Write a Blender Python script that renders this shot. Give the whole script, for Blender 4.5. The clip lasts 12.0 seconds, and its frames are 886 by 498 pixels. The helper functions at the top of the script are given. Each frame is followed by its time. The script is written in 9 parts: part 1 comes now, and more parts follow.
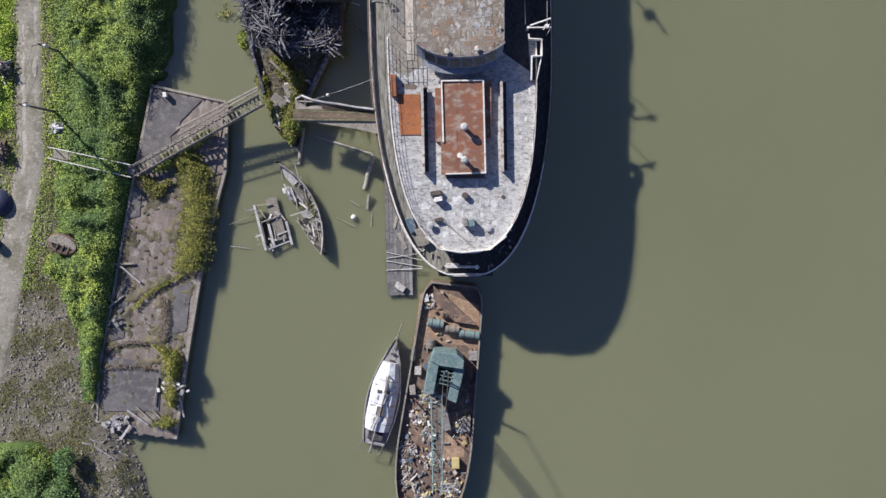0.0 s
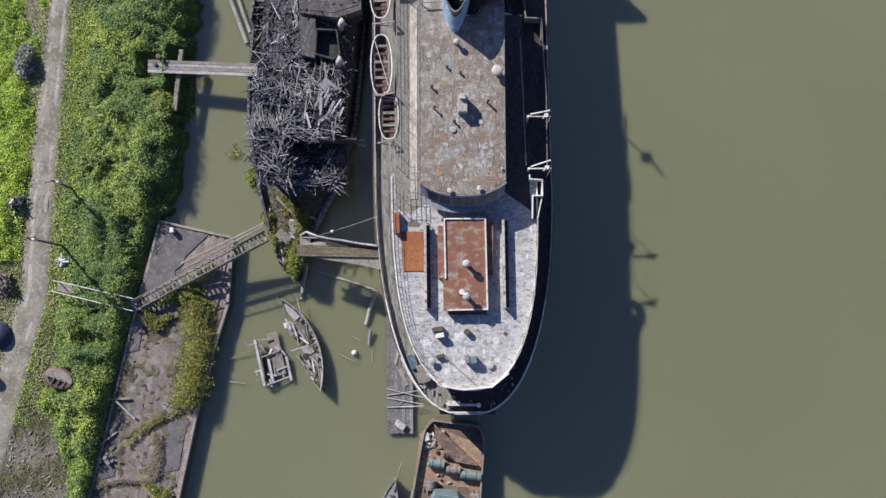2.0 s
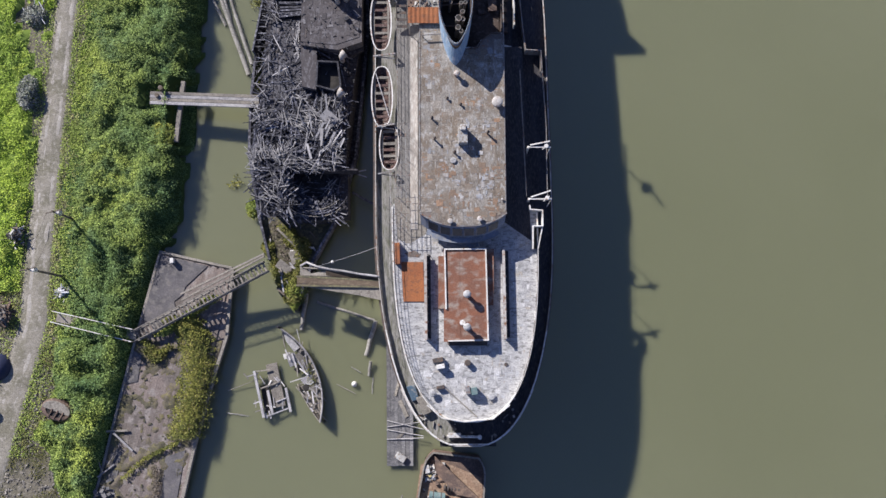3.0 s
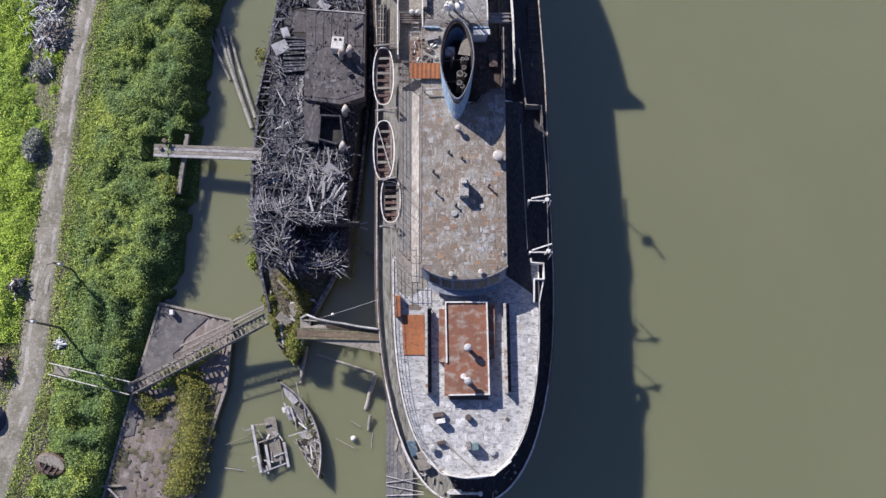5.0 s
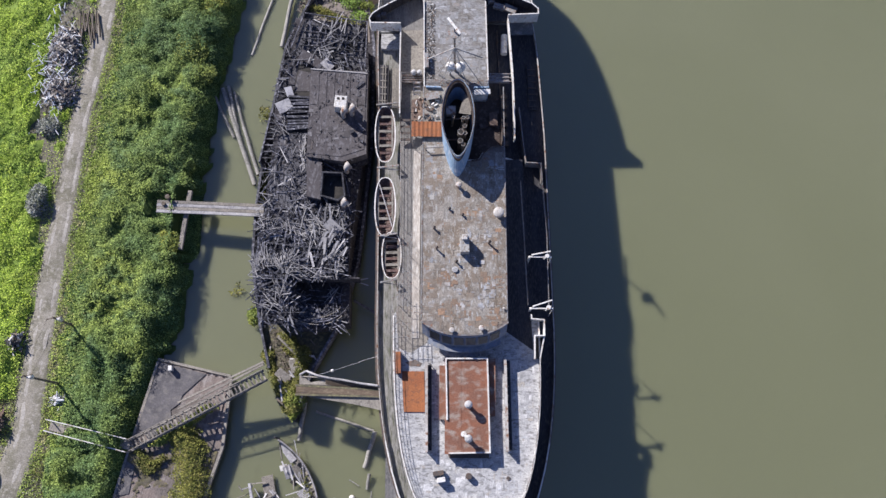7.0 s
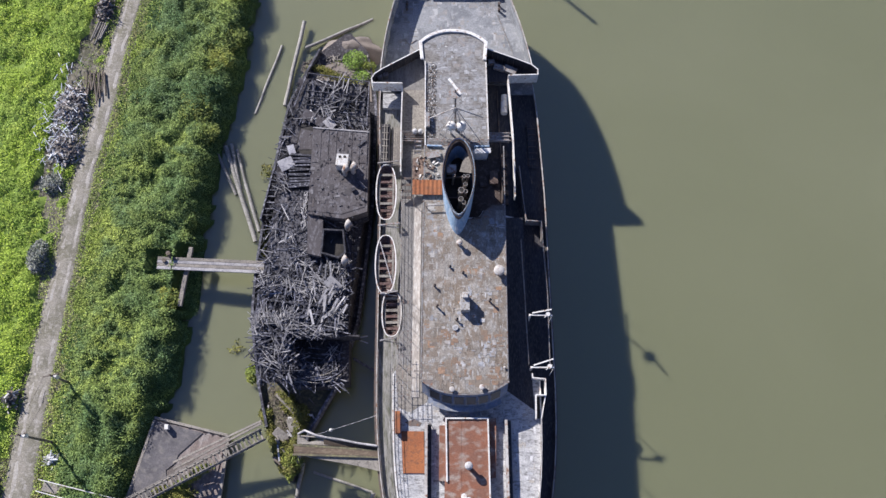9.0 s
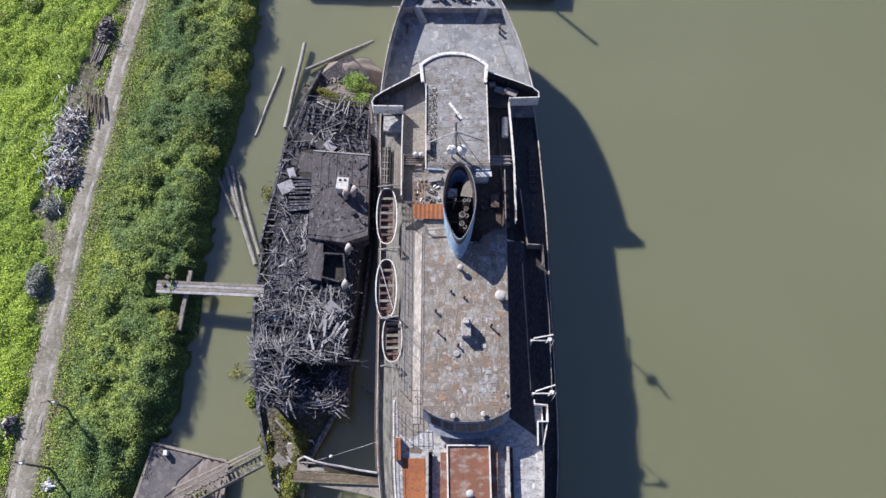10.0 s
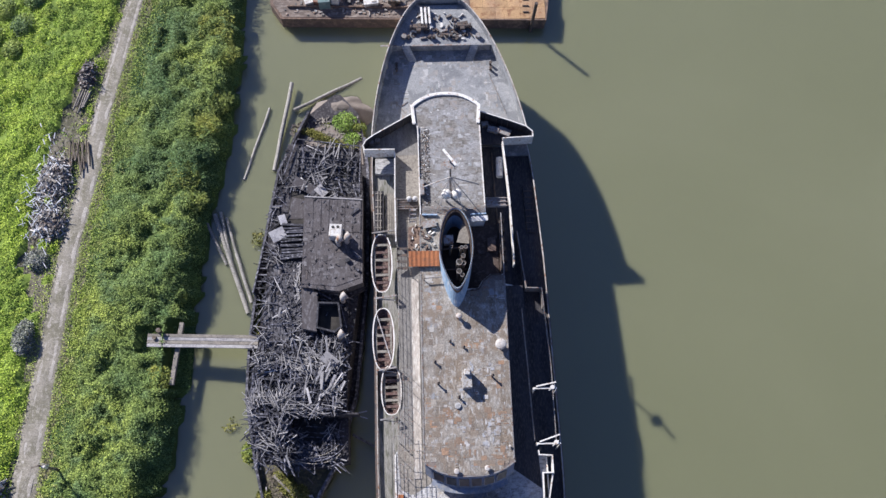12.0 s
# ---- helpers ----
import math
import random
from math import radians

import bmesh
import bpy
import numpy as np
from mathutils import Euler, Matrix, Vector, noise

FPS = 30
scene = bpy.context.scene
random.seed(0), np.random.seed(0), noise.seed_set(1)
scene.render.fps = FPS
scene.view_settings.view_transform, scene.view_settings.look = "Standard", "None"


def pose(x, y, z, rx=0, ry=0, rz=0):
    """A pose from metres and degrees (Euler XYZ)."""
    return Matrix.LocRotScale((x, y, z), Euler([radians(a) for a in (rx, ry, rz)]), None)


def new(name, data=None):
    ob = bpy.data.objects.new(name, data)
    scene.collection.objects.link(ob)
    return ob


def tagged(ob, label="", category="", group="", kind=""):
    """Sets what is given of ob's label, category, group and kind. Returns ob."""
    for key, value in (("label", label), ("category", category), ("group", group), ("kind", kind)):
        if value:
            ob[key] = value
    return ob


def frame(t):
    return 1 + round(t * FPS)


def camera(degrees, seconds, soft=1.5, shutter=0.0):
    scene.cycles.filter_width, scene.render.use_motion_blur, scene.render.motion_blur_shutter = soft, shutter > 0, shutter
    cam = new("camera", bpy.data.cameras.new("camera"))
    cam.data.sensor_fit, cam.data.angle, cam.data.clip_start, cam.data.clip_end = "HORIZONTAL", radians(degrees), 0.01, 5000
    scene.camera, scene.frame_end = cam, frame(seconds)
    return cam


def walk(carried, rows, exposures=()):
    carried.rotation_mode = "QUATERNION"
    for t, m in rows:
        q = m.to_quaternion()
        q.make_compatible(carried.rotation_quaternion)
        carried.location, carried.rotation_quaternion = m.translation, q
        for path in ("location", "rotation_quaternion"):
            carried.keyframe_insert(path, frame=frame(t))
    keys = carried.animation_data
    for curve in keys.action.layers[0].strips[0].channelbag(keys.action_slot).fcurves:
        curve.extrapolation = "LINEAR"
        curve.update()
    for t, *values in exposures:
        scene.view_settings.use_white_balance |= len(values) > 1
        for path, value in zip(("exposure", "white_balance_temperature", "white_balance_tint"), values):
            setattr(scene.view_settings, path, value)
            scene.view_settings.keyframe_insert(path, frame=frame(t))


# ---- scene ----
cam = camera(56.8, 12.0)
# seconds, place in metres, Euler angles in degrees
ROWS = [
    (0, -0.01, -0.18, 103.43, -4.05, -0.71, -0.47),
    (0.5, 0.10, -0.31, 103.21, -1.56, -0.62, -0.43),
    (1, 0.12, -0.02, 103.20, 1.28, -0.55, -0.30),
    (1.5, -0.13, 0.24, 103.28, 3.48, -0.65, -0.14),
    (2, -0.14, 0.04, 103.29, 5.31, -0.66, -0.04),
    (2.5, -0.22, 0.16, 103.28, 6.47, -0.69, -0.05),
    (3, -0.18, 0.18, 103.17, 7.36, -0.65, -0.08),
    (5, -0.22, 0.47, 103.09, 10.88, -0.64, 0.12),
    (5.5, -0.30, 0.62, 103.14, 12.22, -0.68, 0.17),
    (6, -0.23, 0.30, 103.12, 13.51, -0.64, 0.27),
    (6.5, -0.29, 0.12, 103.17, 14.40, -0.69, 0.29),
    (7, -0.41, 0.25, 103.28, 14.90, -0.75, 0.28),
    (9, -0.38, 0.70, 103.25, 18.68, -0.75, 0.45),
    (9.5, -0.30, 1.43, 103.23, 19.12, -0.66, 0.42),
    (10, -0.41, 2.39, 103.24, 19.43, -0.68, 0.40),
    (10.5, -0.39, 3.53, 103.22, 19.63, -0.60, 0.30),
    (11, -1.02, 4.96, 103.16, 19.69, -0.85, -0.16),
    (11.5, -0.80, 6.01, 102.80, 19.95, -0.66, -0.73),
    (12, -1.28, 7.64, 102.91, 19.82, -0.85, -1.45),
]
walk(cam, [(t, pose(x, y, z, rx, ry, rz)) for t, x, y, z, rx, ry, rz in ROWS], [(0, 0.56, 5880, 27), (5, 0.63, 5780, 30), (12, 0.78, 5740, 29)])

# ---- daylight ----
SUN_DIR = Vector((1.2, -1.21, -1.0)).normalized()
world = bpy.data.worlds.new("sky")
scene.world = world
world.use_nodes = True
wn = world.node_tree.nodes
sky = wn.new("ShaderNodeTexSky")
sky.sky_type, sky.sun_disc = "NISHITA", False
sky.ozone_density, sky.air_density, sky.dust_density = 4.0, 1.1, 0.1
sky.sun_elevation = radians(30.4)
sky.sun_rotation = radians(-45)
haze = wn.new("ShaderNodeMix")
haze.data_type, haze.blend_type = "RGBA", "MULTIPLY"
haze.inputs[0].default_value = 1.0
haze.inputs[7].default_value = (1.06, 0.965, 0.97, 1.0)
world.node_tree.links.new(sky.outputs[0], haze.inputs[6])
world.node_tree.links.new(haze.outputs[2], wn["Background"].inputs[0])
wn["Background"].inputs[1].default_value = 0.063
sun = new("sun", bpy.data.lights.new("sun", "SUN"))
sun.data.energy, sun.data.angle, sun.data.color = 5.0, radians(0.53), (1.0, 0.985, 0.76)
sun.rotation_mode = "QUATERNION"
sun.rotation_quaternion = SUN_DIR.to_track_quat("-Z", "Y")
sun.location = (-120, 120, 120)
# ---- helpers of this scene ----
rng = random.Random(7)


class Geo:
    """Gathers vertices and faces of one mesh."""

    def __init__(self):
        self.v, self.f = [], []

    def add(self, vs, fs):
        n = len(self.v)
        self.v += [tuple(p) for p in vs]
        self.f += [tuple(n + i for i in q) for q in fs]
        return self

    def box(self, x, y, z, sx, sy, sz, rz=0.0, rx=0.0, ry=0.0):
        """A box with its centre at x, y, z."""
        m = pose(x, y, z, rx, ry, rz)
        c = [m @ Vector((a * sx / 2, b * sy / 2, d * sz / 2)) for d in (-1, 1) for b in (-1, 1) for a in (-1, 1)]
        return self.add(c, [(0, 2, 3, 1), (4, 5, 7, 6), (0, 1, 5, 4), (2, 6, 7, 3), (0, 4, 6, 2), (1, 3, 7, 5)])

    def beam(self, p, q, w, h):
        """A bar of w by h from p to q, upright as far as it can be."""
        p, q = Vector(p), Vector(q)
        d = (q - p).normalized()
        s = d.cross(Vector((0, 0, 1)))
        s = s.normalized() if s.length > 1e-4 else Vector((1, 0, 0))
        u = s.cross(d)
        c = [e + s * a * w / 2 + u * b * h / 2 for e in (p, q) for a, b in ((-1, -1), (1, -1), (1, 1), (-1, 1))]
        return self.add(c, [(0, 1, 2, 3), (7, 6, 5, 4), (0, 4, 5, 1), (1, 5, 6, 2), (2, 6, 7, 3), (3, 7, 4, 0)])

    def cyl(self, p, q, r, r2=None, n=10, cap=True):
        p, q = Vector(p), Vector(q)
        r2 = r if r2 is None else r2
        d = (q - p).normalized()
        s = d.cross(Vector((0, 0, 1)))
        s = s.normalized() if s.length > 1e-4 else Vector((1, 0, 0))
        u = s.cross(d)
        ring = [(math.cos(2 * math.pi * i / n), math.sin(2 * math.pi * i / n)) for i in range(n)]
        vs = [p + (s * a + u * b) * r for a, b in ring] + [q + (s * a + u * b) * r2 for a, b in ring]
        fs = [(i, i + n, (i + 1) % n + n, (i + 1) % n) for i in range(n)]
        if cap:
            fs += [tuple(range(n)), tuple(range(2 * n - 1, n - 1, -1))]
        return self.add(vs, fs)

    def tube(self, pts, r, n=6):
        for a, b in zip(pts, pts[1:]):
            self.cyl(a, b, r, n=n)
        return self

    def ball(self, c, rx, ry=None, rz=None, n=10, m=6, half=False):
        ry, rz = ry or rx, rz or rx
        lo = 0 if half else -math.pi / 2
        vs = []
        for j in range(m + 1):
            a = lo + (math.pi / 2 - lo) * j / m
            for i in range(n):
                b = 2 * math.pi * i / n
                vs.append((c[0] + rx * math.cos(a) * math.cos(b), c[1] + ry * math.cos(a) * math.sin(b), c[2] + rz * math.sin(a)))
        fs = [(j * n + i, j * n + (i + 1) % n, (j + 1) * n + (i + 1) % n, (j + 1) * n + i) for j in range(m) for i in range(n)]
        return self.add(vs, fs)

    def prism(self, poly, z0, z1, poly0=None):
        """A slab with the outline poly at z1 and poly0 (or poly) at z0."""
        lo = poly0 or poly
        n = len(poly)
        area = sum(a[0] * b[1] - b[0] * a[1] for a, b in zip(poly, poly[1:] + poly[:1]))
        if area < 0:
            poly, lo = poly[::-1], lo[::-1]
        vs = [(x, y, z0) for x, y in lo] + [(x, y, z1) for x, y in poly]
        return self.add(vs, [(i, (i + 1) % n, (i + 1) % n + n, i + n) for i in range(n)] + [tuple(range(n - 1, -1, -1)), tuple(range(n, 2 * n))])

    def wall(self, path, z0, z1, th, closed=False):
        """An upright wall of thickness th along the path of (x, y)."""
        pts = [Vector(p) for p in path]
        n = len(pts)
        out = []
        for i, p in enumerate(pts):
            a = pts[i - 1] if i or closed else None
            b = pts[(i + 1) % n] if i < n - 1 or closed else None
            d1 = (p - a).normalized() if a is not None else None
            d2 = (b - p).normalized() if b is not None else None
            d1, d2 = d1 or d2, d2 or d1
            m = (d1 + d2).normalized()
            nrm = Vector((-m.y, m.x))
            k = th / 2 / max(0.4, nrm.dot(Vector((-d1.y, d1.x))))
            out.append((p + nrm * k, p - nrm * k))
        vs = [(q.x, q.y, z) for l, r in out for q, z in ((l, z0), (r, z0), (r, z1), (l, z1))]
        fs = []
        for i in range(n if closed else n - 1):
            a, b = 4 * i, 4 * ((i + 1) % n)
            fs += [(a + j, a + (j + 1) % 4, b + (j + 1) % 4, b + j) for j in range(4)]
        if not closed:
            fs += [(3, 2, 1, 0), tuple(4 * (n - 1) + j for j in range(4))]
        return self.add(vs, fs)

    def mesh(self, name, smooth=False):
        me = bpy.data.meshes.new(name)
        me.from_pydata(self.v, [], self.f)
        if smooth:
            me.polygons.foreach_set("use_smooth", [True] * len(me.polygons))
        me.update()
        return me


def part(name, geo, material, parent=None, label="", smooth=False, bevel=0.0):
    """Links a Geo as one mesh object, under a thing or a part; its coordinates are the world's."""
    me = geo.mesh(name, smooth) if isinstance(geo, Geo) else geo
    if not me.materials:
        me.materials.append(material)
    ob = new(name, me)
    if parent is not None:
        ob.parent = parent
        ob.matrix_parent_inverse = parent.matrix_world.inverted()
    if label:
        ob["label"] = label
    if bevel:
        b = ob.modifiers.new("bevel", "BEVEL")
        b.width, b.segments, b.limit_method = bevel, 2, "ANGLE"
    return ob


def thing(name, at, label, category, group="", kind=""):
    """A top-level Empty at the base of a thing."""
    ob = new(name)
    ob.empty_display_size = 0.3
    ob.matrix_world = Matrix.Translation(at)
    ob.matrix_basis = Matrix.Translation(at)
    return tagged(ob, label, category, group, kind)


def single(name, geo, material, label, category, group="", kind="", smooth=False, bevel=0.0):
    """A thing that is one mesh."""
    return tagged(part(name, geo, material, None, label, smooth, bevel), label, category, group, kind)


def piece(name, me, parent, m):
    """An object of its own on a shared mesh, at the pose m."""
    ob = new(name, me)
    ob.parent = parent
    ob.matrix_parent_inverse = parent.matrix_world.inverted()
    ob.matrix_basis = m
    return ob


def lerp(table, y):
    """Straight lines between the pairs of a table."""
    for (a, p), (b, q) in zip(table, table[1:]):
        if y <= b:
            k = max(0.0, min(1.0, (y - a) / (b - a)))
            return p + (q - p) * k
    return table[-1][1]


def fbm(x, y, s, z=0.0):
    return noise.fractal(Vector((x * s, y * s, z)), 1.0, 2.0, 3)


# ---- materials ----
def material(name, c1, c2, c3=None, s1=0.5, s2=5.0, lo=0.4, hi=0.6, amount=0.5, rough=0.85, metal=0.0, bump=0.3, bump_scale=20.0,
             rnd=0.0, island=0.0, grain=0.25, stretch=(1, 1, 1), spec=0.3):
    """Weathered surface: broad patches of c1 and c2, smaller stains of c3, and fine grain."""
    m = bpy.data.materials.new(name)
    m.use_nodes = True
    nt = m.node_tree
    N, L = nt.nodes, nt.links
    bsdf = N["Principled BSDF"]
    geo = N.new("ShaderNodeNewGeometry")
    sc = N.new("ShaderNodeVectorMath")
    sc.operation = "MULTIPLY"
    sc.inputs[1].default_value = stretch
    L.new(geo.outputs["Position"], sc.inputs[0])

    def noise_at(scale, detail=5.0, dist=0.0):
        n = N.new("ShaderNodeTexNoise")
        n.inputs["Scale"].default_value, n.inputs["Detail"].default_value = scale, detail
        n.inputs["Distortion"].default_value = dist
        L.new(sc.outputs[0], n.inputs["Vector"])
        return n.outputs["Fac"]

    def ramp(fac, a, b):
        r = N.new("ShaderNodeMapRange")
        r.inputs[1].default_value, r.inputs[2].default_value = a, b
        L.new(fac, r.inputs[0])
        return r.outputs[0]

    def mix(fac, a, b):
        x = N.new("ShaderNodeMix")
        x.data_type = "RGBA"
        for sock, val in ((x.inputs[0], fac), (x.inputs[6], a), (x.inputs[7], b)):
            if isinstance(val, (int, float)):
                sock.default_value = val
            elif isinstance(val, tuple):
                sock.default_value = (*val, 1)
            else:
                L.new(val, sock)
        return x.outputs[2]

    col = mix(ramp(noise_at(s1, 6.0, 0.4), lo, hi), c1, c2)
    if c3:
        f = ramp(noise_at(s2, 5.0, 0.2), 0.62 - 0.25 * amount, 0.72 - 0.1 * amount)
        col = mix(f, col, c3)
    fine = noise_at(max(s2 * 2.5, 7.0), 4.0)
    val = ramp(fine, 0.2, 0.8)
    g = N.new("ShaderNodeMapRange")
    g.inputs[3].default_value, g.inputs[4].default_value = 1 - grain, 1 + grain
    L.new(val, g.inputs[0])
    level = g.outputs[0]
    for source, k in (("object", rnd), ("island", island)):
        if k:
            if source == "object":
                out = N.new("ShaderNodeObjectInfo").outputs["Random"]
            else:
                out = geo.outputs["Random Per Island"]
            r = N.new("ShaderNodeMapRange")
            r.inputs[3].default_value, r.inputs[4].default_value = 1 - k, 1 + k
            L.new(out, r.inputs[0])
            t = N.new("ShaderNodeMath")
            t.operation = "MULTIPLY"
            L.new(level, t.inputs[0]), L.new(r.outputs[0], t.inputs[1])
            level = t.outputs[0]
    hsv = N.new("ShaderNodeHueSaturation")
    L.new(col, hsv.inputs["Color"]), L.new(level, hsv.inputs["Value"])
    L.new(hsv.outputs[0], bsdf.inputs["Base Color"])
    bsdf.inputs["Roughness"].default_value, bsdf.inputs["Metallic"].default_value = rough, metal
    bsdf.inputs["Specular IOR Level"].default_value = spec
    if bump:
        b = N.new("ShaderNodeBump")
        b.inputs["Strength"].default_value, b.inputs["Distance"].default_value = bump, 0.05
        L.new(noise_at(bump_scale, 4.0), b.inputs["Height"])
        L.new(b.outputs[0], bsdf.inputs["Normal"])
    return m


M_WATER = material("river_water", (0.156, 0.162, 0.086), (0.17, 0.175, 0.097), s1=0.015, s2=0.2, rough=0.2, bump=0.02, bump_scale=1.5, grain=0.015, spec=1.0)
# silt lets the light spread sideways under the surface
water_bsdf = M_WATER.node_tree.nodes["Principled BSDF"]
water_bsdf.subsurface_method = "BURLEY"
water_bsdf.inputs["Subsurface Weight"].default_value = 1.0
water_bsdf.inputs["Subsurface Radius"].default_value = (1.0, 1.0, 0.9)
water_bsdf.inputs["Subsurface Scale"].default_value = 1.2
M_DIRT = material("dirt", (0.158, 0.142, 0.108), (0.105, 0.1, 0.066), (0.215, 0.195, 0.16), s1=0.25, s2=1.5, rough=0.95, bump=0.8, bump_scale=6, grain=0.4)
M_ROAD = material("gravel_road", (0.265, 0.242, 0.2), (0.185, 0.172, 0.128), (0.32, 0.297, 0.255), s1=0.4, s2=2.4, rough=0.95, bump=0.6, bump_scale=10, grain=0.45)
M_THICKET = material("thicket_leaves", (0.105, 0.185, 0.062), (0.33, 0.4, 0.072), (0.145, 0.225, 0.08), s1=0.1, s2=0.45, lo=0.42, hi=0.66, amount=0.6, rough=0.7, bump=0, island=0.45, grain=0.2, spec=0.25)
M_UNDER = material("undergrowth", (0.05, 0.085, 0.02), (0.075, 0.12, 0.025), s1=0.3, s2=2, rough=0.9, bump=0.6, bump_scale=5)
M_MEADOW = material("meadow_leaves", (0.4, 0.53, 0.055), (0.25, 0.37, 0.06), (0.45, 0.54, 0.075), s1=0.12, s2=0.5, lo=0.42, hi=0.68, rough=0.7, bump=0, island=0.22, grain=0.15, spec=0.25)
M_TREE = material("tree_leaves", (0.2, 0.25, 0.05), (0.31, 0.33, 0.055), (0.13, 0.18, 0.05), s1=0.3, s2=1.0, rough=0.7, bump=0, island=0.45, grain=0.2, spec=0.25)
M_MOSS = material("dry_moss", (0.175, 0.175, 0.042), (0.11, 0.12, 0.035), (0.22, 0.195, 0.065), s1=0.6, s2=2, rough=0.9, bump=0, island=0.5, grain=0.3, spec=0.15)
M_BARK = material("bark", (0.12, 0.095, 0.07), (0.2, 0.17, 0.14), s1=2, s2=8, rough=0.95, bump=0.6)
M_DOCKWOOD = material("weathered_plank", (0.215, 0.175, 0.155), (0.15, 0.13, 0.117), (0.27, 0.24, 0.222), s1=0.22, s2=1.2, rough=0.9, bump=0.5, bump_scale=14, rnd=0.14, grain=0.35)
M_TARPAPER = material("tar_felt", (0.095, 0.09, 0.095), (0.135, 0.126, 0.13), (0.17, 0.158, 0.15), s1=0.4, s2=1.4, rough=0.8, bump=0.4, grain=0.3)
M_GREYWOOD = material("grey_timber", (0.3, 0.27, 0.23), (0.22, 0.2, 0.175), (0.13, 0.12, 0.105), s1=0.8, s2=6, rough=0.9, bump=0.5, bump_scale=18, rnd=0.2, island=0.2)
M_CHAR = material("charred_board", (0.027, 0.027, 0.034), (0.058, 0.058, 0.073), (0.17, 0.17, 0.195), s1=0.5, s2=3, rough=0.75, bump=0.4, island=0.78, rnd=0.62, grain=0.3)
M_CHARDARK = material("burnt_deck", (0.032, 0.029, 0.033), (0.055, 0.05, 0.056), (0.1, 0.095, 0.1), s1=0.5, s2=3, rough=0.9, bump=0.7, bump_scale=8, grain=0.4)
M_SILVER = material("silvered_board", (0.42, 0.405, 0.4), (0.28, 0.27, 0.28), (0.5, 0.48, 0.47), s1=1, s2=5, rough=0.85, bump=0.3, island=0.35, rnd=0.3)
M_HULL = material("hull_paint", (0.5, 0.48, 0.45), (0.36, 0.33, 0.3), (0.22, 0.11, 0.06), s1=0.5, s2=2, amount=0.35, rough=0.6, bump=0.2)
M_WHITE = material("white_paint", (0.72, 0.71, 0.68), (0.6, 0.58, 0.54), (0.3, 0.18, 0.1), s1=0.8, s2=3, amount=0.2, rough=0.55, bump=0.15)
M_DECKAFT = material("bleached_deck", (0.5, 0.495, 0.485), (0.33, 0.33, 0.335), (0.2, 0.195, 0.19), s1=0.9, s2=2.6, lo=0.3, hi=0.68, amount=0.5, rough=0.85, bump=0.5, grain=0.5, stretch=(0.8, 1.7, 1))
M_DECKMID = material("side_deck", (0.225, 0.215, 0.205), (0.165, 0.158, 0.15), (0.115, 0.11, 0.1), s1=0.7, s2=4, rough=0.9, bump=0.4, grain=0.4, stretch=(3, 0.5, 1))
M_DECKTAN = material("tan_deck", (0.265, 0.242, 0.21), (0.205, 0.187, 0.163), (0.15, 0.135, 0.115), s1=0.6, s2=3, lo=0.35, hi=0.65, rough=0.9, bump=0.3, grain=0.4)
M_DECKBOW = material("bow_deck", (0.185, 0.192, 0.202), (0.27, 0.277, 0.285), (0.34, 0.342, 0.345), s1=0.42, s2=1.1, lo=0.45, hi=0.55, amount=0.3, rough=0.85, bump=0.3, grain=0.45)
M_ROOFPLATE = material("roof_plate", (0.18, 0.146, 0.112), (0.265, 0.243, 0.213), (0.34, 0.33, 0.31), s1=0.45, s2=1.9, lo=0.38, hi=0.62, amount=0.42, rough=0.85, bump=0.4, rnd=0.17, grain=0.6, stretch=(1.7, 0.8, 1))
M_RUST = material("rust_red", (0.23, 0.1, 0.06), (0.19, 0.095, 0.065), (0.3, 0.24, 0.2), s1=0.5, s2=0.9, amount=0.5, rough=0.9, bump=0.4, grain=0.35, stretch=(1, 1.5, 1))
M_ORANGE = material("bright_rust", (0.33, 0.125, 0.05), (0.27, 0.1, 0.045), (0.2, 0.09, 0.05), s1=0.4, s2=2, rough=0.9, bump=0.3, grain=0.3)
M_BARGERUST = material("barge_rust", (0.165, 0.114, 0.09), (0.118, 0.087, 0.074), (0.25, 0.172, 0.122), s1=0.4, s2=1.6, rough=0.9, bump=0.6, grain=0.4)
M_BLUE = material("funnel_blue", (0.26, 0.38, 0.52), (0.2, 0.3, 0.42), (0.42, 0.48, 0.54), s1=0.7, s2=2.5, rough=0.6, bump=0.2, stretch=(1, 1, 0.3))
# black for sooty iron and for openings whose shade is painted
M_SOOTHOLE = material("soot_hole_black", (0.03, 0.028, 0.027), (0.055, 0.05, 0.045), s1=1, s2=5, rough=0.95, bump=0.3)
M_STEEL = material("dull_steel", (0.3, 0.3, 0.3), (0.22, 0.21, 0.2), (0.2, 0.11, 0.07), s1=1, s2=4, rough=0.6, metal=0.3, bump=0.2, rnd=0.15)
M_DARKIRON = material("dark_iron", (0.06, 0.055, 0.055), (0.1, 0.085, 0.075), (0.15, 0.09, 0.06), s1=1.5, s2=6, rough=0.75, bump=0.3)
M_TEAL = material("faded_teal", (0.14, 0.215, 0.215), (0.1, 0.16, 0.165), (0.2, 0.235, 0.23), s1=0.8, s2=3, rough=0.7, bump=0.2)
M_BOATRED = material("oxide_planks", (0.125, 0.075, 0.064), (0.085, 0.055, 0.05), (0.19, 0.14, 0.125), s1=1, s2=4, rough=0.9, bump=0.3)
M_GLASSDARK = material("dirty_window", (0.03, 0.035, 0.045), (0.05, 0.055, 0.06), s1=1, s2=4, rough=0.25, bump=0.05, spec=0.5)
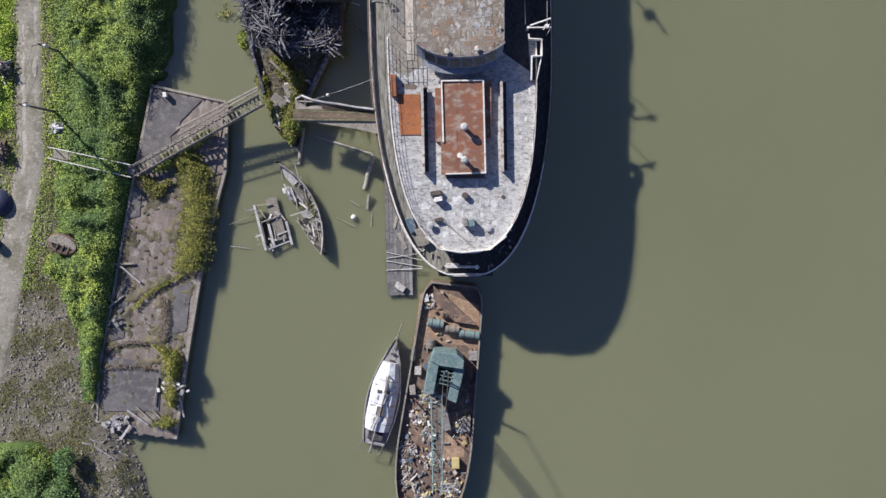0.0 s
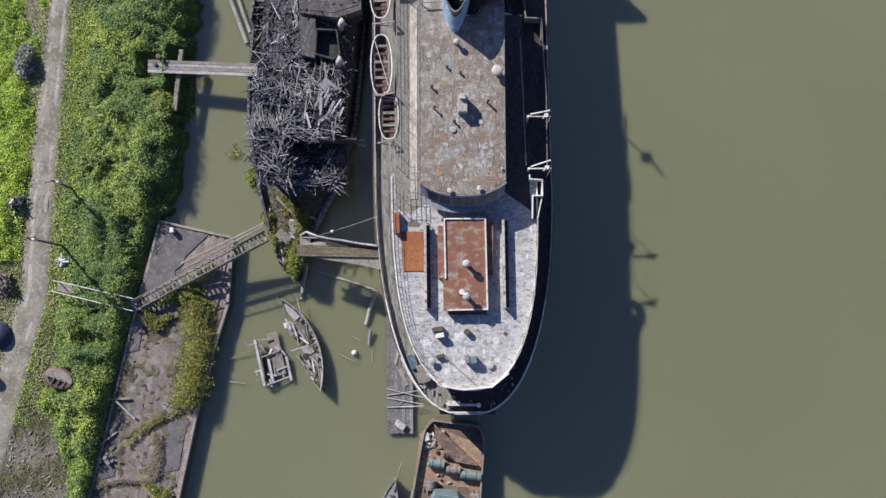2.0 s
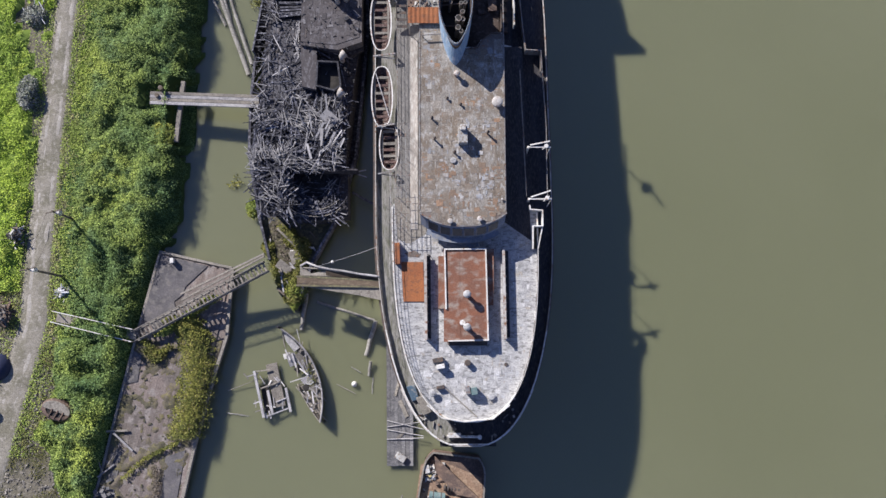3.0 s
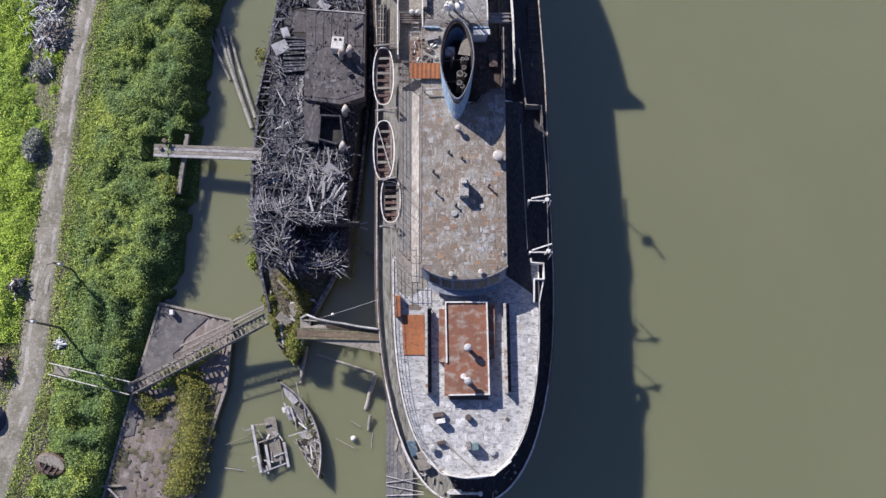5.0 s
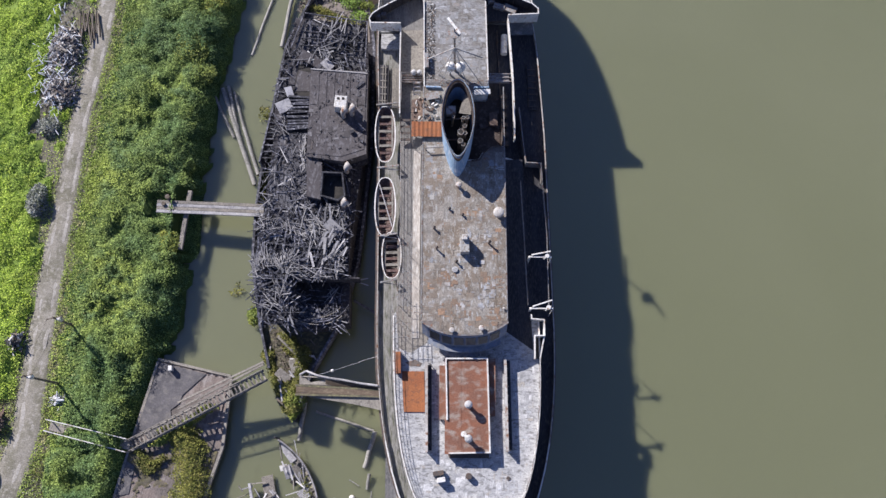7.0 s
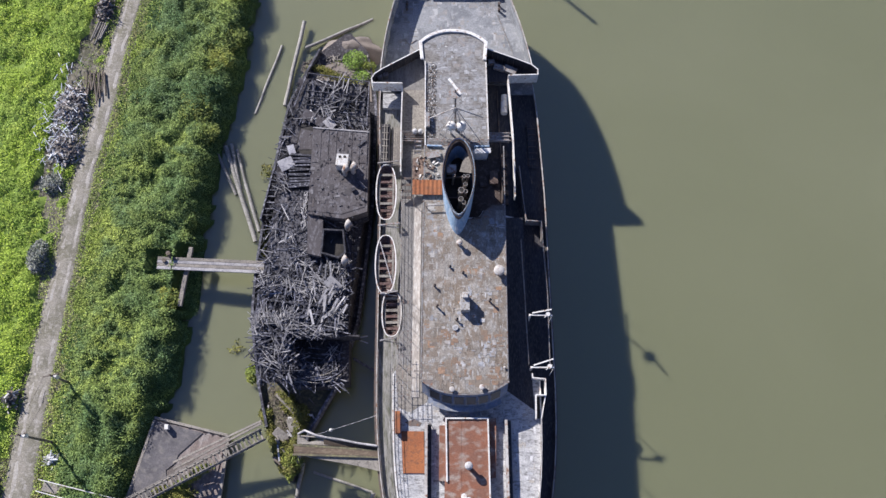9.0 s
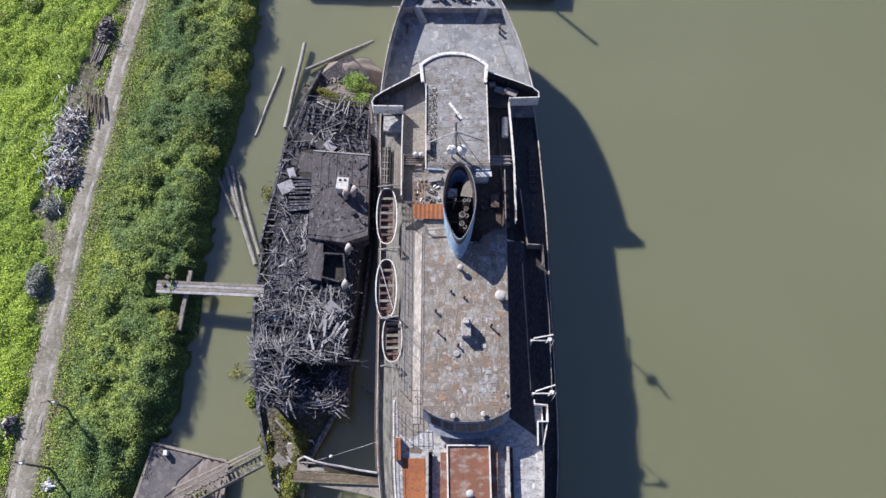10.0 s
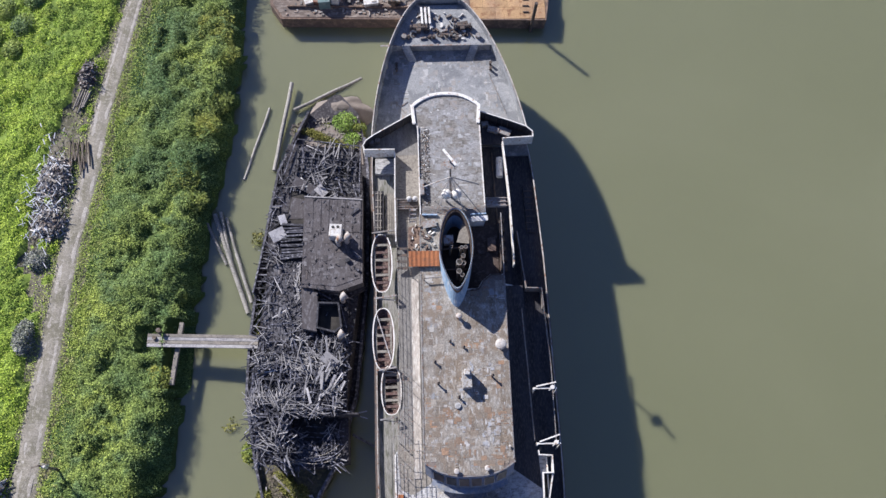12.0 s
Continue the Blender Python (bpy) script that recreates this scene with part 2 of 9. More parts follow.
M_TARP = material("white_tarp", (0.68, 0.69, 0.71), (0.52, 0.54, 0.58), s1=0.9, s2=3, rough=0.6, bump=0.4, bump_scale=4)
M_SAND = material("silt", (0.23, 0.195, 0.17), (0.18, 0.155, 0.135), s1=0.5, s2=3, rough=0.95, bump=0.3)
M_JUNKWHITE = material("pale_scrap", (0.6, 0.59, 0.56), (0.45, 0.44, 0.43), (0.3, 0.24, 0.18), s1=1, s2=4, rough=0.8, bump=0.2, island=0.4, rnd=0.3)
M_JUNKDARK = material("dark_scrap", (0.13, 0.13, 0.13), (0.2, 0.19, 0.18), (0.25, 0.16, 0.1), s1=1, s2=4, rough=0.8, bump=0.3, island=0.55, rnd=0.4)
M_JUNKBLUE = material("blue_scrap", (0.07, 0.13, 0.2), (0.1, 0.16, 0.22), (0.3, 0.3, 0.3), s1=1, s2=4, rough=0.6, bump=0.2, island=0.3, rnd=0.3)
M_YELLOW = material("yellow_paint", (0.5, 0.42, 0.2), (0.42, 0.34, 0.15), s1=1, s2=4, rough=0.7, bump=0.2)
M_ROOFBASE = material("roof_sheet", (0.14, 0.115, 0.1), (0.2, 0.17, 0.15), (0.24, 0.12, 0.07), s1=0.6, s2=2.5, amount=0.3, rough=0.9, bump=0.4, grain=0.35)
M_BRIDGETOP = material("wheelhouse_top", (0.195, 0.182, 0.165), (0.275, 0.272, 0.27), (0.12, 0.11, 0.1), s1=0.5, s2=2.4, lo=0.42, hi=0.58, amount=0.4, rough=0.85, bump=0.4, grain=0.55, stretch=(0.7, 1.4, 1))
# deck tone with shade already mixed into its colour
M_SHADEDECK = material("shade_side_deck", (0.048, 0.046, 0.052), (0.033, 0.032, 0.037), (0.085, 0.077, 0.072), s1=0.6, s2=3, rough=0.9, bump=0.4, grain=0.4, stretch=(2.5, 0.6, 1))
M_LEDGE = material("ledge_blue", (0.2, 0.225, 0.28), (0.14, 0.155, 0.185), (0.28, 0.27, 0.25), s1=0.9, s2=4, rough=0.8, bump=0.2)
M_COBBLE = material("bank_rubble", (0.23, 0.208, 0.18), (0.15, 0.135, 0.115), (0.34, 0.318, 0.285), s1=1.5, s2=6, rough=0.95, bump=0.5, island=0.45)
M_SHRUB = material("bright_shrub", (0.17, 0.27, 0.045), (0.24, 0.34, 0.06), (0.11, 0.19, 0.035), s1=0.8, s2=3, rough=0.7, bump=0, island=0.4, grain=0.2, spec=0.25)
M_GREYSHRUB = material("silver_shrub", (0.24, 0.25, 0.21), (0.15, 0.17, 0.12), (0.36, 0.36, 0.33), s1=0.8, s2=3, rough=0.8, bump=0, island=0.6, grain=0.2, spec=0.2)
M_VERGE = material("verge_grass", (0.36, 0.45, 0.085), (0.24, 0.31, 0.07), (0.34, 0.33, 0.13), s1=0.25, s2=0.9, rough=0.8, bump=0, island=0.4, grain=0.25, spec=0.2)
M_RUT = material("wheel_rut", (0.37, 0.345, 0.305), (0.29, 0.265, 0.225), (0.43, 0.4, 0.36), s1=0.4, s2=2.0, rough=0.95, bump=0.5, bump_scale=10, grain=0.4)
M_MUD = material("dark_mud", (0.075, 0.07, 0.05), (0.11, 0.1, 0.065), (0.16, 0.15, 0.08), s1=0.6, s2=2.5, rough=0.95, bump=0.7, bump_scale=8, grain=0.4)
M_PORTDECK = material("mossy_side_deck", (0.27, 0.26, 0.245), (0.18, 0.175, 0.155), (0.11, 0.112, 0.08), s1=0.6, s2=1.6, lo=0.35, hi=0.65, rough=0.9, bump=0.4, grain=0.45, stretch=(3.2, 0.5, 1))
M_CABINROOF = material("tarred_roof", (0.07, 0.062, 0.064), (0.102, 0.092, 0.094), (0.15, 0.142, 0.15), s1=0.5, s2=2.2, lo=0.35, hi=0.65, amount=0.4, rough=0.85, bump=0.4, grain=0.4, stretch=(1.4, 0.7, 1))
M_ASHDECK = material("ashen_deck", (0.08, 0.078, 0.088), (0.13, 0.127, 0.138), (0.045, 0.042, 0.048), s1=0.6, s2=2.4, lo=0.35, hi=0.65, amount=0.5, rough=0.9, bump=0.6, grain=0.5)
# dark brown for the sooty funnel lining and the well's painted shade
M_SHADESOOT = material("scorched_roof", (0.055, 0.04, 0.034), (0.078, 0.058, 0.05), (0.13, 0.108, 0.095), s1=0.5, s2=2.0, amount=0.35, rough=0.9, bump=0.4, grain=0.4)
M_NAVY = material("navy_tarp", (0.02, 0.026, 0.06), (0.03, 0.036, 0.075), s1=0.8, s2=3, rough=0.55, bump=0.3, bump_scale=4)
M_BARGEDECK = material("barge_planking", (0.19, 0.15, 0.125), (0.13, 0.105, 0.09), (0.27, 0.23, 0.2), s1=0.4, s2=1.5, rough=0.9, bump=0.5, grain=0.45, stretch=(0.6, 2, 1))
M_TANPLATE = material("tan_rust_plate", (0.42, 0.27, 0.14), (0.34, 0.22, 0.13), (0.25, 0.13, 0.07), s1=0.35, s2=1.4, lo=0.4, hi=0.6, amount=0.4, rough=0.9, bump=0.4, grain=0.35, rnd=0.12)
M_CRUST = material("soil_crust", (0.15, 0.127, 0.098), (0.095, 0.088, 0.06), (0.17, 0.15, 0.065), s1=0.5, s2=1.6, rough=0.95, bump=0.9, bump_scale=7, grain=0.45)
M_WEED = material("yellow_weed", (0.22, 0.225, 0.05), (0.125, 0.14, 0.036), (0.29, 0.265, 0.075), s1=0.5, s2=1.6, rough=0.85, bump=0, island=0.45, grain=0.3, spec=0.15)
M_BARGETAN = material("worn_barge_deck", (0.3, 0.2, 0.135), (0.22, 0.15, 0.108), (0.37, 0.27, 0.19), s1=0.5, s2=1.7, lo=0.35, hi=0.65, rough=0.9, bump=0.5, grain=0.4)
M_RAMP = material("brown_ramp_board", (0.105, 0.078, 0.055), (0.08, 0.06, 0.044), (0.15, 0.12, 0.085), s1=0.6, s2=3, rough=0.9, bump=0.4, bump_scale=12, rnd=0.12, stretch=(0.4, 2, 1))
M_COAMING = material("coaming_paint", (0.38, 0.345, 0.31), (0.27, 0.245, 0.22), (0.46, 0.44, 0.41), s1=0.6, s2=2.5, rough=0.85, bump=0.3, grain=0.35, stretch=(2, 0.5, 1))
M_ASHSILVER = material("ashen_board", (0.24, 0.235, 0.24), (0.16, 0.157, 0.165), (0.32, 0.31, 0.31), s1=1, s2=5, rough=0.9, bump=0.3, rnd=0.4, grain=0.35)
M_LOG = material("bleached_log", (0.3, 0.285, 0.255), (0.21, 0.2, 0.178), (0.38, 0.365, 0.335), s1=0.8, s2=4, rough=0.9, bump=0.4, bump_scale=14, rnd=0.15, grain=0.3)
M_TURF = material("meadow_turf", (0.2, 0.28, 0.04), (0.13, 0.2, 0.035), s1=0.3, s2=2, rough=0.9, bump=0.6, bump_scale=5)


def palette(name, base, colours, rough=0.85, cut=0.5, scale=2.2, grain=0.35):
    """Scattered patches, each of one colour out of several, worn through to the base colour in places."""
    m = bpy.data.materials.new(name)
    m.use_nodes = True
    N, L = m.node_tree.nodes, m.node_tree.links
    bsdf = N["Principled BSDF"]
    geo = N.new("ShaderNodeNewGeometry")
    ramp = N.new("ShaderNodeValToRGB")
    ramp.color_ramp.interpolation = "CONSTANT"
    while len(ramp.color_ramp.elements) < len(colours):
        ramp.color_ramp.elements.new(0.5)
    for i, (e, c) in enumerate(zip(ramp.color_ramp.elements, colours)):
        e.position, e.color = i / len(colours), (*c, 1)
    L.new(geo.outputs["Random Per Island"], ramp.inputs[0])
    worn = N.new("ShaderNodeTexNoise")
    worn.inputs["Scale"].default_value, worn.inputs["Detail"].default_value = scale, 6.0
    L.new(geo.outputs["Position"], worn.inputs["Vector"])
    edge = N.new("ShaderNodeMapRange")
    edge.inputs[1].default_value, edge.inputs[2].default_value = cut - 0.08, cut + 0.08
    L.new(worn.outputs["Fac"], edge.inputs[0])
    mix = N.new("ShaderNodeMix")
    mix.data_type = "RGBA"
    L.new(edge.outputs[0], mix.inputs[0])
    L.new(ramp.outputs[0], mix.inputs[6])
    mix.inputs[7].default_value = (*base, 1)
    fine = N.new("ShaderNodeTexNoise")
    fine.inputs["Scale"].default_value, fine.inputs["Detail"].default_value = 9.0, 4.0
    L.new(geo.outputs["Position"], fine.inputs["Vector"])
    level = N.new("ShaderNodeMapRange")
    level.inputs[1].default_value, level.inputs[2].default_value = 0.25, 0.75
    level.inputs[3].default_value, level.inputs[4].default_value = 1 - grain, 1 + grain
    L.new(fine.outputs["Fac"], level.inputs[0])
    hsv = N.new("ShaderNodeHueSaturation")
    L.new(mix.outputs[2], hsv.inputs["Color"]), L.new(level.outputs[0], hsv.inputs["Value"])
    L.new(hsv.outputs[0], bsdf.inputs["Base Color"])
    bsdf.inputs["Roughness"].default_value = rough
    b = N.new("ShaderNodeBump")
    b.inputs["Strength"].default_value, b.inputs["Distance"].default_value = 0.3, 0.05
    L.new(fine.outputs["Fac"], b.inputs["Height"])
    L.new(b.outputs[0], bsdf.inputs["Normal"])
    return m


M_ROOFPATCH = palette("roof_patch", (0.2, 0.162, 0.125), [(0.27, 0.235, 0.192), (0.2, 0.16, 0.12), (0.37, 0.35, 0.32), (0.24, 0.245, 0.255), (0.29, 0.18, 0.11), (0.31, 0.28, 0.24), (0.16, 0.13, 0.105), (0.33, 0.325, 0.32)], cut=0.47, scale=0.9)
M_RUSTPATCH = palette("rust_patch", (0.21, 0.15, 0.105), [(0.27, 0.16, 0.095), (0.23, 0.15, 0.1), (0.3, 0.19, 0.12), (0.2, 0.14, 0.1)], cut=0.48, scale=1.2)
M_PALEPATCH = palette("pale_patch", (0.25, 0.215, 0.18), [(0.42, 0.41, 0.4), (0.33, 0.34, 0.36), (0.37, 0.35, 0.33), (0.29, 0.3, 0.32)], cut=0.5, scale=1.4)
M_CHARPATCH = palette("char_patch", (0.085, 0.076, 0.078), [(0.15, 0.14, 0.145), (0.06, 0.054, 0.056), (0.11, 0.1, 0.1), (0.2, 0.19, 0.195), (0.085, 0.07, 0.065)], cut=0.5, scale=1.4)
M_AFTPATCH = palette("deck_patch", (0.45, 0.445, 0.44), [(0.56, 0.555, 0.55), (0.3, 0.295, 0.29), (0.5, 0.49, 0.47), (0.4, 0.41, 0.43), (0.6, 0.595, 0.59), (0.36, 0.33, 0.29), (0.25, 0.25, 0.25)], cut=0.5, scale=1.5, grain=0.45)
M_GREYPATCH = palette("grey_patch", (0.24, 0.237, 0.235), [(0.32, 0.322, 0.33), (0.19, 0.182, 0.172), (0.39, 0.39, 0.39), (0.26, 0.228, 0.2), (0.25, 0.262, 0.268), (0.29, 0.275, 0.26)], cut=0.5, scale=1.3)
# ---- water, ground, road ----
SHORE = [(-80, -38), (-45, -35), (-38, -36.4), (-32, -38.5), (-28, -40), (-10, -38), (4, -36), (13, -34.6), (17, -33.2), (24, -31.8), (40, -31.0), (52, -29.8), (61, -28.4), (73, -27.4), (82, -28), (130, -26)]
ROADMID = [(-90, -75), (-45, -62), (-17, -54.2), (-6, -51.8), (4, -49.4), (14, -49.2), (25, -48.7), (38, -48.0), (45, -47.6), (56, -46.3), (65, -45.7), (73, -44.6), (85, -42.8), (130, -36)]


def shore(y):
    return lerp(SHORE, y) + 0.5 * fbm(3.1, y, 0.25)


def road_x(y):
    return lerp(ROADMID, y)


def road_w(y):
    return lerp([(-20, 3.5), (-4, 3.8), (6, 3.5), (20, 3.1), (40, 2.8), (85, 2.6)], y)


def land_z(x, y):
    d = shore(y) - x
    if d <= 0:
        return max(-2.5, 0.45 * d - 0.25)
    return min(1.45, -0.25 + 0.55 * d) + 0.10 * fbm(x, y, 0.3) * min(1, d / 4)


xs = [-2000, -600, -250, -140] + [-110 + 2.0 * i for i in range(15)] + [-80 + 0.7 * i for i in range(84)] + [-20, 40, 200, 800, 2000]
ys = [-2000, -600, -250, -120] + [-80 + 1.0 * i for i in range(220)] + [160, 250, 700, 2000]
g = Geo()
g.v = [(x, y, land_z(x, y)) for y in ys for x in xs]
nx = len(xs)
g.f = [(j * nx + i, j * nx + i + 1, (j + 1) * nx + i + 1, (j + 1) * nx + i) for j in range(len(ys) - 1) for i in range(nx - 1)]
ground = single("ground", g, M_DIRT, "brown gravelly river bank with bare earth", "ground", kind="structure", smooth=True)
g = Geo().add([(-2000, -2000, 0), (2000, -2000, 0), (2000, 2000, 0), (-2000, 2000, 0)], [(0, 1, 2, 3)])
water = single("water", g, M_WATER, "murky olive-green river water, nearly still", "water", kind="structure")

# the track: two pale wheel ruts with a slightly raised crown
g = Geo()
prof = [(-0.5, -0.03), (-0.44, 0.05), (-0.3, 0.035), (-0.16, 0.06), (0, 0.085), (0.16, 0.06), (0.3, 0.035), (0.44, 0.05), (0.5, -0.03)]
n = 220
for j in range(n + 1):
    y = -70 + 190 * j / n
    w = road_w(y) + 0.35 * fbm(8.0, y, 0.35)
    g.v += [(road_x(y) + k * w + 0.08 * fbm(k * 9, y, 0.8), y, land_z(road_x(y) + k * w, y) + z + 0.02) for k, z in prof]
m = len(prof)
g.f = [(j * m + i, j * m + i + 1, (j + 1) * m + i + 1, (j + 1) * m + i) for j in range(n) for i in range(m - 1)]
track = single("road", g, M_ROAD, "pale gravel track with two worn wheel ruts", "road", kind="structure", smooth=True)
for k in (-1, 1):
    g = Geo()
    for j in range(301):
        y = -9 + 3 * k + 129 * j / 300
        w = road_w(y)
        o = 0.62 + 0.08 * fbm(k * 4.0, y, 0.5)
        b = 0.3 + 0.12 * fbm(k * 2.0, y, 0.9)
        g.v += [(road_x(y) + k * o + e * b, y, land_z(road_x(y), y) + 0.075 - 0.03 * abs(e)) for e in (-1, 0, 1)]
    g.f = [(3 * j + i, 3 * j + i + 1, 3 * j + i + 4, 3 * j + i + 3) for j in range(300) for i in range(2)]
    part("wheel_rut", g, M_RUT, track, "pale worn wheel rut", smooth=True)


# ---- plants ----
def leaves(name, points, size, mat, parent=None, label="", category="", kind="", lift=0.5, seed=1, group=""):
    """Many small folded leaves at the points (x, y, z), as one mesh."""
    r = np.random.RandomState(seed)
    p = np.array(points, dtype=float)
    k = len(p)
    az = r.uniform(0, 2 * np.pi, k)
    el = r.uniform(-0.2, lift, k)
    s = size * r.uniform(0.6, 1.4, k)
    d = np.stack([np.cos(az) * np.cos(el), np.sin(az) * np.cos(el), np.sin(el)], 1)
    side = np.stack([-np.sin(az), np.cos(az), r.uniform(-0.5, 0.5, k)], 1)
    up = np.cross(d, side)
    a = p
    b = p + (d * 0.5 + side * 0.32 + up * 0.06) * s[:, None]
    c = p + d * s[:, None] * 1.05
    e = p + (d * 0.5 - side * 0.32 + up * 0.06) * s[:, None]
    co = np.stack([a, b, c, e], 1).reshape(-1, 3)
    me = bpy.data.meshes.new(name)
    me.vertices.add(4 * k)
    me.vertices.foreach_set("co", co.ravel())
    me.loops.add(6 * k)
    idx = (np.arange(k)[:, None] * 4 + np.array([0, 1, 2, 0, 2, 3])).ravel()
    me.loops.foreach_set("vertex_index", idx)
    me.polygons.add(2 * k)
    me.polygons.foreach_set("loop_start", np.arange(2 * k) * 3)
    me.update(calc_edges=True)
    me.validate()
    me.materials.append(mat)
    ob = part(name, me, mat, parent, label)
    if parent is None:
        tagged(ob, label, category, group, kind)
    return ob


DOCK_W = [(-31, -43.0), (-21.5, -42.1), (-13.7, -40.3), (-3.9, -38.3), (1.6, -37.1), (13, -34.4)]


def thicket_h(x, y):
    """Height of the thicket over the ground; zero where there is none."""
    right = shore(y) + 0.9 * fbm(5.0, y, 0.5) + 0.2
    if -30 < y < 13.1:
        right = lerp(DOCK_W, y) - 0.1
    left = road_x(y) + road_w(y) / 2 + 0.9 + 0.7 * fbm(1.0, y, 0.3)
    if y < 3:
        left = max(left, lerp([(-32, -43.6), (-18, -44.3), (-13, -46.0), (-9, -48.2), (-5, -46.4), (3, -46.4)], y) + 0.8 * fbm(2.0, y, 0.4))
    if y < -31.5:
        left, right = -75, min(-43.5, lerp([(-60, -40), (-36, -46), (-31.5, -50)], y))
    if ((x + 45.6) / 2.5) ** 2 + ((y + 6.5) / 1.7) ** 2 < 1:
        return 0.0
    if -31.5 < y < -25.5 + 1.5 * fbm(x, y, 0.6, 2):
        return 0.0
    if -37.5 < x < -34 and 30.6 < y < 34.4 or -33.8 < x < -31.0 and 26.2 < y < 35.2:
        return 0.2
    d = min(x - left, right - x)
    if d <= 0:
        return 0.0
    body = 1.2 + 1.3 * fbm(x, y, 0.16, 4) + 1.5 * (0.55 - 1.6 * abs(noise.noise((x * 0.33, y * 0.33, 7.0)))) + 0.8 * (0.4 - 1.3 * abs(noise.noise((x * 0.85, y * 0.85, 2.0)))) + 0.3 * fbm(x, y, 1.6, 2)
    body *= min(1.0, 0.18 + max(0.0, x - left - 1.0) / 4.5) if y > 2 else 1.0
    near = max(0.0, 1 - (right - x) / 7.0) * (0.75 if y > 13 else 0.4)
    return max(0.25, body + near) * min(1.0, 0.25 + d / 2.2)


def meadow_h(x, y):
    right = road_x(y) - road_w(y) / 2 - 0.35 + 0.5 * fbm(4.0, y, 0.3)
    if y < 8 or x > right:
        return 0.0
    d = right - x
    if y > 27 and d < lerp([(27, 1.2), (38, 2.0), (43, 4.6), (60, 4.8), (70, 3.6), (78, 0.6)], y):
        if fbm(x, y, 0.5, 2) < 0.32:
            return 0.0
    return max(0.15, 0.55 + 0.6 * fbm(x, y, 0.2, 9) + 0.7 * (0.4 - 1.3 * abs(noise.noise((x * 0.45, y * 0.3, 5.0)))) + 0.3 * fbm(x, y, 0.9, 3)) * min(1, d / 1.5 + 0.2)


def cover(name, height, x0, x1, y0, y1, step, mat):
    """The dense lower layer under the leaves."""
    g = Geo()
    index = {}
    nx, ny = int((x1 - x0) / step), int((y1 - y0) / step)
    hs = {}
    for j in range(ny + 1):
        for i in range(nx + 1):
            hs[i, j] = height(x0 + i * step, y0 + j * step)
    for j in range(ny):
        for i in range(nx):
            q = ((i, j), (i + 1, j), (i + 1, j + 1), (i, j + 1))
            if max(hs[c] for c in q) <= 0:
                continue
            face = []
            for c in q:
                if c not in index:
                    x, y = x0 + c[0] * step, y0 + c[1] * step
                    index[c] = len(g.v)
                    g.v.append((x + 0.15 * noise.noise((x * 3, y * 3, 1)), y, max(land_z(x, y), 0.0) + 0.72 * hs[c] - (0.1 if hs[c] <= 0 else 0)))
                face.append(index[c])
            g.f.append(tuple(face))
    return g


def scatter(height, x0, x1, y0, y1, count, seed, keep=lambda x, y: True):
    r = random.Random(seed)
    out = []
    while len(out) < count:
        x, y = r.uniform(x0, x1), r.uniform(y0, y1)
        h = height(x, y)
        if h > 0 and keep(x, y):
            t = 1 - 0.55 * r.random() ** 1.6
            out.append((x, y, max(land_z(x, y), 0.0) + h * t))
    return out


# base sheet, darker than the leaves, closes the holes between them
single("undergrowth", cover("undergrowth", thicket_h, -62, -24, -62, 112, 0.7, M_UNDER), M_UNDER, "dark green base sheet closing gaps beneath the bank thicket", "undergrowth", kind="stuff", smooth=True)
leaves("thicket", scatter(thicket_h, -62, -24, -62, 112, 360000, 3), 0.175, M_THICKET, None, "dense green bramble thicket along the river bank", "bushes", "stuff", 0.9, 5)
single("meadow_turf", cover("meadow_turf", meadow_h, -95, -36, 8, 125, 1.0, M_TURF), M_TURF, "dark matted turf beneath tall grass", "grass", kind="stuff", smooth=True)
verge = []
vq = random.Random(21)
while len(verge) < 38000:
    y = vq.uniform(-12, 110)
    x = road_x(y) + vq.choice((-1, 1, 1)) * (road_w(y) / 2 + abs(vq.gauss(0, 1.3 if vq.random() < 0.6 else 3.0)) - 0.15)
    if meadow_h(x, y) > 0.5 or thicket_h(x, y) > 1.0:
        continue
    verge.append((x, y, land_z(x, y) + 0.03 + 0.22 * vq.random() + 0.8 * thicket_h(x, y)))
leaves("verge", verge, 0.16, M_VERGE, None, "short olive grass along the gravel track", "grass", "stuff", 1.2, 22)
leaves("meadow", scatter(meadow_h, -80, -38, 8, 118, 210000, 4, lambda x, y: x > -75 + 0.1 * y), 0.19, M_MEADOW, None, "bright yellow-green tall grass and weeds beside the track", "grass", "stuff", 1.2, 6)


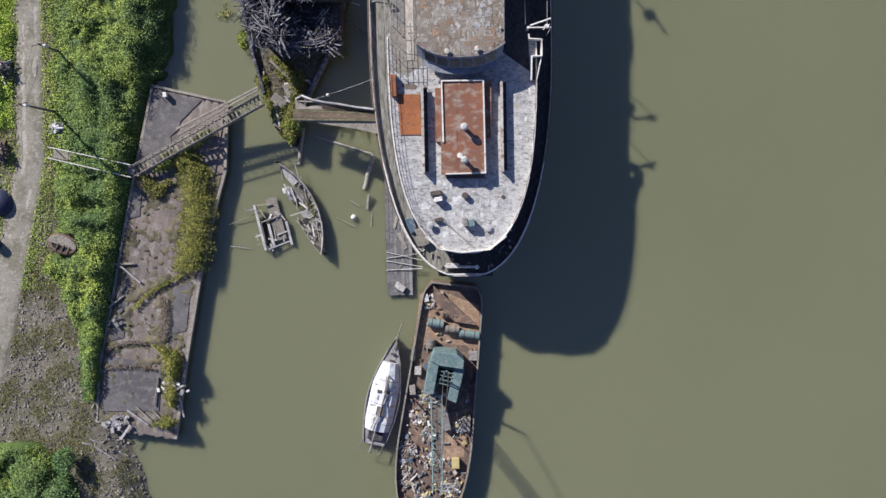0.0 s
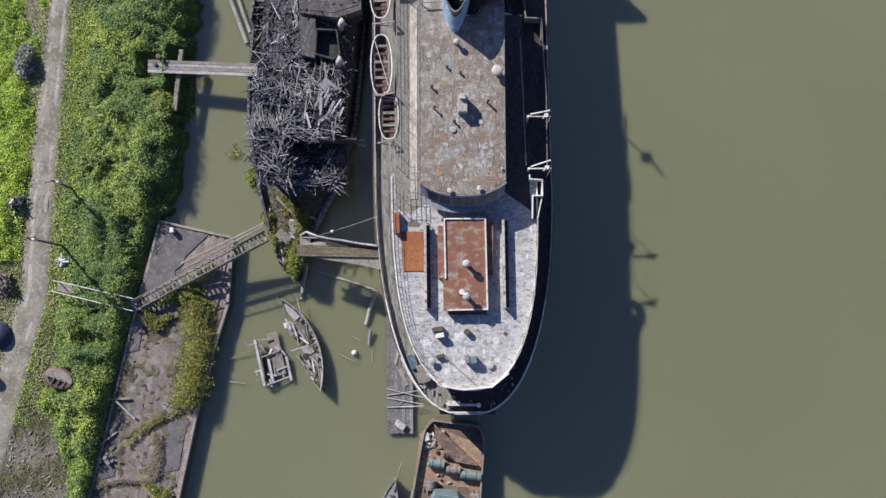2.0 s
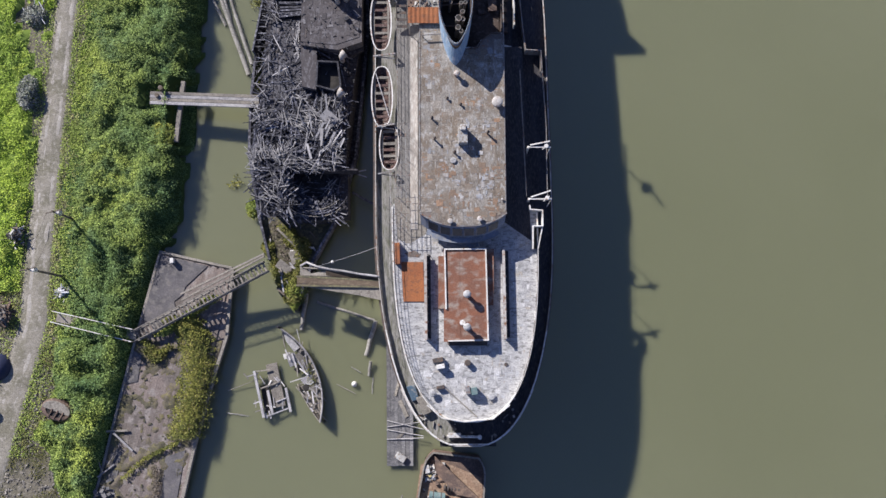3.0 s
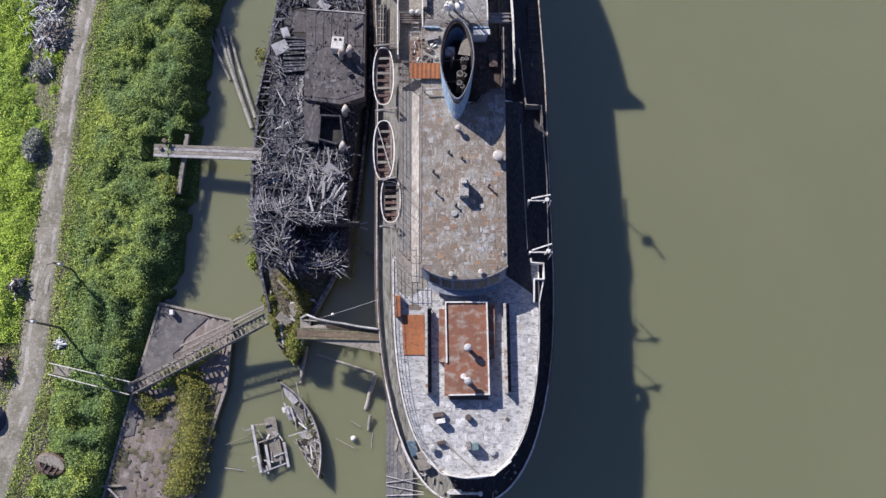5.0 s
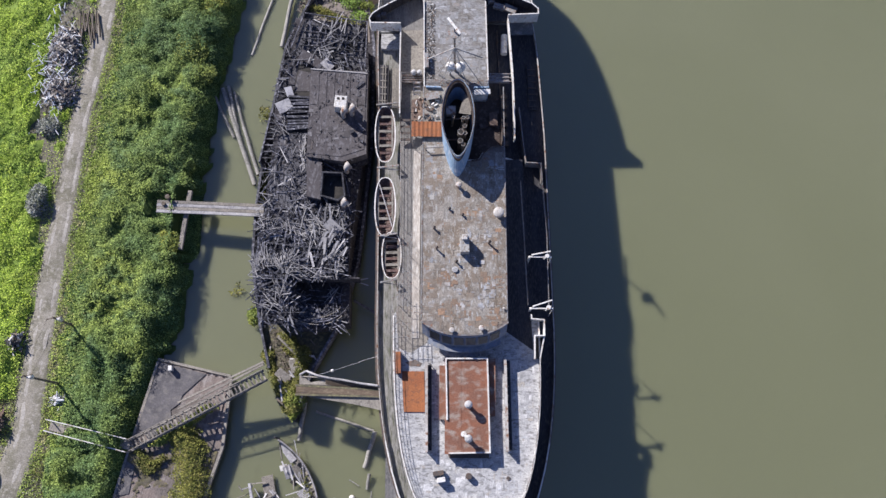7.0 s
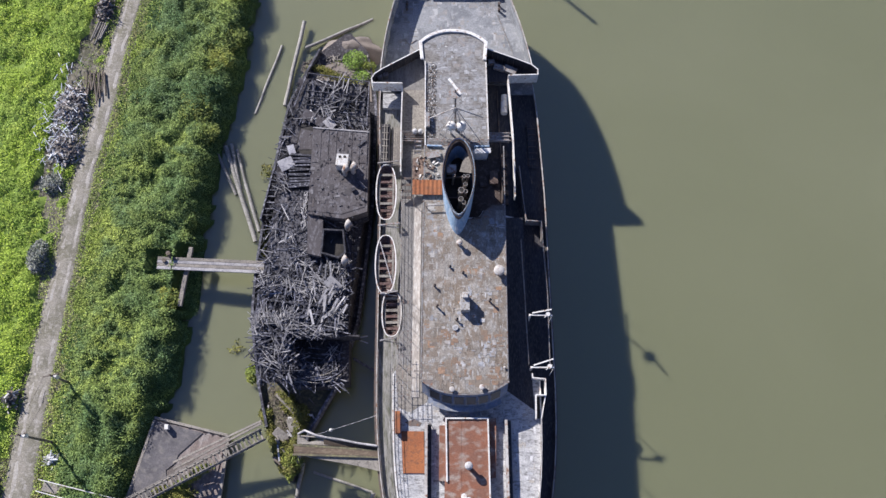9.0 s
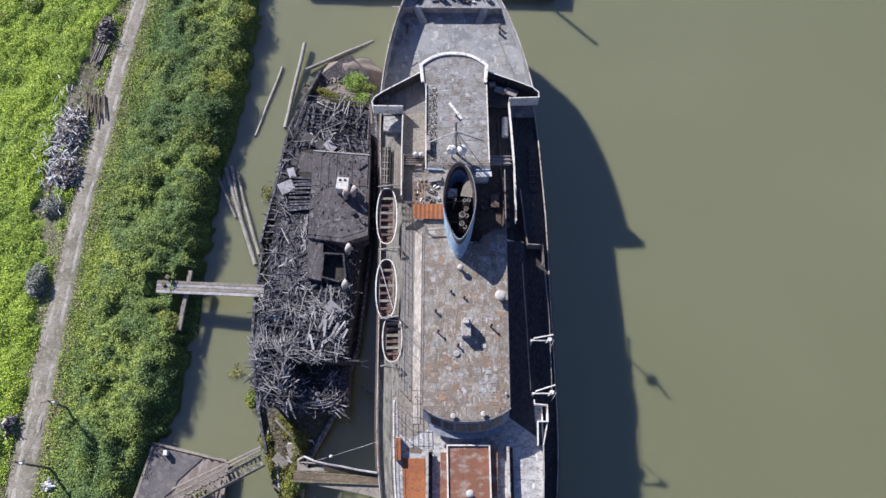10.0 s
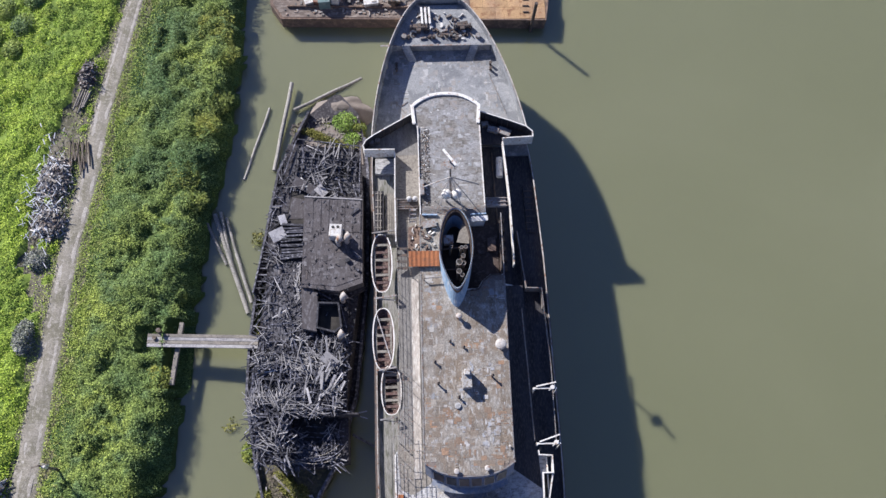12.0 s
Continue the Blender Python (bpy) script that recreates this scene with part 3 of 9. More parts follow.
def tree(x, y, z, h, r, mat, label, seed, count=900, size=0.2):
    """A small tree: tapered trunk, limbs, and a crown of leaf clumps round the limbs' ends."""
    q = random.Random(seed)
    t = thing("tree", (x, y, z), label, "tree", "bank trees")
    g = Geo().cyl((x, y, z - 0.3), (x + 0.1, y, z + h * 0.45), 0.13, 0.09, n=8)
    lobes = []
    for i in range(7):
        a = 2 * math.pi * i / 7 + q.uniform(-0.4, 0.4)
        d = r * q.uniform(0.35, 0.8)
        e = (x + d * math.cos(a), y + d * math.sin(a), z + h * q.uniform(0.55, 0.8))
        g.cyl((x + 0.08, y, z + h * q.uniform(0.25, 0.42)), e, 0.06, 0.03, n=6)
        lobes.append((e, r * q.uniform(0.4, 0.6)))
    lobes.append(((x, y, z + h * 0.82), r * 0.6))
    part("trunk", g, M_BARK, t)
    pts = []
    for i in range(count):
        (ex, ey, ez), rr = q.choice(lobes)
        u, v, w = q.gauss(0, 1), q.gauss(0, 1), q.gauss(0, 1)
        n = math.sqrt(u * u + v * v + w * w)
        k = rr * (0.7 + 0.3 * q.random())
        pts.append((ex + u / n * k, ey + v / n * k, ez + w / n * k * 0.75))
    leaves("crown", pts, size, mat, t, "", lift=0.9, seed=seed)
    return t


for i, (y, dx, h, r) in enumerate(((21.5, 1.6, 3.4, 1.5), (27.5, 2.2, 3.8, 1.7), (38.5, 1.5, 3.4, 1.4), (43.0, 2.6, 3.8, 1.7), (51.5, 1.6, 4.6, 2.0), (55.0, 3.2, 4.8, 2.2), (58.5, 1.5, 4.8, 2.1), (62.5, 2.4, 5.2, 2.4), (66.0, 1.4, 4.6, 2.0), (70.0, 2.6, 5.2, 2.4), (74.0, 1.0, 5.6, 2.3), (78.0, 2.2, 5.4, 2.4), (83.0, 1.6, 5.4, 2.3), (88.0, 2.6, 5.6, 2.5), (95.0, 2.0, 5.6, 2.5))):
    tree(shore(y) - dx - 0.5, y, max(0.2, land_z(shore(y) - dx - 0.5, y)), 0.46 * h, r, M_TREE if i % 3 else M_THICKET, "small leafy yellow-green tree leaning over the water", 40 + i, 2200)
for i, (x, y, h, r) in enumerate(((-50.5, -34.5, 4.0, 2.4), (-46.8, -37.5, 3.6, 2.1), (-53.5, -39.0, 4.2, 2.6), (-48.5, -41.5, 3.8, 2.4), (-46.2, -33.2, 2.6, 1.4))):
    tree(x, y, 1.4, h, r, M_THICKET, "bushy dark green shrub tree on the bank", 70 + i, 2400)
# ---- the laid-up ferry ----
PROM, BOAT, ROOF, FORE = 8.6, 11.0, 14.1, 9.0


def mid(y):
    """The ship's centre line."""
    return 3.62 - 0.016 * y if y < 40 else 2.98 - 0.05 * (y - 40)


def half(y):
    """Half the beam at the promenade deck."""
    if y < 17:
        u = min(1, (17 - y) / 27.1)
        return 10.35 * (1 - u ** 2.2) ** (1 / 2.4)
    if y > 50:
        u = min(1, (y - 50) / 26.6)
        return 10.2 * (0.2 + 0.8 * (1 - u ** 1.8) ** 0.64)
    return 10.35 - 0.15 * (y - 17) / 33


def half_aft(y):
    """Half the width of the boat deck towards the stern."""
    u = min(1, max(0, (17 - y) / 24.2))
    return 8.25 * max(0, 1 - u ** 3) ** 0.42


def stations(a, b, n):
    """Steps from a to b, closer together near the ends."""
    return [a + (b - a) * (0.5 - 0.5 * math.cos(math.pi * i / n)) for i in range(n + 1)]


def outline(width, a, b, n=40, k=1.0):
    s = stations(a, b, n)
    return [(mid(y) - k * width(y), y) for y in s] + [(mid(y) + k * width(y), y) for y in reversed(s)]


ferry = thing("ferry", (3, 30, 0), "derelict white car ferry, decks rusting and bleached, moored afloat", "ship")
# hull: narrower at the waterline
top = outline(half, -10.1, 76.6)
low = [(mid(y) + (x - mid(y)) * (0.9 if 5 < y < 55 else 0.8), max(-8.5, min(74.0, y))) for x, y in top]
part("hull", Geo().prism(top, -1.0, PROM - 0.12, low), M_HULL, ferry, "white hull plating with rust streaks")
deck_out = outline(half, -10.0, 57.5, 40, 0.995)
# promenade sheet takes the shaded tone, its shade is in the colour
part("promenade_deck", Geo().prism(deck_out, PROM - 0.12, PROM), M_SHADEDECK, ferry, "grey weathered side deck, darkened for shade")
# plating of the quarters beside the vehicle opening
for sx in (-1, 1):
    path = [(mid(y) + sx * (half(y) + 0.06), y) for y in (-9.7, -9.2, -8.3, -7.0, -5.4, -3.6)]
    part("quarter_plate", Geo().wall(path, 3.5, PROM - 0.15, 0.3), M_HULL, ferry, "white plated quarter streaked with rust")
# black block paints the shade inside the vehicle entrance
part("stern_opening", Geo().box(mid(-9), -9.6, 4.6, 6.4, 1.2, 6.0), M_SOOTHOLE, ferry, "vehicle entrance, its shade painted as a black block")
# rubbing strake and low bulwark round the promenade deck
rail = [p for p in outline(half, -10.0, 56.0, 46, 0.993)]
ns = len(rail) // 2
part("bulwark", Geo().wall(rail[:ns][::-1] + rail[ns:][::-1], PROM - 0.1, PROM + 0.55, 0.1), M_HULL, ferry, "grey chipped bulwark")
rim_y = (3.0, 0.0, -2.5, -4.5, -6.2, -7.6, -8.7, -9.4, -9.8)
part("stern_rim", Geo().wall([(mid(y) - 0.993 * half(y), y) for y in rim_y] + [(mid(y) + 0.993 * half(y), y) for y in reversed(rim_y)], PROM + 0.55, PROM + 0.62, 0.15), M_WHITE, ferry, "white painted stern rim, chipped")
# port strip keeps the sunlit mossy grey over the shade-darkened sheet
part("port_side_deck", Geo().prism([(mid(y) - 0.985 * half(y), y) for y in stations(-7.5, 53, 30)] + [(mid(53) - 4.0, 53), (mid(20) - 4, 20), (mid(-5) - 1, -5)], PROM, PROM + 0.012), M_PORTDECK, ferry, "mossy grey side deck")
# overlay paints the deckhouse shade along the starboard deck
part("starboard_side_deck", Geo().prism([(7.85, 15.2), (10.95, 13.0), (10.7, 18), (10.15, 36), (7.75, 36)], BOAT, BOAT + 0.012), M_SHADEDECK, ferry, "side deck with its shade painted dark")
part("stern_deck", Geo().prism([(mid(y) - 0.975 * half(y), y) for y in (-2.0, -4.0, -6.0, -7.6, -8.9, -9.7)] + [(mid(-8) - 1.5, -9.2), (mid(-6) - 2.5, -6.0), (mid(-3) - 4.0, -2.0)], PROM, PROM + 0.016), M_PORTDECK, ferry, "grey mossy stern deck")
rs = random.Random(17)
for i in range(34):
    y = rs.uniform(-9.2, -4.5)
    k = rs.uniform(0.72, 0.93) * rs.choice((-1, 1)) if y > -7.6 else rs.uniform(-0.85, 0.85)
    part("stern_litter", Geo().box(mid(y) + k * half(y), y, PROM + 0.12, rs.uniform(0.15, 0.7), rs.uniform(0.06, 0.25), rs.uniform(0.08, 0.3), rs.uniform(0, 180)), rs.choice([M_JUNKWHITE, M_STEEL, M_JUNKDARK, M_BARGERUST, M_GREYWOOD]), ferry)
g = Geo()
strake = outline(half, -10.0, 56.0, 46, 1.012)
g.wall(strake[:ns][::-1] + strake[ns:][::-1], PROM - 1.3, PROM - 0.9, 0.35)
part("rubbing_strake", g, M_DARKIRON, ferry)

# superstructure below the boat deck
body = outline(half_aft, -4.5, 17, 20, 0.86)
ss = stations(17, 55, 10)
body = [(mid(y) - 0.86 * half_aft(y), y) for y in stations(-4.9, 17, 16)] + [(mid(y) - 7.0, y) for y in (20, 38, 54)] + [(mid(y) + w, y) for y, w in ((54, 2.5), (37, 2.5), (36, 6.4), (20, 6.6))] + [(mid(y) + 0.86 * half_aft(y), y) for y in stations(17, -4.9, 16)]
part("lower_house", Geo().prism(body, PROM, BOAT - 0.2), M_WHITE, ferry, "white painted lower cabin walls")

# boat deck: broad aft, narrower between the boats
west = [(mid(y) - half_aft(y), y) for y in stations(17, -7.15, 26)]
east = [(mid(y) + half_aft(y), y) for y in stations(-7.15, 16.4, 26)]
aft_out = west + east + [(mid(16.6) + 7.1, 16.6)] + [(mid(18) + 7.0, 18), (mid(18) - 7.6, 18)]
part("aft_deck", Geo().prism(aft_out, BOAT - 0.22, BOAT), M_DECKAFT, ferry, "bleached grey open deck, cracked and stained")
waist = [(mid(18) - 7.75, 18), (mid(18) + 7.1, 18), (mid(36) + 6.5, 36), (mid(36) + 4, 36), (mid(55) + 1, 55.0), (mid(55) - 6.9, 54.0), (mid(42) - 7.35, 42)]
part("boat_deck", Geo().prism(waist, BOAT - 0.22, BOAT - 0.012), M_DECKMID, ferry, "grey plank side deck")
part("worn_deck", Geo().prism([(-4.3, 13.2), (-3.0, 12.6), (-1.9, 13.3), (-0.9, 13.9), (-1.6, 18.0), (-4.7, 18.0)], BOAT, BOAT + 0.014), M_DECKTAN, ferry, "brown worn deck covering")
part("worn_deck", Geo().prism([(-3.5, 11.6), (-2.4, 11.9), (-1.6, 11.5), (-1.8, 11.1), (-3.0, 11.2)], BOAT, BOAT + 0.014), M_ROOFBASE, ferry, "brown worn deck covering")
lip = [(x, y) for x, y in west + east]
part("deck_edge", Geo().wall(lip[1:-1], BOAT - 0.05, BOAT + 0.1, 0.16), M_WHITE, ferry, "white painted waterway edge")
part("stern_screen", Geo().wall([(mid(-6) - 4.6, -5.3), (mid(-7) - 3.0, -6.7), (mid(-7) - 0.5, -7.1), (mid(-7) + 2.6, -6.8), (mid(-6) + 4.5, -5.3)], BOAT, BOAT + 0.85, 0.1), M_WHITE, ferry)


def railing(path, z, h, parent, name="railing", gap=1.5, r=0.025, bars=3, mat=None):
    g = Geo()
    for a, b in zip(path, path[1:]):
        va, vb = Vector(a), Vector(b)
        d = (vb - va).length
        k = max(1, round(d / gap))
        for i in range(k):
            p = va.lerp(vb, i / k)
            g.cyl((p.x, p.y, z), (p.x, p.y, z + h), r, n=5, cap=False)
        for j in range(bars):
            zz = z + h * (j + 1) / bars
            g.cyl((va.x, va.y, zz), (vb.x, vb.y, zz), r, n=5, cap=False)
    return part(name, g, mat or M_STEEL, parent)


ring = [(mid(y) - half_aft(y) + 0.1, y) for y in (16.5, 12, 8, 4.5, 1.7, -0.5, -2.4, -4, -5.2)]
railing(ring, BOAT, 1.05, ferry)
railing([(mid(y) + half_aft(y) - 0.1, y) for y in (12, 8, 4.5, 1.7, -0.5, -2.4, -4)], BOAT, 1.05, ferry)
railing([(-4.2 + dx, y) for dx, y in ((0, 18), (-0.1, 26), (-0.2, 34), (-0.3, 41))], BOAT, 1.05, ferry)
railing([(mid(17) - 5.9, 17.2), (mid(17) - 4.0, 17.2), (mid(17) - 4.0, 36)], BOAT, 1.05, ferry)
railing([(10.35, 18), (10.1, 26), (9.8, 33)], BOAT, 1.05, ferry)
railing([(mid(y) - half(y) + 0.25, y) for y in (0, 5, 10, 15, 20)], PROM + 0.7, 0.5, ferry, bars=1)

# main deckhouse with a curved after end
def house_s(x):
    """How far the after end of the main roof reaches."""
    u = (x - 3.1) / 4.85
    return 14.2 + 1.5 * abs(u) ** 2.6


hx = [-1.75 + 9.65 * i / 16 for i in range(17)]
house_out = [(x, house_s(x)) for x in hx] + [(7.8, 36.4), (6.3, 36.4), (5.3, 35.6), (4.8, 34.7), (3.4, 34.6), (3.2, 44.0), (-1.75, 44.0)]
wall_out = [(3.1 + (x - 3.1) * 0.97, house_s(x) + 0.35) for x in hx] + [(7.65, 36.5), (6.2, 36.5), (5.2, 35.7), (4.7, 34.85), (3.3, 34.8), (3.1, 43.8), (-1.6, 43.8)]
part("deckhouse_wall", Geo().prism(wall_out, BOAT, ROOF - 0.14), M_WHITE, ferry, "white cabin wall with peeling paint")
roof = part("deckhouse_roof", Geo().prism(house_out, ROOF - 0.16, ROOF - 0.02), M_ROOFBASE, ferry, "flat roof of rusty patched steel plates")
part("roof_edge", Geo().wall([(x, house_s(x) + 0.04) for x in hx], ROOF - 0.2, ROOF + 0.06, 0.14), M_STEEL, ferry)
for sx in (-1.72, 7.78):
    part("roof_edge", Geo().wall([(sx, 16), (sx - 0.05, 44)], ROOF - 0.2, ROOF + 0.05, 0.1), M_STEEL, ferry)
# broad windows and a lower ledge round the after end
def slope(x, k, z):
    """A point on the raked after wall: k goes from the roof edge (0) to the sill (1)."""
    return (3.1 + (x - 3.1) * (0.985 - 0.02 * k), house_s(x) + 0.02 - 1.05 * k, z)


g = Geo()
for x in hx:
    g.v += [slope(x, 0, ROOF - 0.18), slope(x, 1, 12.6), (slope(x, 1, 12.6)[0], house_s(x) + 0.4, 12.55), (slope(x, 0, 0)[0], house_s(x) + 0.4, ROOF - 0.18)]
g.f = [(4 * i + j, 4 * i + (j + 1) % 4, 4 * i + 4 + (j + 1) % 4, 4 * i + 4 + j) for i in range(len(hx) - 1) for j in range(4)]
raked = part("raked_front", g, M_LEDGE, ferry, "raked blue-grey window front")
for i in range(6):
    a, b = -1.0 + 8.2 * i / 6 + 0.14, -1.0 + 8.2 * (i + 1) / 6 - 0.14
    q = [Vector(slope(a, 0.2, 13.64)), Vector(slope(b, 0.2, 13.64)), Vector(slope(b, 0.82, 12.86)), Vector(slope(a, 0.82, 12.86))]
    o = Vector((0, -0.05, 0.03))
    w = part("cabin_window", Geo().add([p + o for p in q] + [p - o for p in q], [(0, 3, 2, 1), (4, 5, 6, 7), (0, 1, 5, 4), (1, 2, 6, 5), (2, 3, 7, 6), (3, 0, 4, 7)]), M_GLASSDARK, ferry, "dark cabin window")
    part("window_frame", Geo().beam(q[0] + o * 1.6, q[3] + o * 1.6, 0.08, 0.06), M_STEEL, w)
part("window_ledge", Geo().wall([(3.1 + (x - 3.1) * 0.95, house_s(x) - 1.35) for x in hx[1:-1]], 12.5, 12.62, 0.6), M_LEDGE, ferry, "bluish grey steel ledge")
part("ledge_apron", Geo().wall([(3.1 + (x - 3.1) * 0.72, house_s(x) - 1.85) for x in hx[4:-4]], 11.7, 11.85, 0.6), M_LEDGE, ferry)
# pale coaming strip along the deckhouse
part("coaming", Geo().prism([(-2.85, 14.3), (-1.95, 14.3), (-2.05, 37), (-2.9, 37)], BOAT, BOAT + 0.08), M_COAMING, ferry, "pale painted coaming strip", bevel=0.04)

# bridge house
bx = [-2.5 + 8.3 * i / 14 for i in range(15)]


def bridge_n(x):
    u = (x - 1.65) / 4.15
    return 60.7 - 1.7 * abs(u) ** 2.4


bridge_out = [(x, bridge_n(x)) for x in reversed(bx)] + [(-1.75, 55.0), (-1.75, 43.8), (6.0, 43.8), (5.75, 55.5)]
part("bridge_house", Geo().prism([(1.65 + (x - 1.65) * 0.97, y - 0.25) for x, y in bridge_out], FORE, 13.0), M_WHITE, ferry, "white wheelhouse wall")
part("bridge_roof", Geo().prism(bridge_out, 13.0, 13.2), M_BRIDGETOP, ferry, "grey mottled wheelhouse roof")
part("bridge_parapet", Geo().wall([(-2.25, 56.3)] + [(x, bridge_n(x) - 0.2) for x in bx] + [(5.6, 56.3)], 13.15, 13.4, 0.42), M_WHITE, ferry, "white wheelhouse visor band", bevel=0.05)
part("bridge_edge", Geo().wall([(-1.85, 56.0), (-1.7, 43.9)], 13.1, 13.42, 0.12), M_WHITE, ferry)
part("bridge_edge", Geo().wall([(5.75, 56.0), (6.0, 43.9)], 13.1, 13.35, 0.12), M_WHITE, ferry)
for i in range(7):
    a, b = bx[2 * i], bx[2 * i + 2]
    part("bridge_window", Geo().wall([(a + 0.1, bridge_n(a) + 0.02 - 0.25), (b - 0.1, bridge_n(b) + 0.02 - 0.25)], 11.6, 12.7, 0.08), M_GLASSDARK, ferry)
# bridge wings with bulwarks
wing_w = [(-2.4, 58.2), (-7.3, 55.2), (-8.2, 54.5), (-8.6, 53.8), (-8.4, 53.2), (-4.7, 53.2), (-1.8, 53.2), (-1.8, 58.2)]
wing_e = [(5.7, 58.4), (9.7, 56.9), (11.6, 56.1), (12.35, 55.4), (12.35, 54.7), (8.6, 54.5), (5.6, 54.5)]
part("bridge_wing", Geo().prism(wing_w, BOAT - 0.25, BOAT), M_DECKMID, ferry, "bridge wing deck")
# starboard wing takes the shade tone, port wing the plain deck tone
part("bridge_wing", Geo().prism(wing_e, BOAT - 0.25, BOAT), M_SHADEDECK, ferry, "bridge wing deck")
part("wing_bulwark", Geo().wall(wing_w[:6], BOAT - 0.2, BOAT + 1.75, 0.12), M_WHITE, ferry, "white bridge wing bulwark")
part("wing_bulwark", Geo().wall(wing_e[:6], BOAT - 0.2, BOAT + 1.75, 0.12), M_WHITE, ferry, "white bridge wing bulwark")
part("side_bulwark", Geo().wall([(-4.72, 53.1), (-4.75, 48), (-4.65, 41.4)], BOAT - 0.2, BOAT + 1.05, 0.13), M_WHITE, ferry, "white side bulwark")
part("side_bulwark", Geo().wall([(8.65, 54.4), (8.9, 50.5), (9.1, 46.8), (9.2, 42.5), (9.2, 38.3)], BOAT - 0.2, BOAT + 1.05, 0.13), M_WHITE, ferry, "white side bulwark")
# thin added panels put the bulwarks' inner shade into a dark colour
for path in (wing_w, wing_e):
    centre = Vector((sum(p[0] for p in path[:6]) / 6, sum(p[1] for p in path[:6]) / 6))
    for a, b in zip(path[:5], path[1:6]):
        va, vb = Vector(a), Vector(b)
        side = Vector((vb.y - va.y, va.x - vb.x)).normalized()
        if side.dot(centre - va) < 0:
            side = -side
        part("bulwark_lining", Geo().wall([va + side * 0.09, vb + side * 0.09], BOAT, BOAT + 1.68, 0.03), M_SHADEDECK, ferry, "inside of the bulwark, its shade painted dark")
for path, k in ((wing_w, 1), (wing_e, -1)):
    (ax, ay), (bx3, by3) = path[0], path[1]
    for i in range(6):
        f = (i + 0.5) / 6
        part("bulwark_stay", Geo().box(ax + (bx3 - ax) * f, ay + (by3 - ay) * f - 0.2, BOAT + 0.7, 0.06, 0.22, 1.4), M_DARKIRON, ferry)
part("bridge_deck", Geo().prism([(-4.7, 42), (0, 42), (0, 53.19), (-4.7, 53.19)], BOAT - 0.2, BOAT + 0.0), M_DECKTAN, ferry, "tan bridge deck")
# passage floor coloured dark to hold the bridge house's shade
part("side_passage", Geo().prism([(5.0, 36.5), (9.2, 36.5), (8.7, 54.9), (5.0, 54.9)], 9.3, 9.5), M_SHADEDECK, ferry, "side passage with its shade painted dark")
part("bridge_front", Geo().wall([(-7.3, 55.1), (-2.5, 58.1)], FORE, BOAT - 0.2, 0.15), M_WHITE, ferry)
part("bridge_front", Geo().wall([(5.8, 58.3), (11.4, 56.1)], FORE, BOAT - 0.2, 0.15), M_WHITE, ferry)

# foredeck with high bulwark and breakwater
fore = outline(half, 54, 76.6, 34, 0.99)
part("foredeck", Geo().prism(fore, PROM - 0.1, FORE), M_DECKBOW, ferry, "grey foredeck, pale paint worn in blotches")
fr = outline(half, 55.5, 76.6, 40, 0.995)
nf = len(fr) // 2
RIM = FORE + 2.2
part("bow_bulwark", Geo().wall(fr[:nf] + fr[nf:], PROM - 0.1, RIM, 0.1), M_HULL, ferry, "white bow bulwark, chipped along its rim")
# added grey panel deepens the shaded inside of the bow bulwark
inner = outline(half, 56.0, 76.3, 40, 0.978)
part("bulwark_lining", Geo().wall(inner[:41] + inner[41:], FORE, RIM - 0.06, 0.04), M_DECKBOW, ferry, "grey weathered inside of the bulwark, deepened for shade")
part("bow_rail", Geo().wall(fr[:nf] + fr[nf:], RIM, RIM + 0.08, 0.12), M_HULL, ferry)
for i in range(3, nf - 3, 3):
    x, y = fr[i]
    part("bulwark_stay", Geo().prism([(x + 0.05, y - 0.03), (x + 0.34, y - 0.03), (x + 0.34, y + 0.03), (x + 0.05, y + 0.03)], FORE, RIM - 0.25), M_DECKBOW, ferry)
# raised forecastle with its break, and two ramps down to the foredeck
fc = [p for p in outline(half, 69.6, 75.9, 22, 0.965)]
part("forecastle_deck", Geo().prism(fc, FORE, FORE + 1.25), M_DECKBOW, ferry, "raised grey forecastle deck")
for a, b in ((-6.6, -3.6), (-2.5, 5.3), (6.5, 7.6)):
    part("forecastle_edge", Geo().beam((a, 69.55, FORE + 1.3), (b, 69.62, FORE + 1.3), 0.2, 0.12), M_STEEL, ferry, "pale steel edge of the forecastle break")
for x, k in ((-3.3, -1), (5.9, 1)):
    part("deck_ramp", Geo().add([(x - 0.5, 69.6, FORE + 1.27), (x + 0.5, 69.6, FORE + 1.27), (x + 0.6 - 0.9 * k, 67.9, FORE + 0.03), (x - 0.5 - 0.9 * k, 67.9, FORE + 0.03), (x - 0.5, 69.6, FORE), (x + 0.5, 69.6, FORE)], [(0, 3, 2, 1), (0, 4, 3), (1, 2, 5), (4, 5, 2, 3)]), M_DECKBOW, ferry, "short steel ramp")

# after deckhouse
CASE = BOAT + 1.0
part("aft_house", Geo().prism([(1.1, 1.9), (5.7, 1.9), (5.6, 11.8), (1.1, 11.8)], BOAT, CASE), M_WHITE, ferry, "white casing walls")
aft_roof = part("aft_house_roof", Geo().prism([(0.95, 1.6), (5.9, 1.7), (5.7, 12.05), (0.95, 12.0)], CASE, CASE + 0.1), M_RUST, ferry, "rust red casing roof")
part("aft_house_rim", Geo().wall([(1.4, 1.7), (5.85, 1.8), (5.65, 11.95), (1.05, 11.9), (1.2, 5.2)], CASE + 0.05, CASE + 0.28, 0.15), M_WHITE, ferry, "white rim of the casing roof")
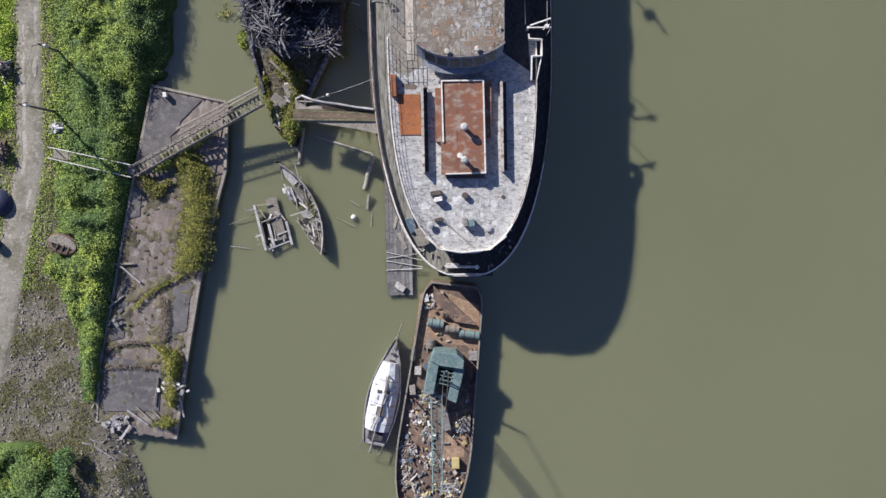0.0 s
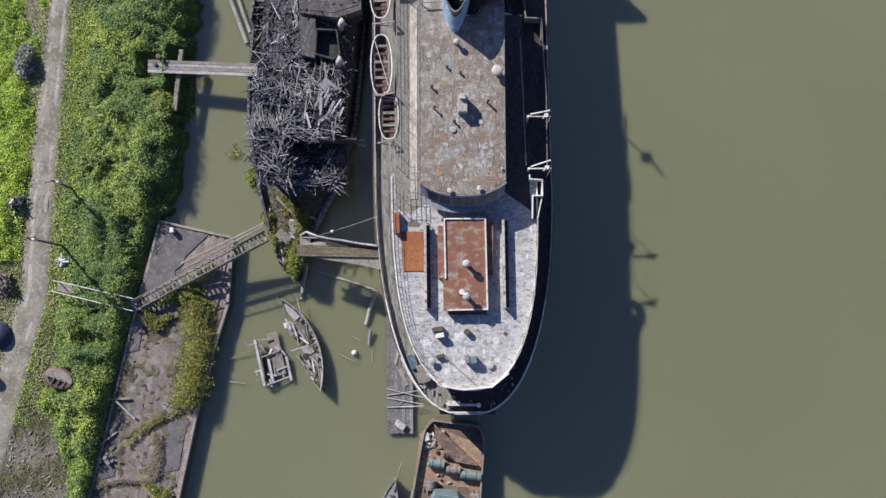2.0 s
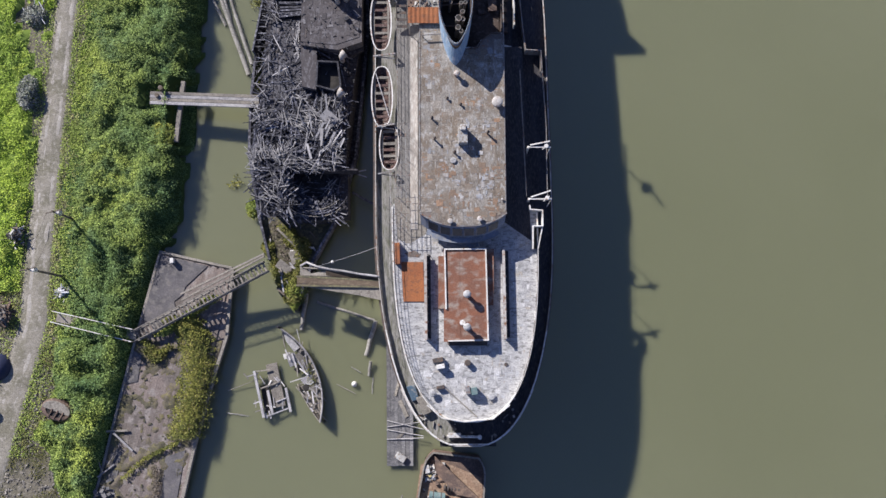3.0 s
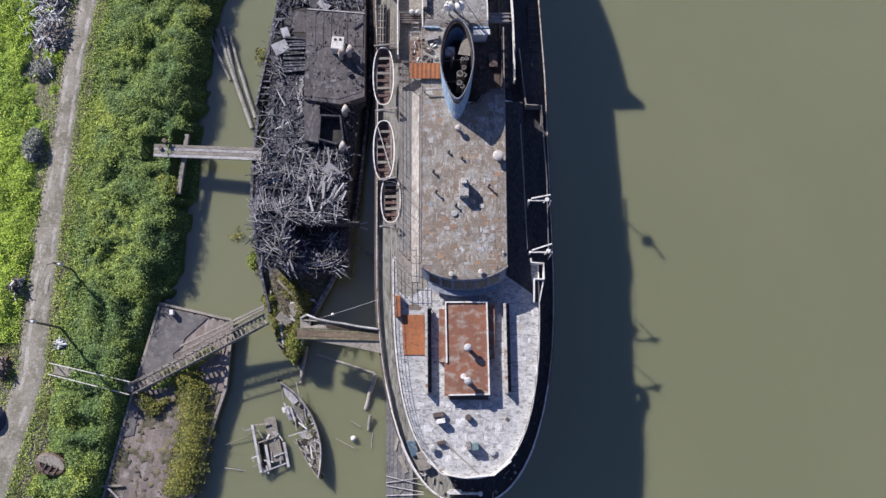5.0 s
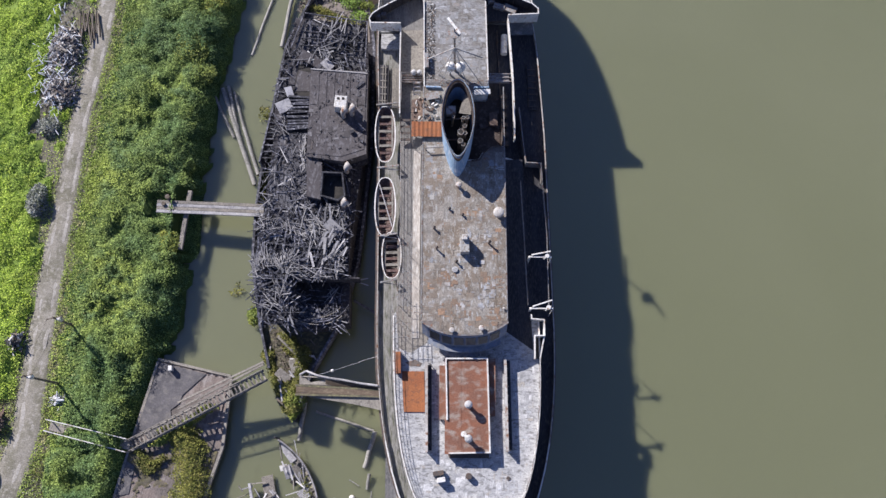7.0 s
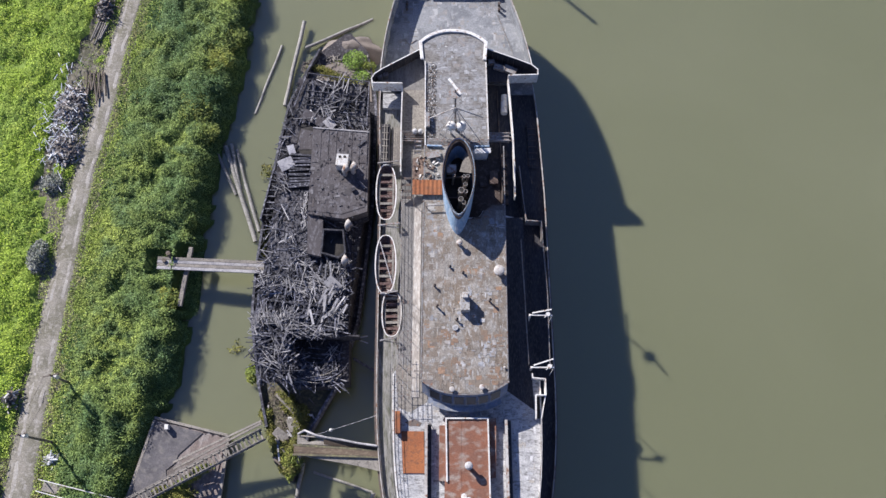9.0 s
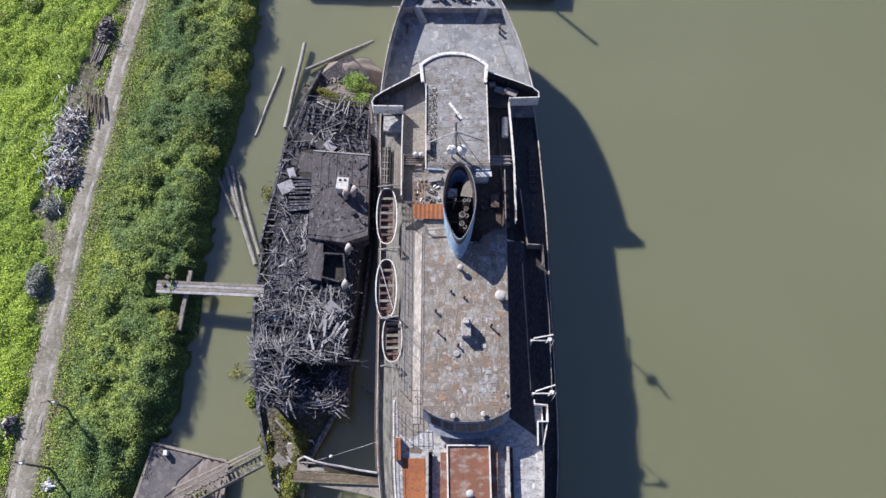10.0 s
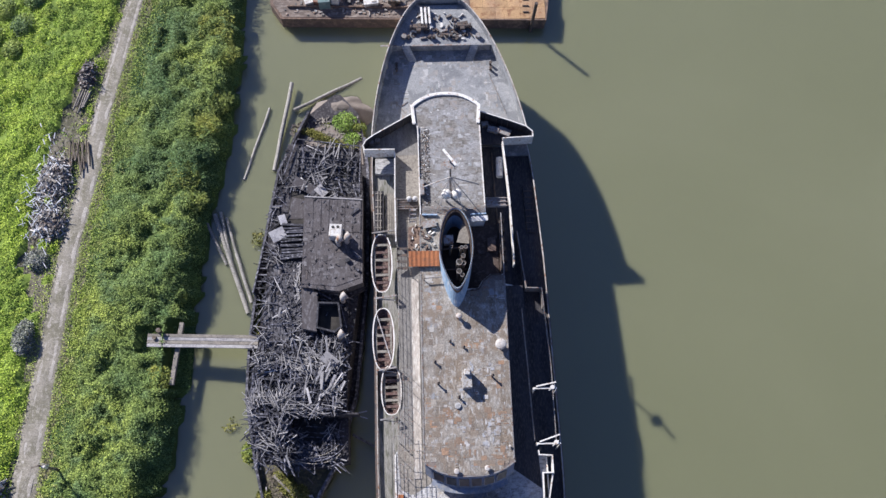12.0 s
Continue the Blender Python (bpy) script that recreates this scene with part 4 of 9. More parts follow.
part("roof_seam", Geo().beam((2.75, 1.9, CASE + 0.11), (2.7, 11.8, CASE + 0.11), 0.05, 0.03), M_RUST, aft_roof)
part("casing_step", Geo().prism([(0.35, 5.3), (1.0, 5.3), (1.0, 11.2), (0.35, 11.2)], BOAT, BOAT + 0.6), M_RUST, ferry, "rust stained lower casing")
part("casing_step", Geo().prism([(5.75, 5.7), (6.5, 5.7), (6.6, 12.0), (5.7, 12.0)], BOAT, BOAT + 0.7), M_RUST, ferry, "rust stained lower casing")
part("casing_step", Geo().prism([(1.3, 1.58), (5.8, 1.64), (5.8, 1.2), (1.5, 1.2)], BOAT, BOAT + 0.5), M_DARKIRON, ferry)
for x0, y0, y1, sl in ((-1.22, 1.9, 11.4, 0.1), (7.55, 2.0, 11.9, 0.12)):
    screen = part("deck_screen", Geo().prism([(x0 + sl, y0), (x0 + sl + 0.2, y0), (x0 + 0.2, y1), (x0, y1)], BOAT, BOAT + 1.02), M_STEEL, ferry, "long narrow grey deck screen")
    part("screen_cap", Geo().beam((x0 + sl + 0.1, y0 - 0.1, BOAT + 1.05), (x0 + 0.1, y1 + 0.1, BOAT + 1.05), 0.3, 0.07), M_HULL, screen)
    for i in range(11):
        f = i / 10
        part("screen_stay", Geo().beam((x0 + sl * (1 - f) + 0.2, y0 + (y1 - y0) * f, BOAT + 0.9), (x0 + sl * (1 - f) + 0.62, y0 + (y1 - y0) * f, BOAT), 0.07, 0.07), M_STEEL, screen)
    # added dark strip deepens the shadow behind the screen
    part("bench_seat", Geo().prism([(x0 + sl + 0.3, y0 + 0.1), (x0 + sl + 0.68, y0 + 0.1), (x0 + 0.68, y1 - 0.1), (x0 + 0.3, y1 - 0.1)], BOAT + 0.4, BOAT + 0.46), M_SHADEDECK, screen, "dark seat-like strip deepening the screen shadow")
part("rust_hatch", Geo().prism([(-3.55, 6.1), (-1.2, 6.1), (-1.35, 10.6), (-3.85, 10.6)], BOAT, BOAT + 0.12), M_ORANGE, ferry, "bright orange rusted deck hatch", bevel=0.03)

# open locker at the starboard quarter
g = Geo()
g.wall([(11.0, 12.0), (11.05, 14.6), (12.15, 14.6), (12.15, 16.4), (10.75, 16.5), (10.7, 17.0)], BOAT, BOAT + 1.0, 0.12)
g.wall([(12.15, 14.6)] + [(mid(y) + half_aft(y) - 0.05, y) for y in (12, 9, 6, 3.3, 1, -0.6, -2, -3.2, -4.2, -5.2, -6.2)], BOAT, BOAT + 0.75, 0.1)
part("deck_locker", g, M_WHITE, ferry, "white open deck locker")
# black floor holds the painted shade inside the open locker
part("locker_floor", Geo().box(11.55, 13.3, BOAT + 0.03, 0.9, 2.4, 0.05), M_SOOTHOLE, ferry)
part("deck_locker", Geo().box(-4.25, 11.5, BOAT + 0.4, 0.55, 2.4, 0.8, 2), M_ORANGE, ferry, "rusty orange box by the rail", bevel=0.03)

# funnel: hollow teardrop casing
def tear(k, y0, y1, n=36):
    """Teardrop outline, blunt forward, pointed aft."""
    out = []
    for i in range(n):
        a = 2 * math.pi * i / n
        s = math.sin(a)
        w = 1.0 - 0.32 * max(0, -s) ** 1.5
        out.append((2.25 + k * w * math.cos(a), (y0 + y1) / 2 + (y1 - y0) / 2 * s))
    return out


g = Geo()
levels = [(14.0, tear(1.75, 32.6, 42.6)), (15.6, tear(1.85, 33.1, 43.0)), (17.5, tear(1.92, 33.7, 43.4))]
inner = [(17.5, tear(1.80, 33.9, 43.25)), (14.05, tear(1.6, 33.0, 42.4))]
n = 36
for z, poly in levels + inner:
    g.v += [(x, y, z) for x, y in poly]
g.f = [(j * n + i, j * n + (i + 1) % n, (j + 1) * n + (i + 1) % n, (j + 1) * n + i) for j in range(4) for i in range(n)]
funnel = part("funnel", g, M_BLUE, ferry, "faded light blue funnel casing, open at the top", smooth=False)
part("funnel_rim", Geo().wall(tear(1.88, 33.78, 43.34), 17.46, 17.54, 0.08, closed=True), M_DARKIRON, funnel)
part("funnel_liner", Geo().wall(tear(1.7, 33.5, 42.95), 14.1, 17.42, 0.05, closed=True), M_SHADESOOT, funnel, "brown sooty inner lining")
part("funnel_liner", Geo().wall(tear(1.765, 33.82, 43.12), 16.7, 17.47, 0.04, closed=True), M_SHADESOOT, funnel)
part("funnel_floor", Geo().prism(tear(1.6, 33.05, 42.3), 14.1, 14.2), M_SOOTHOLE, funnel, "sooty funnel floor")
for x, y, r, h in ((2.75, 38.7, 0.17, 2.6), (3.2, 38.7, 0.18, 2.7), (2.45, 37.0, 0.32, 2.5), (2.4, 36.0, 0.26, 2.3), (2.95, 36.9, 0.2, 2.4), (1.6, 38.9, 0.14, 2.3), (2.9, 37.7, 0.22, 2.6), (2.75, 35.6, 0.2, 2.2)):
    pipe = part("exhaust_pipe", Geo().cyl((x, y, 14.2), (x + 0.12, y + 0.1, 14.2 + h), r, n=14), M_DECKTAN, funnel, "tan sooty exhaust pipe")
    part("pipe_collar", Geo().wall([(x + 0.12 + r * 1.08 * math.cos(a), y + 0.1 + r * 1.08 * math.sin(a)) for a in [2 * math.pi * i / 14 for i in range(14)]], 14.1 + h, 14.25 + h, 0.05, closed=True), M_STEEL, pipe)
    part("pipe_mouth", Geo().cyl((x + 0.12, y + 0.1, 14.2 + h), (x + 0.12, y + 0.1, 14.212 + h), r * 0.85, n=14), M_SOOTHOLE, pipe)
part("inner_platform", Geo().prism([(2.35, 39.6), (3.75, 39.4), (3.8, 42.0), (3.3, 42.4), (2.8, 41.2)], 16.2, 16.3), M_DECKTAN, funnel, "tan platform inside the funnel")
part("inner_box", Geo().box(1.45, 40.0, 15.8, 1.0, 0.9, 0.8, 2).box(1.45, 40.0, 16.23, 1.08, 0.98, 0.06, 2), M_HULL, funnel)
for a, b in (((0.7, 38.9, 15.9), (3.7, 39.2, 15.9)), ((0.9, 36.6, 15.6), (3.4, 36.6, 15.6))):
    part("inner_beam", Geo().beam(a, b, 0.12, 0.2), M_DARKIRON, funnel)
# rusty canopy beside the funnel
g = Geo()
for i in range(14):
    x = -3.1 + 3.5 * i / 14
    g.add([(x, 37.4, 14.5 + 0.05 * (i % 2)), (x + 0.25, 37.4, 14.5 + 0.05 * ((i + 1) % 2)), (x + 0.25, 39.2, 14.7 + 0.05 * ((i + 1) % 2)), (x, 39.2, 14.7 + 0.05 * (i % 2))], [(0, 1, 2, 3)])
canopy = part("canopy", g, M_ORANGE, ferry, "corrugated orange rusted canopy")
so = canopy.modifiers.new("solid", "SOLIDIFY")
so.thickness = 0.04
part("canopy_post", Geo().cyl((-3.0, 37.5, BOAT), (-3.0, 37.5, 14.5), 0.06, n=6).cyl((-3.0, 39.1, BOAT), (-3.0, 39.1, 14.6), 0.06, n=6), M_STEEL, ferry)
part("stair", Geo().box(-3.9, 38.2, BOAT + 0.6, 1.2, 0.3, 0.08).box(-3.9, 38.9, BOAT + 0.9, 1.2, 0.3, 0.08).box(-3.9, 39.6, BOAT + 1.2, 1.2, 0.3, 0.08).box(-3.9, 40.3, BOAT + 1.5, 1.2, 0.3, 0.08).beam((-4.5, 37.9, BOAT + 0.4), (-4.5, 40.6, BOAT + 1.7), 0.08, 0.2).beam((-3.3, 37.9, BOAT + 0.4), (-3.3, 40.6, BOAT + 1.7), 0.08, 0.2), M_DARKIRON, ferry)

# platform and clutter round the funnel
grating = part("grating", Geo().prism([(-1.6, 43.9), (6.1, 43.9), (6.1, 45.3), (-1.6, 45.2)], 13.0, 13.1), M_ROOFBASE, ferry, "grey slatted platform")
for i in range(9):
    part("slat", Geo().beam((-1.5, 44.0 + 0.145 * i, 13.42), (6.0, 44.0 + 0.15 * i, 13.42), 0.08, 0.06), M_STEEL, grating)
part("uptake_wall", Geo().wall([(-1.5, 43.85), (0.3, 43.8)], BOAT, 14.4, 0.15), M_BLUE, ferry)
part("uptake_wall", Geo().wall([(4.2, 43.8), (6.0, 43.85)], BOAT, 14.4, 0.15), M_BLUE, ferry)
part("fallen_sheet", Geo().box(5.2, 43.2, 14.4, 1.9, 0.6, 0.06, 4, 10), M_WHITE, ferry, "pale fallen metal sheet")
part("fallen_sheet", Geo().box(-0.7, 42.6, 14.45, 1.6, 0.9, 0.06, 12, -8), M_STEEL, ferry, "pale fallen metal sheet")
part("corner_stair", Geo().box(-2.6, 45.0, 13.0, 0.8, 0.22, 0.06).box(-2.6, 44.6, 12.75, 0.8, 0.22, 0.06).box(-2.6, 44.2, 12.5, 0.8, 0.22, 0.06).box(-2.6, 43.8, 12.25, 0.8, 0.22, 0.06).beam((-3.0, 45.2, 13.1), (-3.0, 43.6, 12.1), 0.06, 0.2).beam((-2.2, 45.2, 13.1), (-2.2, 43.6, 12.1), 0.06, 0.2), M_STEEL, ferry)
part("rusty_platform", Geo().prism([(-3.2, 39.3), (-1.8, 39.3), (-1.8, 43.4), (-3.2, 43.0)], 12.3, 12.42), M_BARGERUST, ferry, "tan rusty platform")
r2 = random.Random(31)
for i in range(60):
    x, y = r2.uniform(-3.0, 0.0), r2.uniform(39.4, 43.2)
    z = ROOF if x > -1.7 else 12.42
    part("loose_scrap", Geo().box(x, y, z + 0.12, r2.uniform(0.15, 0.6), r2.uniform(0.05, 0.2), r2.uniform(0.05, 0.2), r2.uniform(0, 180), r2.uniform(-20, 20)), r2.choice([M_DECKTAN, M_JUNKDARK, M_BARGERUST, M_BARGERUST, M_JUNKWHITE]), ferry)
part("passage_roof", Geo().box(7.2, 46.4, 11.6, 2.9, 1.3, 0.1), M_STEEL, ferry)
for y in (45.9, 46.4, 46.9):
    part("passage_pipe", Geo().cyl((5.9, y, 11.75), (8.9, y, 11.75), 0.07, n=6), M_STEEL, ferry)
part("life_raft", Geo().cyl((8.2, 50.4, 10.2), (8.3, 53.0, 10.2), 0.42, n=12), M_WHITE, ferry, "white canister along the bulwark")
for sx, sy in ((-6.9, 55.0), (-7.6, 54.7)):
    part("wing_box", Geo().box(sx, sy, BOAT + 0.4, 0.6, 0.5, 0.8), M_STEEL, ferry, bevel=0.03)
part("wing_rubble", Geo().box(7.6, 56.4, BOAT + 0.3, 1.4, 0.7, 0.5, -20).box(9.0, 56.1, BOAT + 0.25, 1.6, 0.9, 0.4, -25).box(6.6, 57.2, BOAT + 0.3, 0.8, 0.6, 0.5, 10), M_STEEL, ferry, "grey broken fittings")
# moss and litter along the port side of the wheelhouse roof
g = Geo()
for i in range(260):
    x, y = r2.uniform(-1.6, -0.5), r2.uniform(45.5, 55.5)
    g.box(x, y, 13.22, r2.uniform(0.06, 0.3), r2.uniform(0.05, 0.2), r2.uniform(0.03, 0.12), r2.uniform(0, 180), r2.uniform(-20, 20))
tagged(part("roof_litter", g, M_JUNKDARK, ferry, "dark moss and litter"), kind="stuff")
g = Geo()
for i in range(150):
    x, y = r2.gauss(-1.0, 0.35), r2.uniform(44.5, 56)
    g.box(x, y, 13.23, r2.uniform(0.05, 0.3), r2.uniform(0.04, 0.12), 0.02, r2.uniform(0, 180))
for i in range(8):
    x, y = r2.uniform(-1.2, 5.4), r2.uniform(45.5, 60)
    g.box(x, y, 13.212, r2.uniform(0.05, 0.25), r2.uniform(0.04, 0.12), 0.015, r2.uniform(0, 180))
tagged(part("paint_flakes", g, M_JUNKWHITE, ferry, "pale lifted paint flakes"), kind="stuff")
# forward side pens between hull and bulwark
part("side_pen", Geo().prism([(-7.3, 51.6), (-4.9, 51.6), (-4.9, 53.7), (-7.3, 53.7)], PROM, PROM + 0.5), M_DECKAFT, ferry, "pale flat locker top")
pen = part("pipe_rack", Geo().prism([(-7.35, 43.4), (-6.2, 43.4), (-6.2, 48.9), (-7.35, 48.9)], PROM, 9.9), M_SHADEDECK, ferry, "mossy pipe rack")
for i in range(6):
    part("rack_bar", Geo().beam((-7.2, 44.0 + 0.9 * i, 10.0), (-6.4, 44.0 + 0.9 * i, 10.0), 0.1, 0.1), M_GREYWOOD, pen)
for x in (-6.9, -6.6):
    part("rack_bar", Geo().beam((x, 43.6, 10.05), (x, 48.8, 10.05), 0.1, 0.1), M_GREYWOOD, pen)
for i in range(5):
    part("deck_plank", Geo().box(-6.0 + 0.25 * i + 0.1, 46.0, PROM + 0.9, 0.2, 5.4, 0.08), M_GREYWOOD, ferry)
# starboard outer rail with its step
part("outer_rail", Geo().wall([(10.0, 43.2), (10.4, 38.6), (10.7, 36.0), (12.5, 35.9), (12.6, 33.7)], PROM, PROM + 1.6, 0.1), M_STEEL, ferry, "grey outer screen with a step")
railing([(12.6, 33.7), (12.8, 31), (13.0, 26.4), (13.0, 18)], PROM + 0.6, 1.0, ferry)
rack2 = part("pipe_rack", Geo().prism([(11.4, 43.5), (12.4, 43.5), (12.2, 49.5), (11.2, 49.5)], PROM, PROM + 0.25), M_SHADEDECK, ferry)
for i in range(7):
    part("rack_bar", Geo().beam((11.3, 43.9 + 0.85 * i, PROM + 0.3), (12.3, 43.9 + 0.85 * i, PROM + 0.3), 0.1, 0.1), M_DARKIRON, rack2)

# well by the funnel, shade painted dark brown; low kerb round the roof's edge
part("well_deck", Geo().prism([(3.0, 34.5), (7.8, 34.5), (7.8, 44.0), (3.0, 44.0)], BOAT - 0.2, BOAT - 0.006), M_SHADESOOT, ferry, "brown well deck with funnel shade painted in")
part("funnel_base", Geo().prism(tear(1.7, 32.7, 42.5), BOAT, 14.02), M_SHADESOOT, ferry, "dark brown casing under the funnel")
part("well_coaming", Geo().wall([(7.72, 36.5), (7.7, 43.9)], BOAT, BOAT + 1.0, 0.1), M_DARKIRON, ferry)
part("scorched_roof", Geo().prism([(4.1, 42.8), (7.5, 42.8), (7.5, 36.5), (6.3, 36.5), (5.3, 35.7), (4.8, 34.8), (4.0, 34.7), (3.6, 36.5), (4.2, 39)], BOAT, BOAT + 0.06), M_SHADESOOT, ferry, "brown deck well with shade painted in", bevel=0.02)
part("roof_kerb", Geo().wall([(7.4, 36.4), (6.3, 36.4), (5.3, 35.6), (4.8, 34.7), (3.9, 34.6)], ROOF, ROOF + 0.22, 0.1), M_SHADESOOT, ferry)
part("roof_hatch", Geo().box(6.7, 41.0, BOAT + 0.3, 0.9, 1.6, 0.5, 2).box(6.7, 41.0, BOAT + 0.58, 1.0, 1.7, 0.06, 2), M_BARGERUST, ferry, "rusty roof hatch", bevel=0.03)
part("roof_hatch", Geo().box(5.4, 40.2, BOAT + 0.24, 0.8, 0.7, 0.35, 8), M_SHADESOOT, ferry, bevel=0.03)
# bare awning frame over the port boat deck
frame_bars = part("awning_frame", Geo().cyl((-2.75, 13.8, BOAT + 1.9), (-2.95, 26.5, BOAT + 1.9), 0.035, n=5), M_STEEL, ferry, "bare grey awning frame")
for x in (-3.3, -3.85, -4.4, -5.0):
    part("frame_bar", Geo().cyl((x + 0.1, 13.9, BOAT + 1.9), (x - 0.08, 26.0 if x > -4.2 else 20.6, BOAT + 1.9), 0.03, n=5), M_STEEL, frame_bars)
for i in range(9):
    y = 14.2 + 1.5 * i
    part("frame_bar", Geo().cyl((-2.8 - 0.015 * i, y, BOAT + 1.9), (-5.0 if y < 20.6 else -3.95, y, BOAT + 1.9), 0.03, n=5), M_STEEL, frame_bars)
    part("frame_post", Geo().cyl((-4.95 if y < 20.6 else -3.95, y, BOAT), (-4.95 if y < 20.6 else -3.95, y, BOAT + 1.9), 0.03, n=5), M_STEEL, frame_bars)
# gear landing abreast of the mast
part("gear_platform", Geo().prism([(-4.5, 45.6), (-1.9, 45.6), (-1.9, 46.9), (-4.5, 46.9)], BOAT + 0.5, BOAT + 0.6), M_DARKIRON, ferry, "dark slatted gear platform")
for x in (-3.0, -2.3):
    part("light_globe", Geo().ball((x, 46.8, BOAT + 1.1), 0.36, n=14, m=8).cyl((x, 46.8, BOAT + 0.6), (x, 46.8, BOAT + 0.9), 0.2, n=10), M_DECKAFT, ferry, "round pale lantern", smooth=True)
for i in range(5):
    part("platform_bar", Geo().cyl((-4.5, 45.65 + 0.3 * i, BOAT + 0.85), (-1.95, 45.65 + 0.3 * i, BOAT + 0.85), 0.03, n=5), M_STEEL, ferry)
railing([(-4.5, 43.2), (-4.5, 46.9), (-1.9, 46.9)], BOAT, 1.0, ferry, gap=0.9)
part("wall_locker", Geo().box(-1.45, 47.6, 13.6, 0.5, 2.0, 0.5, 2), M_STEEL, ferry, "grey locker by the roof edge", bevel=0.03)
# fenders and pipes along the starboard passage
for i in range(6):
    part("passage_box", Geo().box(8.4 - 0.05 * i, 38.5 + 1.25 * i, 9.75, 0.5, 0.6, 0.5, 4 * i), M_DARKIRON, ferry, bevel=0.03)
part("passage_pipe", Geo().tube([(7.9, 37, 9.7), (7.7, 45, 9.7), (7.4, 54, 9.7)], 0.09), M_DARKIRON, ferry)

# mast
mast = part("mast", Geo().cyl((1.95, 46.6, 13.2), (1.7, 47.2, 22.3), 0.16, 0.09, n=10), M_STEEL, ferry, "grey lattice-stayed mast")
g = Geo()
for p in ((0.2, 44.4, 13.2), (5.0, 45.0, 13.2), (0.0, 46.0, 13.2), (3.6, 44.2, 13.2)):
    g.cyl(p, (1.85, 46.6, 18.6), 0.05, n=6)
part("mast_stay", g, M_HULL, mast)
part("yard", Geo().cyl((1.8, 46.6, 18.6), (-1.2, 47.0, 15.2), 0.07, n=6).cyl((1.8, 46.6, 18.6), (5.2, 47.2, 15.2), 0.07, n=6), M_HULL, mast)
part("radar_scanner", Geo().box(1.65, 47.2, 22.4, 0.28, 2.4, 0.16, 35), M_WHITE, mast, "white radar scanner bar", bevel=0.03)
part("mast_platform", Geo().cyl((1.72, 47.1, 21.2), (1.72, 47.1, 21.27), 0.75, n=14), M_STEEL, mast)
for x in (1.4, 2.6):
    part("radar_dome", Geo().ball((x, 46.0, 15.2), 0.62, n=16, m=10).cyl((x, 46.0, 13.2), (x, 46.0, 14.7), 0.12, n=8), M_WHITE, ferry, "round white dome", smooth=True)

# roof plates, hatches and ventilators
def mushroom(x, y, z, r, h, name, mat, label):
    p = part(name, Geo().cyl((x, y, z), (x, y, z + h * 0.75), r * 0.55, n=12), M_STEEL, ferry)
    part("vent_cap", Geo().cyl((x, y, z + h * 0.7), (x, y, z + h * 0.82), r, r, n=16).ball((x, y, z + h * 0.82), r, r, h * 0.18, n=16, m=4, half=True), mat, p, label, smooth=False)


for x, y, r, h in ((2.4, 31.4, 0.36, 1.0), (6.9, 28.1, 0.62, 1.1), (4.1, 22.9, 0.2, 0.5), (7.4, 17.2, 0.15, 0.3), (1.65, 14.75, 0.3, 0.45), (4.9, 15.0, 0.3, 0.45)):
    mushroom(x, y, ROOF, r, h, "ventilator", M_HULL, "white mushroom ventilator")
mushroom(2.0, 21.6, ROOF, 0.34, 0.2, "ventilator", M_DECKAFT, "low grey mushroom ventilator")
for x, y, h in ((5.8, 24.7, 0.7), (-0.4, 26.4, 0.4), (-0.1, 24.0, 0.6), (2.1, 22.5, 0.45), (1.3, 28.7, 0.25), (2.8, 28.0, 0.25)):
    part("roof_pipe", Geo().cyl((x, y, ROOF), (x, y, ROOF + h), 0.1, n=8).cyl((x, y, ROOF + h), (x + 0.12, y, ROOF + h + 0.12), 0.16, n=8), M_DARKIRON, ferry)
part("roof_locker", Geo().box(3.05, 24.3, ROOF + 0.6, 1.0, 1.9, 1.2, 2).box(3.05, 25.0, ROOF + 1.0, 0.6, 0.6, 1.2), M_JUNKWHITE, ferry, "tan vent housing on the roof", bevel=0.04)
part("roof_rail", Geo().cyl((-1.5, 35.9, ROOF + 0.6), (1.2, 36.1, ROOF + 0.6), 0.07, n=6).cyl((-1.4, 35.9, ROOF), (-1.4, 35.9, ROOF + 0.6), 0.05, n=5).cyl((1.1, 36.1, ROOF), (1.1, 36.1, ROOF + 0.6), 0.05, n=5), M_STEEL, ferry)
for x, y in ((3.5, 6.8), (3.5, 3.2)):
    mushroom(x, y, CASE + 0.1, 0.44, 1.5, "ventilator", M_DECKAFT, "pale grey round cowl")
part("roof_drum", Geo().cyl((3.0, 3.7, CASE + 0.1), (3.0, 3.7, CASE + 0.8), 0.3, n=12), M_WHITE, ferry)
for x, y, sx, sy, h, mt in ((0.3, -0.4, 1.2, 0.5, 0.6, M_DARKIRON), (0.6, -1.1, 0.9, 0.5, 0.9, M_WHITE), (3.6, -3.7, 0.5, 0.9, 1.0, M_STEEL), (4.3, -3.8, 0.7, 0.8, 1.0, M_TEAL), (0.6, -3.4, 0.9, 0.4, 0.5, M_DARKIRON)):
    part("deck_fitting", Geo().box(x, y, BOAT + h / 2, sx, sy, h, 10), mt, ferry, bevel=0.04)
mushroom(-0.3, -4.0, BOAT, 0.42, 0.7, "ventilator", M_DECKAFT, "grey mushroom ventilator")
mushroom(6.2, -4.4, BOAT, 0.42, 0.35, "ventilator", M_DECKAFT, "grey mushroom ventilator")
part("bollard", Geo().cyl((3.6, -0.7, BOAT), (3.6, -0.7, BOAT + 0.6), 0.35, n=14), M_DARKIRON, ferry)
part("deck_scuttle", Geo().cyl((7.9, -0.9, BOAT), (7.9, -0.9, BOAT + 0.08), 0.22, n=12), M_DARKIRON, ferry)
